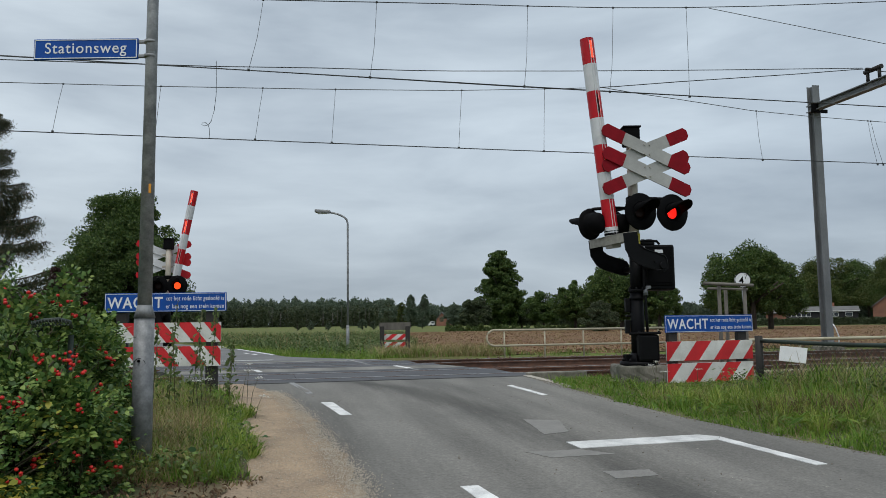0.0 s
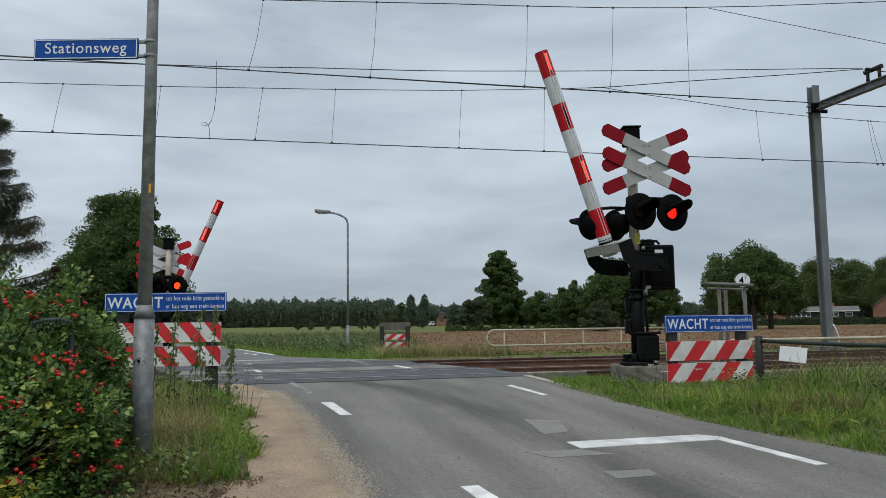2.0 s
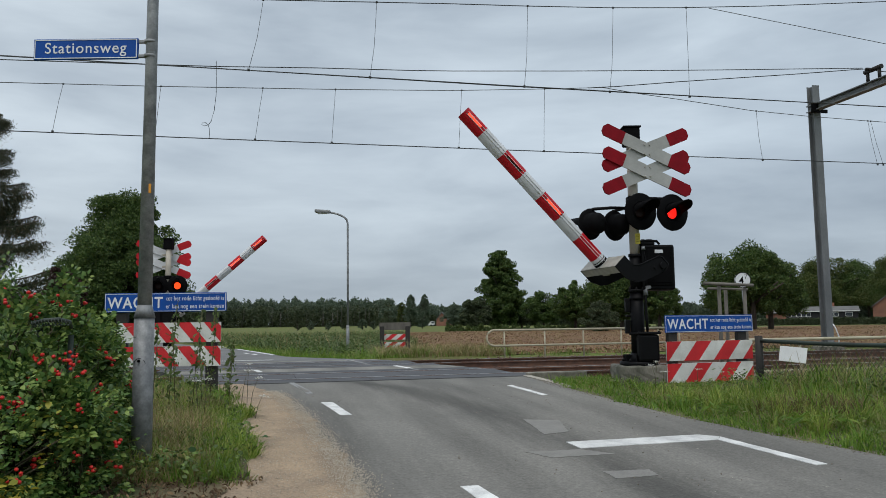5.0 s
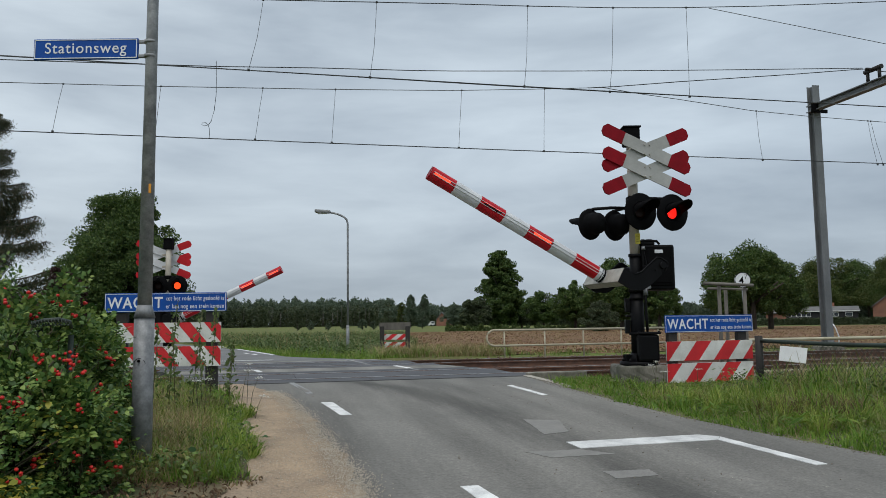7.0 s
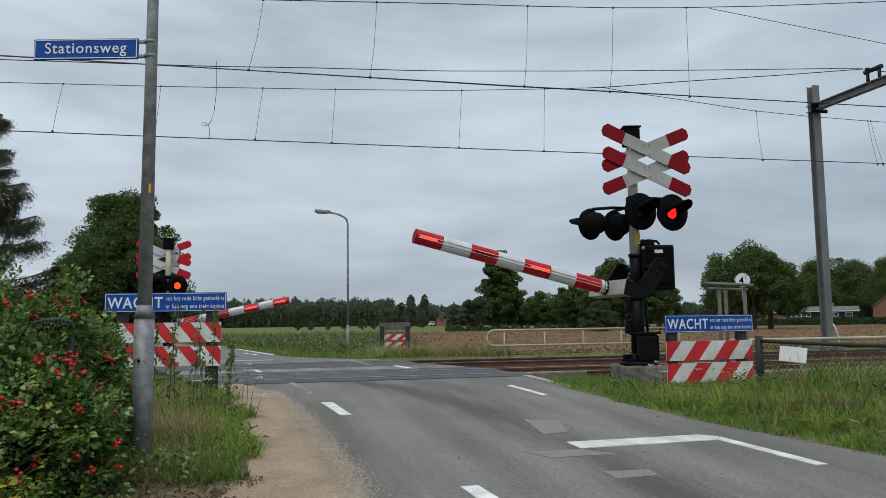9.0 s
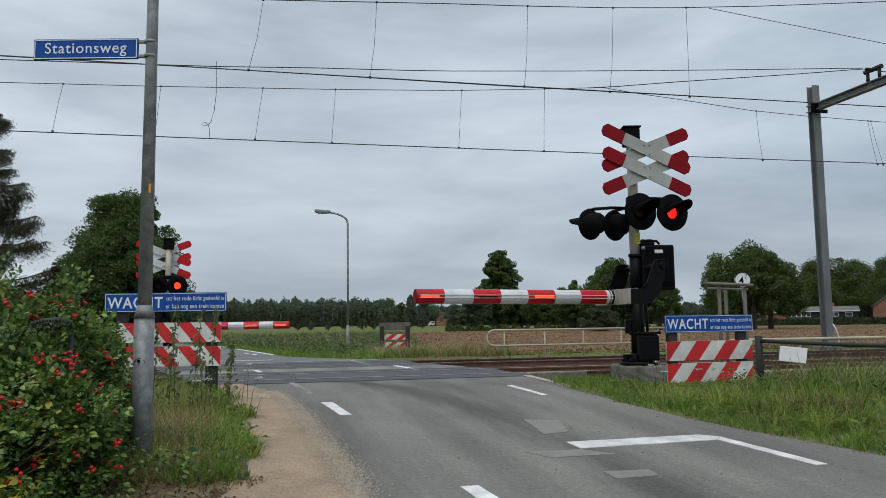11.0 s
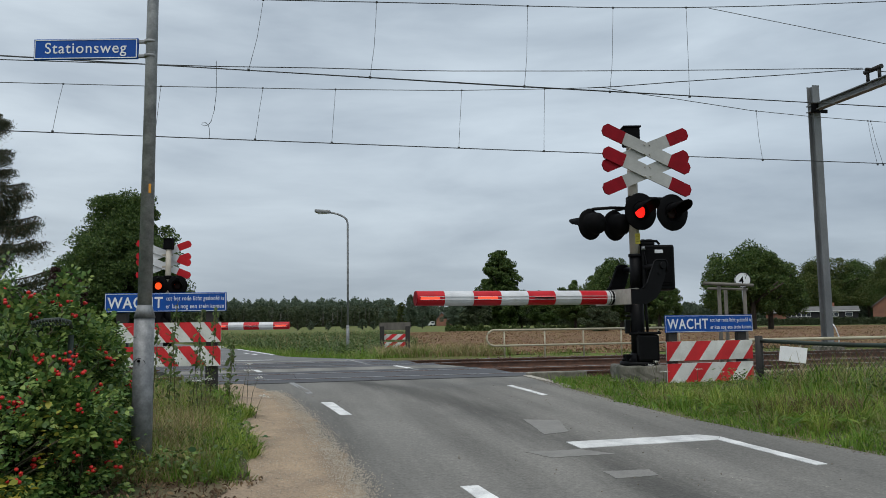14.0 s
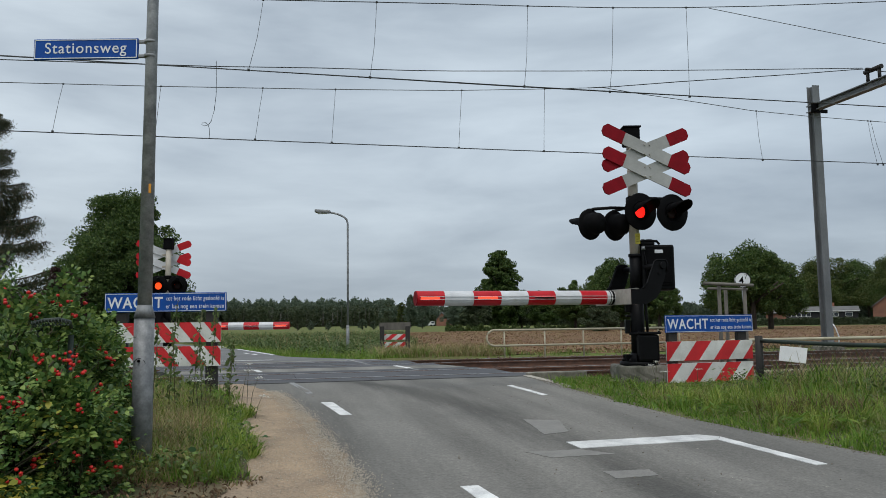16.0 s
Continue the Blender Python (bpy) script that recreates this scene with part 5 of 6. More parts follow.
tree(at_z(10.85, 210), 8.6, 4.4, LEAF_HAZED, "pointed tree before the wood", 61, 120, 0.28, 60, 0.2, 0.05, SPIRE)
tree(at_z(11.85, 212), 8.8, 4.2, LEAF_HAZED, "pointed tree before the wood", 67, 120, 0.28, 60, 0.2, 0.05, SPIRE)
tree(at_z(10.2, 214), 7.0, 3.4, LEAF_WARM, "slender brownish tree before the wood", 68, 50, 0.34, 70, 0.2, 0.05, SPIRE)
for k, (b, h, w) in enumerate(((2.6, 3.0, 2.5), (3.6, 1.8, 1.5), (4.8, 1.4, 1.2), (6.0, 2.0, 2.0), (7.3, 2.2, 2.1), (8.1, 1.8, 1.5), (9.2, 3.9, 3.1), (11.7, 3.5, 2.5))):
    tree(at_z(b, 150), h, w, LEAF_HAZED if k % 3 else LEAF_DARK, "small orchard tree in the meadow", 80 + k, 34, 0.2, 60, 0.06, 0.12, EGG, "shrub")


def wood(b0, b1, dist, height, label, seed, n=420, leaf=0.52, mat=LEAF_HAZED, rough=0.12, filled=False):
    """A far belt of trees: crowns side by side with an uneven skyline, or a leaf layer filled down to the ground."""
    r = np.random.default_rng(seed)
    pts = []
    for k in range(n):
        b = b0 + (b1 - b0) * (k + r.uniform(0, 1)) / n
        d = dist * r.uniform(0.97, 1.06)
        x, y, z = spot(b, d)
        h = height * (1 + rough * math.sin(b * 2.3 + seed) * math.cos(b * 5.1) + r.normal(0, rough * 0.55))
        w = height * r.uniform(0.07, 0.15)
        q = r.normal(0, 1, (120, 3))
        q /= np.linalg.norm(q, axis=1)[:, None]
        q *= r.uniform(0.2, 1, (120, 1)) ** 0.4
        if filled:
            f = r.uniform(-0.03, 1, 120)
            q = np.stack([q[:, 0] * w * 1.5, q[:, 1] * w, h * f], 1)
        else:
            q = q * [w, w, h * 0.33]
            q[:, :2] *= np.clip(1.25 - 0.7 * (q[:, 2:] / (h * 0.33)), 0.3, 1.4)
            q[:, 2] += h * 0.67
        pts.append(np.array([x, y, z]) + q)
    ob = new("far_wood", leaves("far_wood", np.concatenate(pts), leaf, mat))
    return tagged(ob, label, "woodland", kind="stuff")


# far crowns carry the haze of distance in their leaf colour
wood(-4.5, 9.6, 400, 13.2, "far belt of haze-toned poplars behind the meadow", 2, 620, 0.5, LEAF_HAZED, 0.1)
# darker leaf layer filling the lower part of the belt
wood(-4.5, 10.5, 392, 9.4, "dark leaf layer beneath the far poplars", 21, 330, 0.55, LEAF_DARK, 0.12, True)
bm = B()
r_ = np.random.default_rng(77)
for k in range(30):
    x, y, z = spot(-1.5 + 10 * (k + r_.uniform(-1.4, 1.4)) / 30, 384)
    h = r_.uniform(6.5, 10.5)
    rod(bm, (x, y, z), (x + r_.normal(0, 0.3), y, z + h), 0.15, 0.07, 5)
tagged(new("poplar_stems", mesh_of("poplar_stems", bm, PALE_BARK)), "thin pale stems of the far poplars", "woodland", kind="stuff")
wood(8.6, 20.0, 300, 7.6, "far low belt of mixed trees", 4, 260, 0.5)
wood(8.6, 20.0, 292, 3.6, "dark leaf layer beneath the mixed trees", 24, 120, 0.5, LEAF_DARK, 0.15, True)
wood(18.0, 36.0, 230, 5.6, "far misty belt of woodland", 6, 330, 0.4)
wood(18.0, 36.0, 226, 2.6, "dark leaf layer beneath the far woodland", 26, 160, 0.45, LEAF_DARK, 0.15, True)
wood(34.0, 47.0, 190, 9.5, "far belt of trees behind the houses", 9, 300, 0.42, LEAF_HAZED, 0.12, True)
wood(13.4, 33.5, 98, 0.55, "low overgrown grassy bank at the field edge", 15, 340, 0.14, DITCH_LEAF, 0.6, True)
wood(34.6, 47.0, 138, 1.05, "low clipped dark hedge before the houses", 33, 330, 0.16, LEAF_DARK, 0.1, True)
wood(-22.0, -4.5, 120, 5.6, "dark hedge and trees behind the roses", 12, 240, 0.36, LEAF_DARK, 0.12, True)


def conifer(at, height, width, label, seed):
    """A spruce with drooping boughs and bare gaps."""
    r = np.random.default_rng(seed)
    t = thing("spruce", pose(*at), label, "tree")
    bm = rod(B(), (0, 0, -0.2), (0, 0, height), 0.22, 0.02, 9)
    pts = []
    for k in range(84):
        f = r.uniform(0.05, 0.98)
        z, a = height * f, r.uniform(0, 6.28)
        reach = width / 2 * (1 - f) * r.uniform(0.55, 1.2) + 0.15
        ends = [(0, 0, z)]
        for s in np.linspace(0.2, 1, 6):
            ends.append((reach * s * math.cos(a), reach * s * math.sin(a), z - 0.12 * reach * s + 0.28 * reach * s * s))
        tube(bm, ends, 0.018, 4)
        e = np.array(ends)
        m = int(420 + 900 * reach / width * 2)
        u = r.uniform(0.15, 1, m) * (len(e) - 1)
        i = np.minimum(u.astype(int), len(e) - 2)
        q = e[i] + (e[i + 1] - e[i]) * (u - i)[:, None]
        twig = np.round(u * 9) / 9  # twigs hang in rows along the bough
        q += np.stack([r.normal(0, 0.07, m) + 0.1 * np.sin(twig * 57), r.normal(0, 0.07, m) + 0.1 * np.cos(twig * 91), -np.abs(r.normal(0, 0.13, m)) * (0.5 + np.sin(twig * 33) ** 2)], 1)
        pts.append(q)
    part("trunk", bm, BARK, t, "thin trunk and boughs")
    part("crown", leaves("crown", np.concatenate(pts), 0.014, NEEDLE, 5.5, 0.9), None, t, "drooping brownish-green boughs")


conifer(at_z(-17.3, 22), 6.7, 3.7, "tall brownish spruce with drooping boughs and gaps", 5)
conifer(at_z(-18.4, 27), 7.6, 3.6, "smaller spruce beside the tall one", 6)

# ---- fields and far verges ----
bm = B()
grid = []
for i, u in enumerate(np.linspace(0, 1, 30)):
    row = []
    for v in np.linspace(0, 1, 60):
        y = 22.6 + u ** 1.6 * 71
        x0 = max(5.2 + (y - 25.5) * 0.165, 6.3 if y < 24 else 0)
        x = x0 + v ** 1.4 * 130
        row.append(bm.verts.new((x, y, float(land(x, y)) + 0.05 + 0.03 * math.sin(y * 4.4) + 0.02 * math.sin(x * 3.1 + y))))
    grid.append(row)
for a, b in zip(grid, grid[1:]):
    for k in range(len(a) - 1):
        bm.faces.new((a[k], a[k + 1], b[k + 1], b[k])).smooth = True
tagged(part("stubble_field", bm, FIELD), "brown harvested field with pale stubble rows", "field", kind="structure")
n = 42000
u, v = rng.uniform(0, 1, n) ** 1.4, rng.uniform(0, 1, n)
y = 22.8 + u * 67
y = np.round(y / 0.75) * 0.75 + rng.normal(0, 0.07, n)
x = np.maximum(5.4 + (y - 25.5) * 0.165, np.where(y < 24, 6.4, 0)) + v ** 1.2 * 95
tagged(new("stubble", blades("stubble", np.stack([x, y, land(x, y) + 0.04], 1), 0.09, STRAW, 0.022, 0.9, 0.3)), "pale broken maize stubble in rows", "stubble", kind="stuff")


n = 60000
u, v = rng.uniform(0, 1, n) ** 1.7, rng.uniform(0, 1, n)
y = 22.7 + u * 62
x = np.maximum(5.4 + (y - 25.5) * 0.165, np.where(y < 24, 6.4, 0)) + v ** 1.3 * 85
p = np.stack([x, y, land(x, y) + 0.06 + 0.03 * np.sin(y * 4.4) + rng.uniform(0, 0.05, n)], 1)
tagged(new("crop_litter", leaves("crop_litter", p[: n * 4 // 10], 0.036, STRAW, 2.8)), "pale dry crop leaves strewn over the field", "litter", kind="stuff")
tagged(new("clods", leaves("clods", p[n * 4 // 10:], 0.06, CLOD, 1.3)), "dark clods of turned earth in the field", "soil", kind="stuff")


# ---- houses far off ----
def house(at, turn, l, w, eaves, ridge, wall_mat, label, windows, doors=(), chimney=False):
    h = thing("house", pose(*at) @ pose(0, 0, 0, 0, 0, turn), label, "house", "houses behind the field")
    bm = box(B(), (0, 0, eaves / 2 - 0.2), (l, w, eaves + 0.4))
    for s in (-1, 1):
        x = s * (l / 2 - 0.1)
        a = [bm.verts.new((x + d, y, z)) for d in (-0.1, 0.1) for y, z in ((-w / 2, eaves), (w / 2, eaves), (0, ridge))]
        bm.faces.new(a[:3])
        bm.faces.new(a[3:][::-1])
    part("wall", bm, wall_mat, h)
    bm = B()
    for s in (-1, 1):
        rise_, run_ = ridge - eaves, w / 2
        ang = math.degrees(math.atan2(rise_, run_))
        ln = math.hypot(rise_, run_) + 0.35
        box(bm, (0, s * (run_ / 2 + 0.12), (eaves + ridge) / 2 - 0.02), (l + 0.5, ln, 0.14), 0, pose(0, 0, 0, -s * ang, 0, 0))
    rf = part("roof", bm, ROOF_FAR, h, "grey tiled roof")
    if chimney:
        part("chimney", box(B(), (l * 0.2, 0.2, ridge + 0.2), (0.6, 0.6, 1.0)), BRICK_FAR, rf)
    for x, z, ww, hh in windows:
        win = part("window", box(B(), (x, -w / 2 - 0.02, z), (ww, 0.08, hh)), WHITE_TRIM, h, "white-framed window")
        n_ = max(1, round(ww / 0.8))
        for k in range(n_):
            part("pane", box(B(), (x - ww / 2 + (k + 0.5) * ww / n_, -w / 2 - 0.055, z), (ww / n_ - 0.14, 0.03, hh - 0.16)), GLASS_FAR, win)
    if wall_mat is BOARDING:
        part("fascia", box(B(), (0, -w / 2 - 0.42, eaves - 0.08), (l + 0.6, 0.06, 0.16)), WHITE_TRIM, rf, "white eaves board")
    for x, ww, hh in doors:
        part("door", box(B(), (x, -w / 2 - 0.03, hh / 2), (ww, 0.08, hh)), BOARDING, h, "dark door")
    return h


house(at_z(38.95, 150, 0.55), -39, 12.5, 6.0, 1.6, 2.3, BOARDING, "low black-boarded bungalow with white windows", [(-3.2, 0.95, 4.6, 0.75), (2.6, 0.95, 1.4, 0.7), (4.9, 0.95, 1.1, 0.7)], (), True)
house(at_z(36.45, 146, 0.5), -36, 3.2, 3.0, 1.4, 2.6, BRICK_FAR, "small brick outbuilding with a hipped grey roof", [], ())
house(at_z(43.2, 146, 0.5), 48, 8.0, 5.0, 2.2, 4.2, BRICK_FAR, "red brick house with a steep gable", [(1.5, 1.2, 1.0, 1.0)], ((-0.6, 0.9, 1.9),))
house(at_z(13.3, 275, 0.3), 62, 5.5, 4.0, 1.8, 4.2, BRICK_FAR, "red brick barn with a steep gable among trees", [], ())

van = thing("van", pose(*at_z(12.35, 262)) @ pose(0, 0, 0, 0, 0, 30), "small white van parked by the trees", "van")
bm = box(B(), (0, 0, 0.95), (1.9, 1.7, 1.3), 0.15)
part("body", bm, WHITE_TRIM, van)
part("windscreen", box(B(), (0, -0.86, 1.25), (1.4, 0.04, 0.5), 0.02), GLASS_FAR, van)
for x in (-0.7, 0.7):
    part("wheel", rod(B(), (x, -0.9, 0.3), (x, -0.7, 0.3), 0.3, 0.3, 14), MATTE_BLACK, van)


# ---- verges: grass, weeds and the rose hedge ----
def scatter(n, x0, x1, y0, y1, ok):
    x, y = rng.uniform(x0, x1, n), rng.uniform(y0, y1, n)
    k = ok(x, y)
    return np.stack([x[k], y[k], land(x[k], y[k]) - 0.01], 1)


def clumpy(p, share=0.5, s=2.2):
    """Keep more of the points in patches."""
    f = np.sin(p[:, 0] * s + 0.5) * np.cos(p[:, 1] * s * 1.3) + 0.6 * np.sin(p[:, 0] * s * 2.9 + p[:, 1] * s * 2.1)
    return p[rng.uniform(-1.2, 1.2, len(p)) < f + (share - 0.5) * 2]


ragged = lambda y: 0.1 * np.sin(y * 3.3) + 0.05 * np.sin(y * 8.1)
right = lambda x, y: (x > road_right(y) + 0.06 + ragged(y)) & (y < np.where(x > 6.3, 11.1, 12.3))
left = lambda x, y: (x < road_left(y) - 0.62 - ragged(y)) & (y > 5.85 + 0.12 * np.sin(x * 5.0) + 0.05 * np.sin(x * 17))


def soil_sheet(x_of, y0, y1, lift, label, across=24, step=0.12):
    """Bare dark earth lying under the growth, following the land."""
    ys = np.arange(y0, y1, step)
    X = np.stack([np.linspace(*x_of(v), across) for v in ys])
    Y = np.repeat(ys[:, None], across, 1)
    Z = np.maximum(land(X, Y), rise(Y) - 0.012) + lift + lump(X, Y, 9.0, 0.004)
    k = (np.arange(len(ys) - 1)[:, None] * across + np.arange(across - 1)[None]).ravel()[:, None]
    ob = new("verge_soil", raw("verge_soil", np.stack([X.ravel(), Y.ravel(), Z.ravel()], 1), k + [0, 1, across + 1, across], SOIL))
    return tagged(ob, label, "soil", kind="structure")


soil_sheet(lambda v: (float(road_right(v)) + 0.42 + 0.08 * math.sin(v * 5), 11.5), 4.6, 11.0, 0.0, "dark earth under the verge grass by the fence")
soil_sheet(lambda v: (-3.6, float(road_left(v)) - 0.66), 5.9, 12.4, 0.024, "dark earth under the weeds by the lamp post")
soil_sheet(lambda v: (-3.6, -0.3 + 0.1 * math.sin(v * 7) - 3.2 * max(0.0, (4.9 - v) / 1.5) ** 2), 3.4, 5.95, 0.026, "dark trodden earth before the rose hedge")
p = scatter(5200, -2.6, 0.05, 4.2, 6.3, lambda x, y: (x < -0.1 + 0.15 * np.sin(y * 9)))
p[:, 2] = rise(p[:, 1]) + 0.026 + rng.uniform(0, 0.015, len(p))
tagged(new("leaf_litter", leaves("leaf_litter", p, 0.013, LITTER, 2.6, oval=True)), "brown leaves and twigs littering the bare earth", "litter", kind="stuff")
p = clumpy(scatter(80000, 4.3, 12, 4.6, 12.3, right), 0.75, 2.4)
tagged(new("grass", blades("grass", p, 0.085, GRASS_LUSH, 0.011, 0.6)), "short green verge grass beside the road", "grass", kind="stuff")
p = clumpy(scatter(30000, 5.2, 12, 4.6, 12.2, lambda x, y: (x > road_right(y) + 0.7) & ((y < 9.6) | (x > 7.4)) & (y < 10.9)), 0.5)
tagged(new("grass", blades("grass", p, 0.18, GRASS, 0.009, 0.8, 0.5)), "longer tufted grass along the fence", "grass", kind="stuff")
p = clumpy(scatter(7000, 6.0, 12, 4.6, 7.9, lambda x, y: x > road_right(y) + 1.2), 0.35, 1.7)
tagged(new("grass", blades("grass", p, 0.28, GRASS_LUSH, 0.013, 1.0, 0.35)), "rank green grass tussocks on the verge", "grass", kind="stuff")
p = clumpy(scatter(14000, 4.5, 9.5, 6.0, 12.2, lambda x, y: (x > road_right(y) + 0.15) & (y < np.where(x > 6.3, 11.0, 12.3))), 0.35, 2.7)
tagged(new("grass", blades("grass", p, 0.11, STRAW, 0.006, 0.9, 0.5)), "short dry brown grass mixed into the verge", "grass", kind="stuff")
p = clumpy(scatter(5200, 4.6, 10, 5.0, 12.0, lambda x, y: x > road_right(y) + 0.25), 0.3, 3.3)
p[:, 2] += rng.uniform(0.0, 0.1, len(p))
tagged(new("weeds", leaves("weeds", p, 0.024, GRASS_LUSH, 2.4, oval=True)), "low broad-leaved weeds in the verge", "weeds", kind="stuff")
p = clumpy(scatter(8000, 6.3, 11, 5.0, 12.2, lambda x, y: (x > road_right(y) + 1.6) & ((y < 9.4) | (x > 7.2)) & (y < 11.0)), 0.4)
tagged(new("grass", blades("grass", p, 0.27, STRAW, 0.006, 0.5)), "dry straw-coloured grass stalks by the fence", "grass", kind="stuff")
p = scatter(38000, -3.6, 0.5, 5.25, 12.6, left)
tagged(new("grass", blades("grass", p, 0.15, GRASS_LUSH, 0.009, 1.0)), "green verge grass beside the lamp post", "grass", kind="stuff")
p = clumpy(scatter(14000, -3.2, 0.1, 6.3, 12.6, lambda x, y: x < road_left(y) - 0.9 - ragged(y)), 0.6)
tagged(new("grass", blades("grass", p, 0.25, GRASS, 0.006, 1.1)), "longer green grass round the lamp post", "grass", kind="stuff")
p = clumpy(scatter(11000, -2.6, -0.1, 6.2, 11, lambda x, y: x < road_left(y) - 0.95), 0.45)
tagged(new("grass", blades("grass", p, 0.29, STRAW, 0.004, 1.1)), "dry brownish grass round the lamp post", "grass", kind="stuff")
far_ok = lambda x, y: ((x > road_right(y) + 0.3) | (x < road_left(y) - 0.6)) & ~((y > 25.6) & (x > 5.6 + (y - 25.5) * 0.165))
p = clumpy(scatter(56000, -14, 11, 21.9, 44, far_ok), 0.75, 0.8)
p = p[(p[:, 0] < 6.3)]
tagged(new("grass", blades("grass", p, 0.2, GRASS, 0.02, 0.8, 0.5)), "rough meadow grass beyond the tracks", "grass", kind="stuff")
p = scatter(22000, -1.5, 5, 21.9, 40, lambda x, y: (x > road_right(y) + 0.12) & (x < road_right(y) + 2.2))
tagged(new("grass", blades("grass", p, 0.12, GRASS_LUSH, 0.02, 0.6)), "mown green strip along the far road", "grass", kind="stuff")
p = clumpy(scatter(15000, 3.4, 6.8, 21.9, 31, far_ok), 0.5, 1.1)
tagged(new("grass", blades("grass", p, 0.36, STRAW, 0.012, 0.7)), "dry brown grass round the far warning board", "grass", kind="stuff")
p = clumpy(scatter(9000, 2.5, 40, 21.7, 23.6, lambda x, y: x > road_right(y) + 0.3), 0.35, 0.9)
tagged(new("grass", blades("grass", p, 0.13, GRASS, 0.02, 0.6)), "green grass strip between track and field", "grass", kind="stuff")
p = clumpy(scatter(46000, -6, 16, 31, 66, lambda x, y: (x > road_right(y) + 1.0) & ~((x > 5.6 + (y - 25.5) * 0.165))), 0.7, 0.5)
tagged(new("grass", blades("grass", p, 0.42, DITCH_LEAF, 0.03, 0.9, 0.5)), "rank meadow grass on the ditch bank", "grass", kind="stuff")
p = clumpy(scatter(7500, -6, 14, 31, 62, lambda x, y: (x > road_right(y) + 1.2) & ~((x > 5.6 + (y - 25.5) * 0.165))), 0.35, 0.7)
tagged(new("grass", blades("grass", p, 0.6, STRAW, 0.02, 0.7, 0.4)), "dry seeding stalks on the ditch bank", "grass", kind="stuff")
p = clumpy(scatter(18000, -6, 14, 31, 62, lambda x, y: (x > road_right(y) + 1.0) & ~((x > 5.6 + (y - 25.5) * 0.165))), 0.3, 0.45)
tagged(new("weeds", leaves("weeds", p + np.stack([0 * p[:, 0], 0 * p[:, 0], rng.uniform(0, 0.55, len(p))], 1), 0.05, NETTLE, 2.4)), "tall rough weeds in the meadow ditch", "weeds", kind="stuff")


def arching(name, centres, each, length, mat, width, label):
    """Tussocks: long blades that rise from one foot and bow outwards."""
    c = np.repeat(np.asarray(centres, float), each, axis=0)
    n = len(c)
    az = rng.uniform(0, 2 * np.pi, n)
    out = np.stack([np.cos(az), np.sin(az), np.zeros(n)], 1)
    side = np.stack([-np.sin(az), np.cos(az), np.zeros(n)], 1)
    c = c + out * rng.uniform(0, 0.07, (n, 1))
    l = length * rng.uniform(0.5, 1.4, (n, 1))
    bow = rng.uniform(0.2, 1.0, (n, 1))
    w = width * rng.uniform(0.6, 1.3, (n, 1))
    rows = []
    for s_, g in ((0, 0.8), (0.3, 1.0), (0.6, 0.8), (0.85, 0.45)):
        m = c + out * l * (0.1 * s_ + 0.65 * bow * s_ * s_) + np.array([0, 0, 1.0]) * l * (s_ - 0.62 * bow * s_ * s_)
        rows += [m - side * w * g / 2, m + side * w * g / 2]
    rows.append(c + out * l * (0.1 + 0.7 * bow) + np.array([0, 0, 1.0]) * l * (1 - 0.72 * bow))
    v = np.stack(rows, 1).reshape(-1, 3)
    k = np.arange(n)[:, None] * 9
    f = np.concatenate([k + q for q in ([0, 1, 3], [0, 3, 2], [2, 3, 5], [2, 5, 4], [4, 5, 7], [4, 7, 6], [6, 7, 8])], 1).reshape(-1, 3)
    tagged(new(name, raw(name, v, f, mat)), label, "grass", kind="stuff")


verge = lambda a: (lambda x, y: (x > road_right(y) + a) & (y < np.where(x > 6.3, 10.6, 11.5)) & ((y < 9.2) | (x > 7.2) | (x < 5.6)))
arching("grass_tussock", clumpy(scatter(420, 4.6, 10.5, 4.6, 11.4, verge(0.3)), 0.7, 1.9), 34, 0.2, GRASS_LUSH, 0.009, "green grass tussocks bowing over the verge")
arching("grass_tussock", clumpy(scatter(260, 5.6, 10.5, 4.6, 9.6, verge(1.0)), 0.6, 1.4), 40, 0.38, GRASS_LUSH, 0.011, "rank long-bladed tussocks near the fence")
arching("grass_tussock", clumpy(scatter(210, 4.8, 10.5, 4.6, 10.4, verge(0.45)), 0.5, 2.8), 30, 0.27, STRAW, 0.005, "dry straw tussocks in the verge")
arching("grass_tussock", clumpy(scatter(150, 7.0, 9.6, 5.8, 9.8, verge(1.6)), 0.8, 1.4), 40, 0.52, GRASS_LUSH, 0.011, "tall rank grass growing through the fence")
arching("grass_tussock", scatter(60, 6.6, 9.6, 5.8, 9.6, verge(1.4)), 26, 0.6, STRAW, 0.005, "tall dry stalks against the fence")
edge_of = lambda y: road_left(y) - 0.68 - ragged(y) - 0.12 * np.clip((6.6 - y) / 0.6, 0, 1)
arching("grass_tussock", scatter(330, -0.9, 0.1, 5.9, 10.4, lambda x, y: (x < edge_of(y)) & (x > edge_of(y) - 0.42)), 40, 0.2, GRASS_LUSH, 0.008, "fresh green grass along the shoulder")
arching("grass_tussock", scatter(170, -0.8, 0.05, 5.95, 9.6, lambda x, y: (x < edge_of(y) + 0.02) & (x > edge_of(y) - 0.36)), 36, 0.22, GRASS_PALE, 0.008, "bright green grass at the shoulder edge")
arching("grass_tussock", scatter(150, -2.0, -0.1, 6.1, 9.6, lambda x, y: x < edge_of(y) - 0.2), 44, 0.27, GRASS_PALE, 0.006, "bowed green grass round the lamp post")
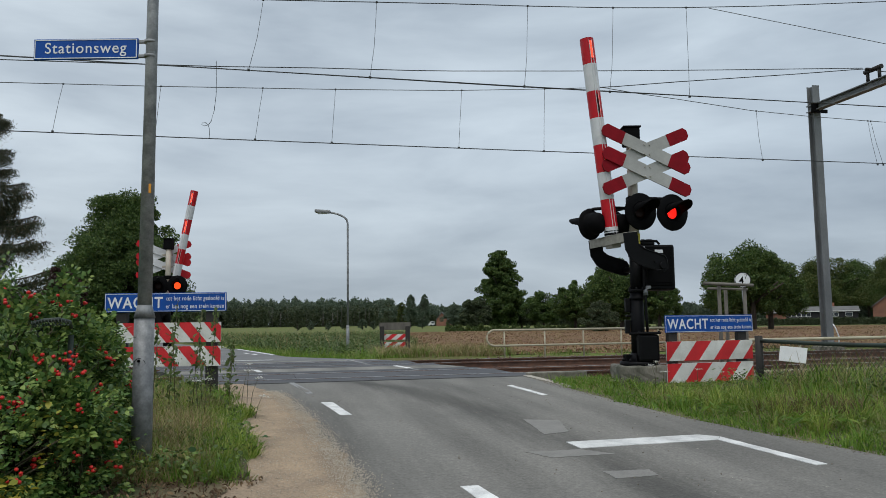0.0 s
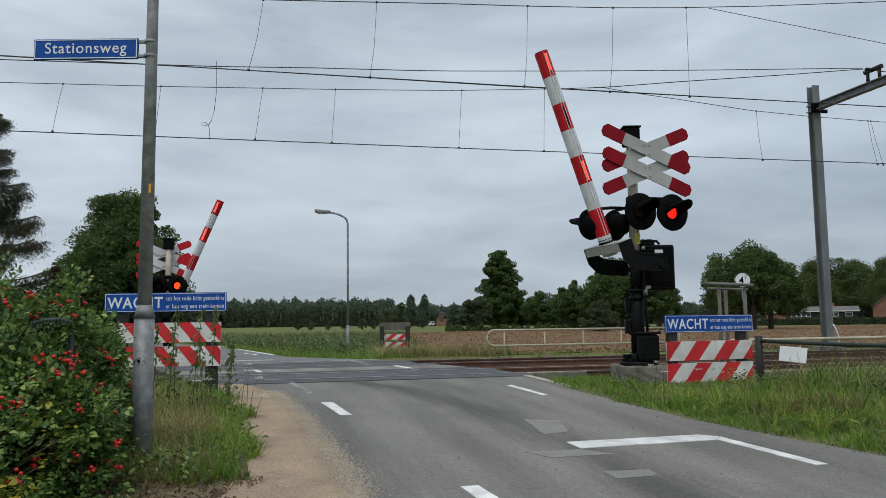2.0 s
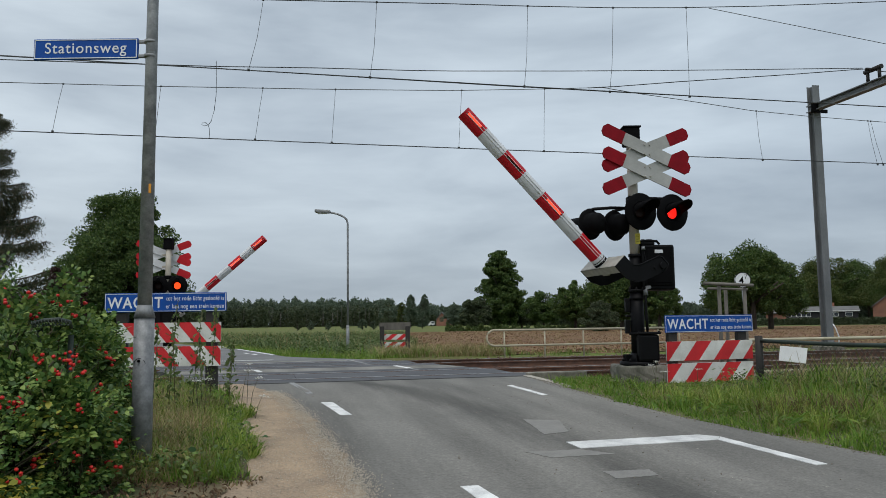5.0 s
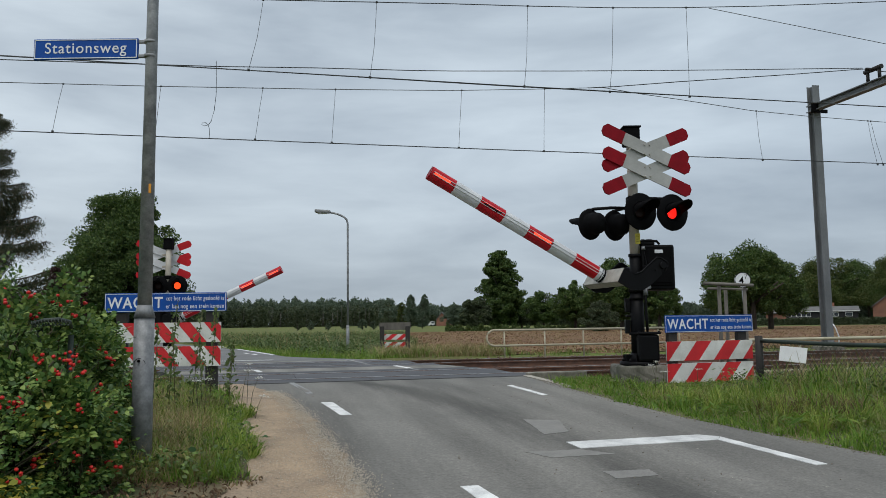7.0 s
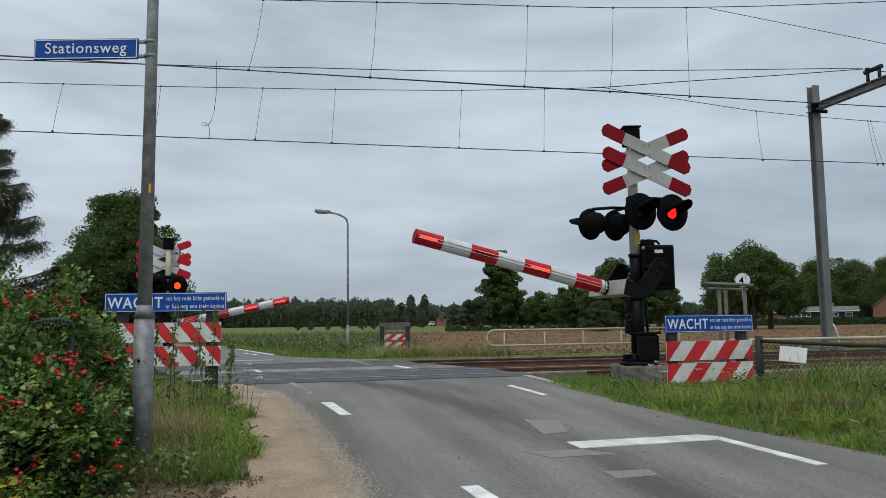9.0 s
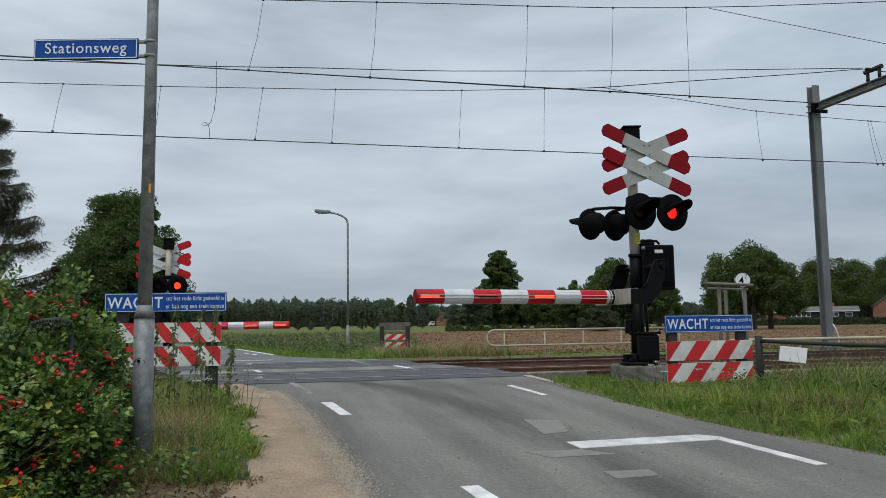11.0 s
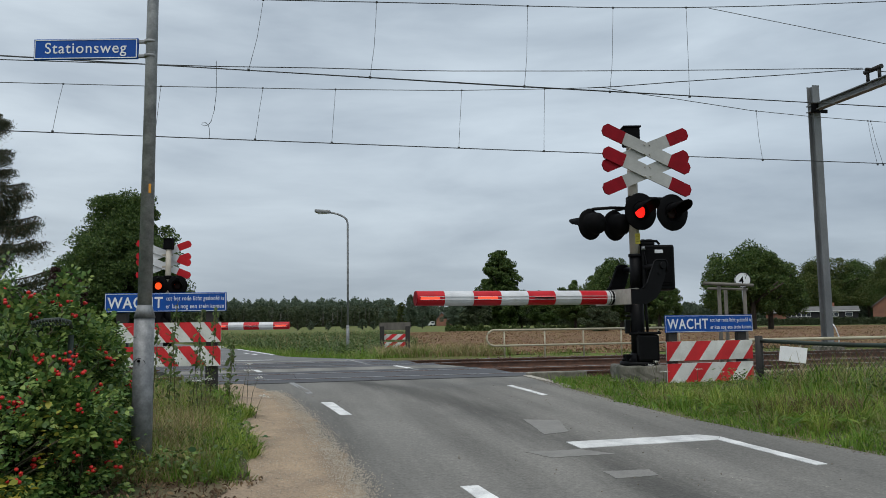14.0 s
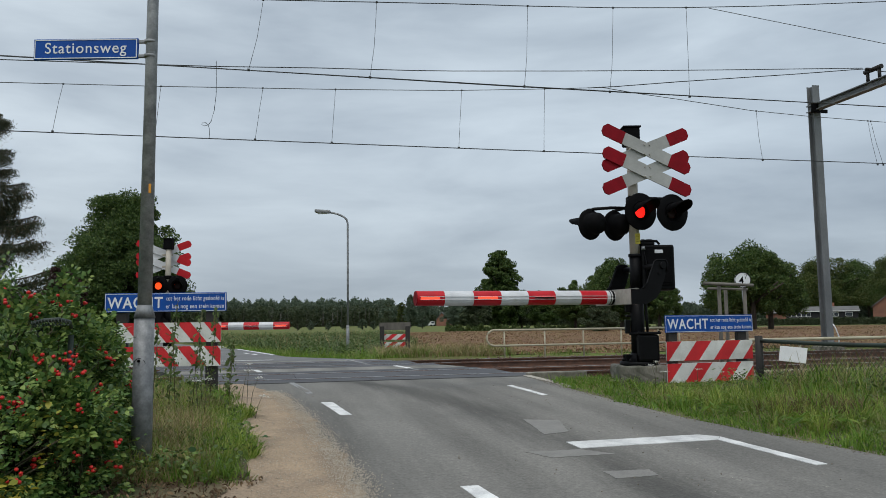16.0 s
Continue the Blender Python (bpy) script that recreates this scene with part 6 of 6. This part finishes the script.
arching("grass_tussock", clumpy(scatter(340, -1.5, -0.2, 6.0, 9.4, lambda x, y: (x < edge_of(y) - 0.22) & (x > -1.3)), 0.7, 2.2), 34, 0.31, STRAW, 0.004, "bowed dry grass round the lamp post")
arching("grass_tussock", scatter(70, -1.4, -0.35, 5.85, 6.4, lambda x, y: x < -0.3), 30, 0.22, STRAW, 0.005, "dry bent grass before the lamp post")
for cx, cy, n_, h_, sp_ in ((-0.56, 6.02, 70, 0.2, 0.1), (-0.95, 5.98, 110, 0.26, 0.12), (-1.15, 6.1, 120, 0.32, 0.13), (-0.3, 6.3, 40, 0.14, 0.1), (-0.12, 7.2, 40, 0.13, 0.1), (-0.75, 6.15, 50, 0.2, 0.1), (-0.2, 8.2, 40, 0.12, 0.1)):
    p = np.stack([rng.normal(cx, sp_, n_), rng.normal(cy, sp_ * 0.7, n_), rng.uniform(0.02, h_, n_) - 0.14], 1)
    tagged(new("bramble_shoot", leaves("bramble_shoot", p, 0.032, BRAMBLE, 1.5, spread=0.25, oval=True, flat=True)), "low leafy bramble shoots at the verge foot", "weeds", kind="stuff")
# right verge: coarse tangle, flattened brown grass and docks
arching("grass_tussock", clumpy(scatter(520, 4.6, 10.5, 4.6, 9.4, verge(0.5)), 0.6, 1.6), 40, 0.3, GRASS_PALE, 0.008, "light green bent grass tangled over the verge")
arching("grass_tussock", scatter(330, 4.4, 9.0, 4.6, 11.2, lambda x, y: (x > road_right(y) + 0.1 + ragged(y)) & (x < road_right(y) + 0.6)), 40, 0.12, GRASS_LUSH, 0.007, "short green grass creeping over the road edge")
p = np.stack([rng.normal(6.05, 0.26, 150), rng.normal(7.5, 0.2, 150), np.full(150, -0.1)], 1)
arching("grass_tussock", p, 16, 0.24, LITTER, 0.005, "flattened brown dead grass in the verge")
arching("grass_tussock", scatter(160, 6.7, 10.2, 5.6, 9.9, verge(1.5)), 14, 0.66, STRAW, 0.0045, "tall dry seeding stalks along the fence")
for cx, cy, n_ in ((5.15, 6.85, 26), (4.95, 7.75, 22), (5.6, 6.6, 20), (4.9, 8.4, 16), (5.5, 9.4, 18), (6.5, 6.3, 20)):
    az = rng.uniform(0, 6.28, n_)
    rr_ = rng.uniform(0.06, 0.2, n_)
    p = np.stack([cx + rr_ * np.cos(az), cy + rr_ * np.sin(az), float(rise(cy)) + rng.uniform(0.03, 0.14, n_)], 1)
    tagged(new("dock_plant", leaves("dock_plant", p, 0.027, GRASS_LUSH, 5.0, spread=0.25, oval=True, flat=True)), "broad-leaved dock rosette in the grass", "weeds", kind="stuff")
p = clumpy(scatter(7000, 4.6, 10, 4.8, 10.8, lambda x, y: x > road_right(y) + 0.4), 0.4, 2.1)
p[:, 2] += rng.uniform(0.02, 0.16, len(p))
tagged(new("weeds", leaves("weeds", p, 0.02, NETTLE, 1.9, oval=True, flat=True)), "small leafy herbs among the verge grass", "weeds", kind="stuff")
far_edge = lambda x, y: (x > road_right(y) + 1.2) & (x < 7.6)
arching("grass_tussock", scatter(150, 3.6, 7.6, 22.3, 26.5, far_edge), 34, 0.38, GRASS, 0.016, "green tufts between the far track and the field")
arching("grass_tussock", scatter(110, 3.6, 7.6, 22.3, 26.5, far_edge), 30, 0.42, STRAW, 0.011, "brown dry tufts round the far warning board")
arching("grass_tussock", scatter(90, 0.6, 4.2, 23.0, 31.0, lambda x, y: x > road_right(y) + 0.8), 30, 0.42, GRASS_LUSH, 0.016, "green tufts along the far road")
for k in range(34):
    cx, cy = rng.uniform(6.3, 9.6), rng.uniform(5.6, 9.7)
    if cx < road_right(cy) + 1.3:
        continue
    n_, h_, w_ = 130, rng.uniform(0.2, 0.48), rng.uniform(0.1, 0.24)
    p = np.stack([rng.normal(cx, w_, n_), rng.normal(cy, w_, n_), float(rise(cy)) + rng.uniform(0.0, h_, n_)], 1)
    tagged(new("weed_clump", leaves("weed_clump", p, 0.024, (DITCH_LEAF, NETTLE, BRAMBLE)[k % 3], 2.1, oval=True, flat=True)), "leafy dark weed clump among the rank grass", "weeds", kind="stuff")
# bushy herbs in the ditch beyond the tracks
pts = []
for k in range(210):
    y = 25.0 + 34 * rng.uniform(0, 1) ** 1.2
    x = float(road_right(y)) + 1.0 + rng.uniform(0, 1) * max(0.6, 5.0 + (y - 25.5) * 0.165 - float(road_right(y)) - 1.4)
    h, w = rng.uniform(0.2, 0.55) * (0.8 + y / 90), rng.uniform(0.3, 0.8)
    q = rng.normal(0, 1, (130, 3))
    q /= np.linalg.norm(q, axis=1)[:, None]
    pts.append(np.array([x, y, float(land(x, y)) + h * 0.35]) + q * [w, w, h] * rng.uniform(0.4, 1, (130, 1)))
tagged(new("ditch_herbs", leaves("ditch_herbs", np.concatenate(pts), 0.05, DITCH_LEAF, 1.8, flat=True)), "bushy dark green herbs filling the far ditch", "weeds", kind="stuff")


def yarrow(at, height, seed, lean):
    """A stalk with a flat white flower head."""
    r = np.random.default_rng(seed)
    t = thing("yarrow", pose(*at), "wild yarrow stalk with a flat white flower head", "flower", "wild flowers in the verges")
    top = (lean, 0.02, height)
    part("stalk", tube(B(), [(0, 0, 0), (lean * 0.4, 0, height * 0.6), top], 0.003, 5), STEM, t)
    q = np.array(top) + np.stack([r.normal(0, 0.028, 46), r.normal(0, 0.028, 46), r.normal(0, 0.006, 46)], 1)
    tagged(part("flower_head", leaves("flower_head", q, 0.012, PETAL, 1.1, oval=True, flat=True), None, t), "flat white flower head", kind="stuff")


for k, (x, y, h, ln) in enumerate(((5.5, 10.2, 0.42, 0.05), (5.58, 10.3, 0.36, -0.06), (5.52, 10.0, 0.3, 0.02), (6.1, 10.1, 0.3, 0.04), (6.6, 10.2, 0.26, -0.03), (-0.22, 9.6, 0.5, 0.08), (-0.12, 9.5, 0.42, 0.1), (-0.05, 8.9, 0.28, 0.08), (-0.15, 9.8, 0.56, 0.02), (-0.55, 8.3, 0.5, 0.03), (-0.62, 8.6, 0.46, -0.04))):
    yarrow((x, y, float(land(x, y))), h, 300 + k, ln)
p = np.stack([rng.normal(5.3, 0.16, 16), rng.normal(6.78, 0.1, 16), rng.uniform(0.0, 0.1, 16) - 0.1], 1)
tagged(new("dock_plant", leaves("dock_plant", p, 0.03, GRASS_LUSH, 4.4, spread=0.15, oval=True)), "broad-leaved dock flattened in the grass", "weeds", kind="stuff")

# broad weeds low along the road edge
p = clumpy(scatter(9000, -2.8, 0.2, 5.5, 9.5, left), 0.4, 3.0)
p[:, 2] += rng.uniform(0.01, 0.2, len(p))
tagged(new("weeds", leaves("weeds", p, 0.026, NETTLE, 1.5, oval=True)), "broad-leaved weeds at the foot of the hedge", "weeds", kind="stuff")

# gravel loosely spread on the shoulder
n = 15000
gy_ = 4.0 + 7.5 * rng.uniform(0, 1, n) ** 1.5
gx_ = road_left(gy_) + np.where(rng.uniform(0, 1, n) < 0.82, rng.normal(0.05, 0.08, n), rng.uniform(-0.7, 0.05, n))
gs = rng.uniform(0.002, 0.0062, n)[:, None, None]
v = octa[None] * gs * rng.uniform(0.6, 1.3, (n, 6, 1)) + np.stack([gx_, gy_, rise(gy_) + 0.012], 1)[:, None]
f = (np.arange(n)[:, None, None] * 6 + oface[None]).reshape(-1, 3)
tagged(new("gravel", raw("gravel", v.reshape(-1, 3), f, STONE)), "loose pale gravel on the shoulder", "gravel", kind="stuff")
n = 1500
gy_ = rng.uniform(4.2, 12, n)
gx_ = np.where(rng.uniform(0, 1, n) < 0.9, road_right(gy_) + rng.normal(0.02, 0.07, n), rng.uniform(0.6, 4.4, n))
gs = rng.uniform(0.003, 0.009, n)[:, None, None]
v = octa[None] * gs * rng.uniform(0.6, 1.3, (n, 6, 1)) + np.stack([gx_, gy_, rise(gy_) + 0.004], 1)[:, None]
f = (np.arange(n)[:, None, None] * 6 + oface[None]).reshape(-1, 3)
tagged(new("gravel", raw("gravel", v.reshape(-1, 3), f, GRIT)), "scattered grit on the asphalt and its edge", "gravel", kind="stuff")


# pale flecks trodden into the asphalt
n = 70
fy = rng.uniform(4.4, 11.5, n)
fx = np.where(rng.uniform(0, 1, n) < 0.7, rng.uniform(2.9, 4.3, n), rng.uniform(0.7, 4.2, n))
ang, ln_ = rng.uniform(0, 6.28, n), rng.uniform(0.003, 0.014, n)
quad = np.array([(-1, -0.5), (0.2, -0.6), (1, 0.1), (0.3, 0.6), (-0.8, 0.4)])
qx = quad[None, :, 0] * ln_[:, None] * np.cos(ang)[:, None] - quad[None, :, 1] * ln_[:, None] * np.sin(ang)[:, None]
qy = quad[None, :, 0] * ln_[:, None] * np.sin(ang)[:, None] + quad[None, :, 1] * ln_[:, None] * np.cos(ang)[:, None]
v = np.stack([fx[:, None] + qx, fy[:, None] + qy, rise(fy[:, None] + qy) + 0.0045], 2).reshape(-1, 3)
tagged(new("paint_flecks", raw("paint_flecks", v, np.arange(n)[:, None] * 5 + np.arange(5)[None], EDGING)), "pale flecks of old paint and dirt on the asphalt", "flecks", kind="stuff")


# ---- rose hedge with hips ----
def rose_bush(at, radius, height, seed, label, hips=26, dens=1.0):
    r = np.random.default_rng(seed)
    t = thing("rose_bush", pose(*at), label, "bush", "rose hedge")
    bm, pts, tips = B(), [], []
    for k in range(int(34 * dens)):
        a, reach = r.uniform(0, 6.28), radius * r.uniform(0.25, 1.0)
        top = height * r.uniform(0.45, 1.0) * (1 - 0.35 * (reach / radius) ** 2)
        b = [(0.15 * math.cos(a), 0.15 * math.sin(a), 0), (reach * 0.5 * math.cos(a), reach * 0.5 * math.sin(a), top * 0.75), (reach * math.cos(a), reach * math.sin(a), top)]
        tube(bm, b, 0.006, 5)
        tips.append(b[2])
        e = np.array(b)
        m = int(170 * dens)
        u = r.uniform(0.45, 2.0, m)
        i = np.minimum(u.astype(int), 1)
        q = e[i] + (e[i + 1] - e[i]) * (u - i)[:, None]
        pts.append(q + r.normal(0, 0.07, (m, 3)))
    part("stem", bm, STEM, t, "thin brown stem tangle")
    # leaf shell and depth, in clumps with gaps
    m = int(1900 * dens)
    d = r.normal(0, 1, (m, 3))
    d[:, 2] = np.abs(d[:, 2])
    d /= np.linalg.norm(d, axis=1)[:, None]
    lumpy = 1 + 0.13 * np.sin(5 * d[:, :1] + seed) * np.cos(6 * d[:, 2:]) + 0.09 * np.sin(13 * d[:, 1:2] + 2 * seed) * np.sin(11 * d[:, :1] + 9 * d[:, 2:])
    pts = np.concatenate([q[::6] for q in pts] + [d * [radius, radius, height * 0.92] * (r.uniform(0.5, 1.0, (m, 1)) ** 0.4) * lumpy])
    gap = np.sin(8.5 * pts[:, 0] + seed) * np.sin(7.5 * pts[:, 1] + 1.3) + np.sin(10 * pts[:, 2] + 5 * pts[:, 0] + 2 * seed) + 0.5 * np.sin(19 * pts[:, 0] - 17 * pts[:, 2])
    pts = pts[gap + r.normal(0, 0.25, len(pts)) > -0.35]
    m = len(pts)
    way = pts * [1, 1, 0.3] + r.normal(0, 0.35, (m, 3))
    way /= np.linalg.norm(way, axis=1)[:, None]
    top = r.normal(0, 0.4, (m, 3)) + [0, 0, 1]
    side = np.cross(top, way)
    side /= np.linalg.norm(side, axis=1)[:, None]
    top = np.cross(way, side)
    L = 0.062 * r.uniform(0.7, 1.3, (m, 1))
    heads = []
    for along, out in ((1.0, 0.0), (0.62, 0.55), (0.62, -0.55), (0.15, 0.5), (0.15, -0.5)):
        axis_ = way * (1.0 if not out else 0.55) + side * np.sign(out)
        axis_ /= np.linalg.norm(axis_, axis=1)[:, None]
        heads.append((pts + way * L * along + side * L * out - top * L * 0.15 * abs(out), axis_))
    c_, a_ = np.concatenate([h[0] for h in heads]), np.concatenate([h[1] for h in heads])
    n_ = np.tile(top, (5, 1)) + r.normal(0, 0.2, (m * 5, 3))
    b_ = np.cross(n_, a_)
    b_ /= np.linalg.norm(b_, axis=1)[:, None]
    n_ = np.cross(a_, b_)
    z_ = 0.0245 * r.uniform(0.7, 1.3, (m * 5, 1))
    fan = [c_ - a_ * z_ * 0.85] + [c_ + a_ * z_ * f + sd * b_ * z_ * g + n_ * z_ * 0.1 for f, g in ((-0.25, 0.52), (0.3, 0.46)) for sd in (1, -1)] + [c_ + a_ * z_ * 0.9 - n_ * z_ * 0.15]
    vv = np.stack(fan, 1).reshape(-1, 3)
    kk = np.arange(m * 5)[:, None] * 6
    part("foliage", raw("foliage", vv, np.concatenate([kk + q for q in ([0, 1, 2], [1, 3, 2], [2, 3, 4], [3, 5, 4])], 1).reshape(-1, 3), BRAMBLE), None, t, "feathered green rose leaves")
    hm = B()
    bmesh.ops.create_icosphere(hm, subdivisions=2, radius=0.0118)
    for v_ in hm.verts:
        v_.co.z *= 0.92
    for f_ in hm.faces:
        f_.smooth = True
    hm_mesh = mesh_of("rose_hip", hm, HIP)
    for k in range(hips):
        a, el = r.uniform(math.pi, 2 * math.pi) + 0.2, r.uniform(0.15, 1.45)
        c = Vector((math.cos(a) * math.cos(el) * radius, math.sin(a) * math.cos(el) * radius, math.sin(el) * height * 0.9)) * r.uniform(0.95, 1.08)
        for j in range(r.integers(3, 7)):
            q = c + Vector(r.normal(0, 0.019, 3))
            s = r.uniform(0.8, 1.35)
            part("rose_hip", hm_mesh, None, t, "", Matrix.Translation(q) @ Matrix.Diagonal((s, s, s, 1)))
    return t


for k, (x, y, rad, h, hips) in enumerate(((-1.75, 5.75, 0.62, 1.53, 22), (-1.45, 6.15, 0.52, 1.58, 20), (-2.1, 6.6, 0.75, 1.66, 14), (-1.62, 5.1, 0.46, 0.95, 16), (-1.3, 5.62, 0.42, 1.06, 18), (-2.5, 7.5, 0.8, 1.3, 6), (-1.75, 7.2, 0.6, 1.2, 6), (-1.9, 8.4, 0.6, 1.05, 3), (-1.28, 6.75, 0.36, 1.15, 8))):
    rose_bush((x, y, float(land(x, y)) - 0.03), rad, h, 100 + k, "dense rose bush with clusters of red hips", hips)
p = np.stack([rng.normal(-1.36, 0.09, 200), rng.normal(4.75, 0.08, 200), rng.uniform(-0.12, 0.14, 200)], 1)
tagged(new("yellow_shrub", leaves("yellow_shrub", p, 0.027, YELLOW_LEAF, 1.5, oval=True, flat=True)), "low shrub with yellowing leaves before the roses", "shrub")
p = np.stack([rng.normal(-1.22, 0.1, 60), rng.normal(5.15, 0.1, 60), rng.uniform(0.15, 0.5, 60)], 1)
tagged(new("yellow_shrub", leaves("yellow_shrub", p, 0.027, YELLOW_LEAF, 1.5, oval=True, flat=True)), "few yellowing rose shoots", "shrub")


def nettle(at, height, seed, lean):
    r = np.random.default_rng(seed)
    t = thing("nettle", pose(*at), "tall nettle stalk gone to seed", "weed", "tall weeds by the warning board")
    top = np.array([lean, 0.02, height])
    part("stalk", tube(B(), [(0, 0, 0), tuple(top * [0.4, 0.4, 0.5]), tuple(top)], 0.004, 6), STEM, t)
    f = r.uniform(0.2, 1, 90)
    q = top * f[:, None] * np.stack([f, f, np.ones(90)], 1) + r.normal(0, 0.05, (90, 3)) * (1.25 - f)[:, None]
    part("foliage", leaves("foliage", q, 0.026, NETTLE, 2.0, 0.5, oval=True), None, t)


for k, (x, y, h, ln) in enumerate(((-0.95, 8.8, 1.25, 0.08), (-0.72, 8.9, 1.2, 0.1), (-0.85, 8.6, 1.0, -0.05), (-0.55, 9.1, 1.22, 0.07), (-0.6, 8.8, 0.9, -0.04), (-1.1, 8.7, 1.0, 0.05), (-0.35, 9.3, 0.8, 0.05), (-0.4, 10.6, 0.85, 0.05))):
    nettle((x, y, float(land(x, y))), h, 200 + k, ln)


# ---- what moves: the booms fall, the lamps blink in turn ----
def motions():
    fall = [(0, 83.92), (0.8, 83.92), (1.0, 82.51), (1.5, 75.33), (2, 70.98), (2.5, 66.3), (3, 62.06), (3.5, 57.49), (4, 53.7), (4.5, 49.35), (5, 45.38), (5.5, 41.4), (6, 36.9), (6.5, 32.7), (7, 28.7), (7.5, 25.3), (8, 21.45), (8.5, 17.81), (9, 13.83), (9.5, 10.26), (10, 6.7), (10.5, 3.22), (10.8, 1.35), (11.1, 0.1), (11.3, -0.08), (16.0, -0.08)]
    far_fall = [(0, 79.0), (0.8, 79.0), (1.0, 77.7), (1.5, 71.2), (2, 66.6), (2.5, 62.1), (3, 57.4), (3.5, 52.7), (4, 48.6), (4.5, 44.6), (5, 40.6), (5.5, 36.6), (6, 32.6), (6.5, 28.7), (7, 24.8), (7.5, 21.1), (8, 17.7), (8.5, 14.5), (9, 11.0), (9.5, 7.8), (10, 4.8), (10.5, 2.2), (10.8, 0.9), (11.1, 0.1), (11.3, 0.0), (16.0, 0.0)]
    for station, rows in ((near, fall), (far, far_fall)):
        x, z, swing = station[5]
        walk(station[1], [(t, pose(x, 0, z, 0, a, swing)) for t, a in rows])
    # spans in which the first lamp of each pair is lit; the second is lit in between
    period, first, lit = 0.6555, 0.17, 0.25
    spans = [(first + k * period, first + k * period + lit) for k in range(25)]

    def blink(ob, at, spin, on_in_spans):
        # 0 shows the lit face, -88 the dark one; each change takes one thirtieth of a second
        angle = -88.0 if on_in_spans else 0.0
        rows = [(0.0, angle)]
        for change in [e for s in spans for e in s]:
            if 0.1 < change < 15.95:
                g = round(change * FPS)
                rows.append(((g - 1) / FPS, angle))
                angle = -88.0 - angle
                rows.append((g / FPS, angle))
        rows.append((16.0, angle))
        walk(ob, [(t, at @ (pose(0, 0, 0, 0, 0, v) if spin == "z" else pose(0, 0, 0, v, 0, 0))) for t, v in rows])

    for k, lens in enumerate(near[2]):
        if k < 2:
            blink(lens, LENS_AT, "z", k == 0)
        else:
            blink(lens, LENS_AT, "z", k == 2)
    for k, lens in enumerate(far[2]):
        blink(lens, LENS_AT, "z", k == 1)
    for station, inner in ((near, False), (far, True)):
        for k, on in ((1, not inner), (2, inner)):
            blink(*station[3][k], "x", on)


motions()
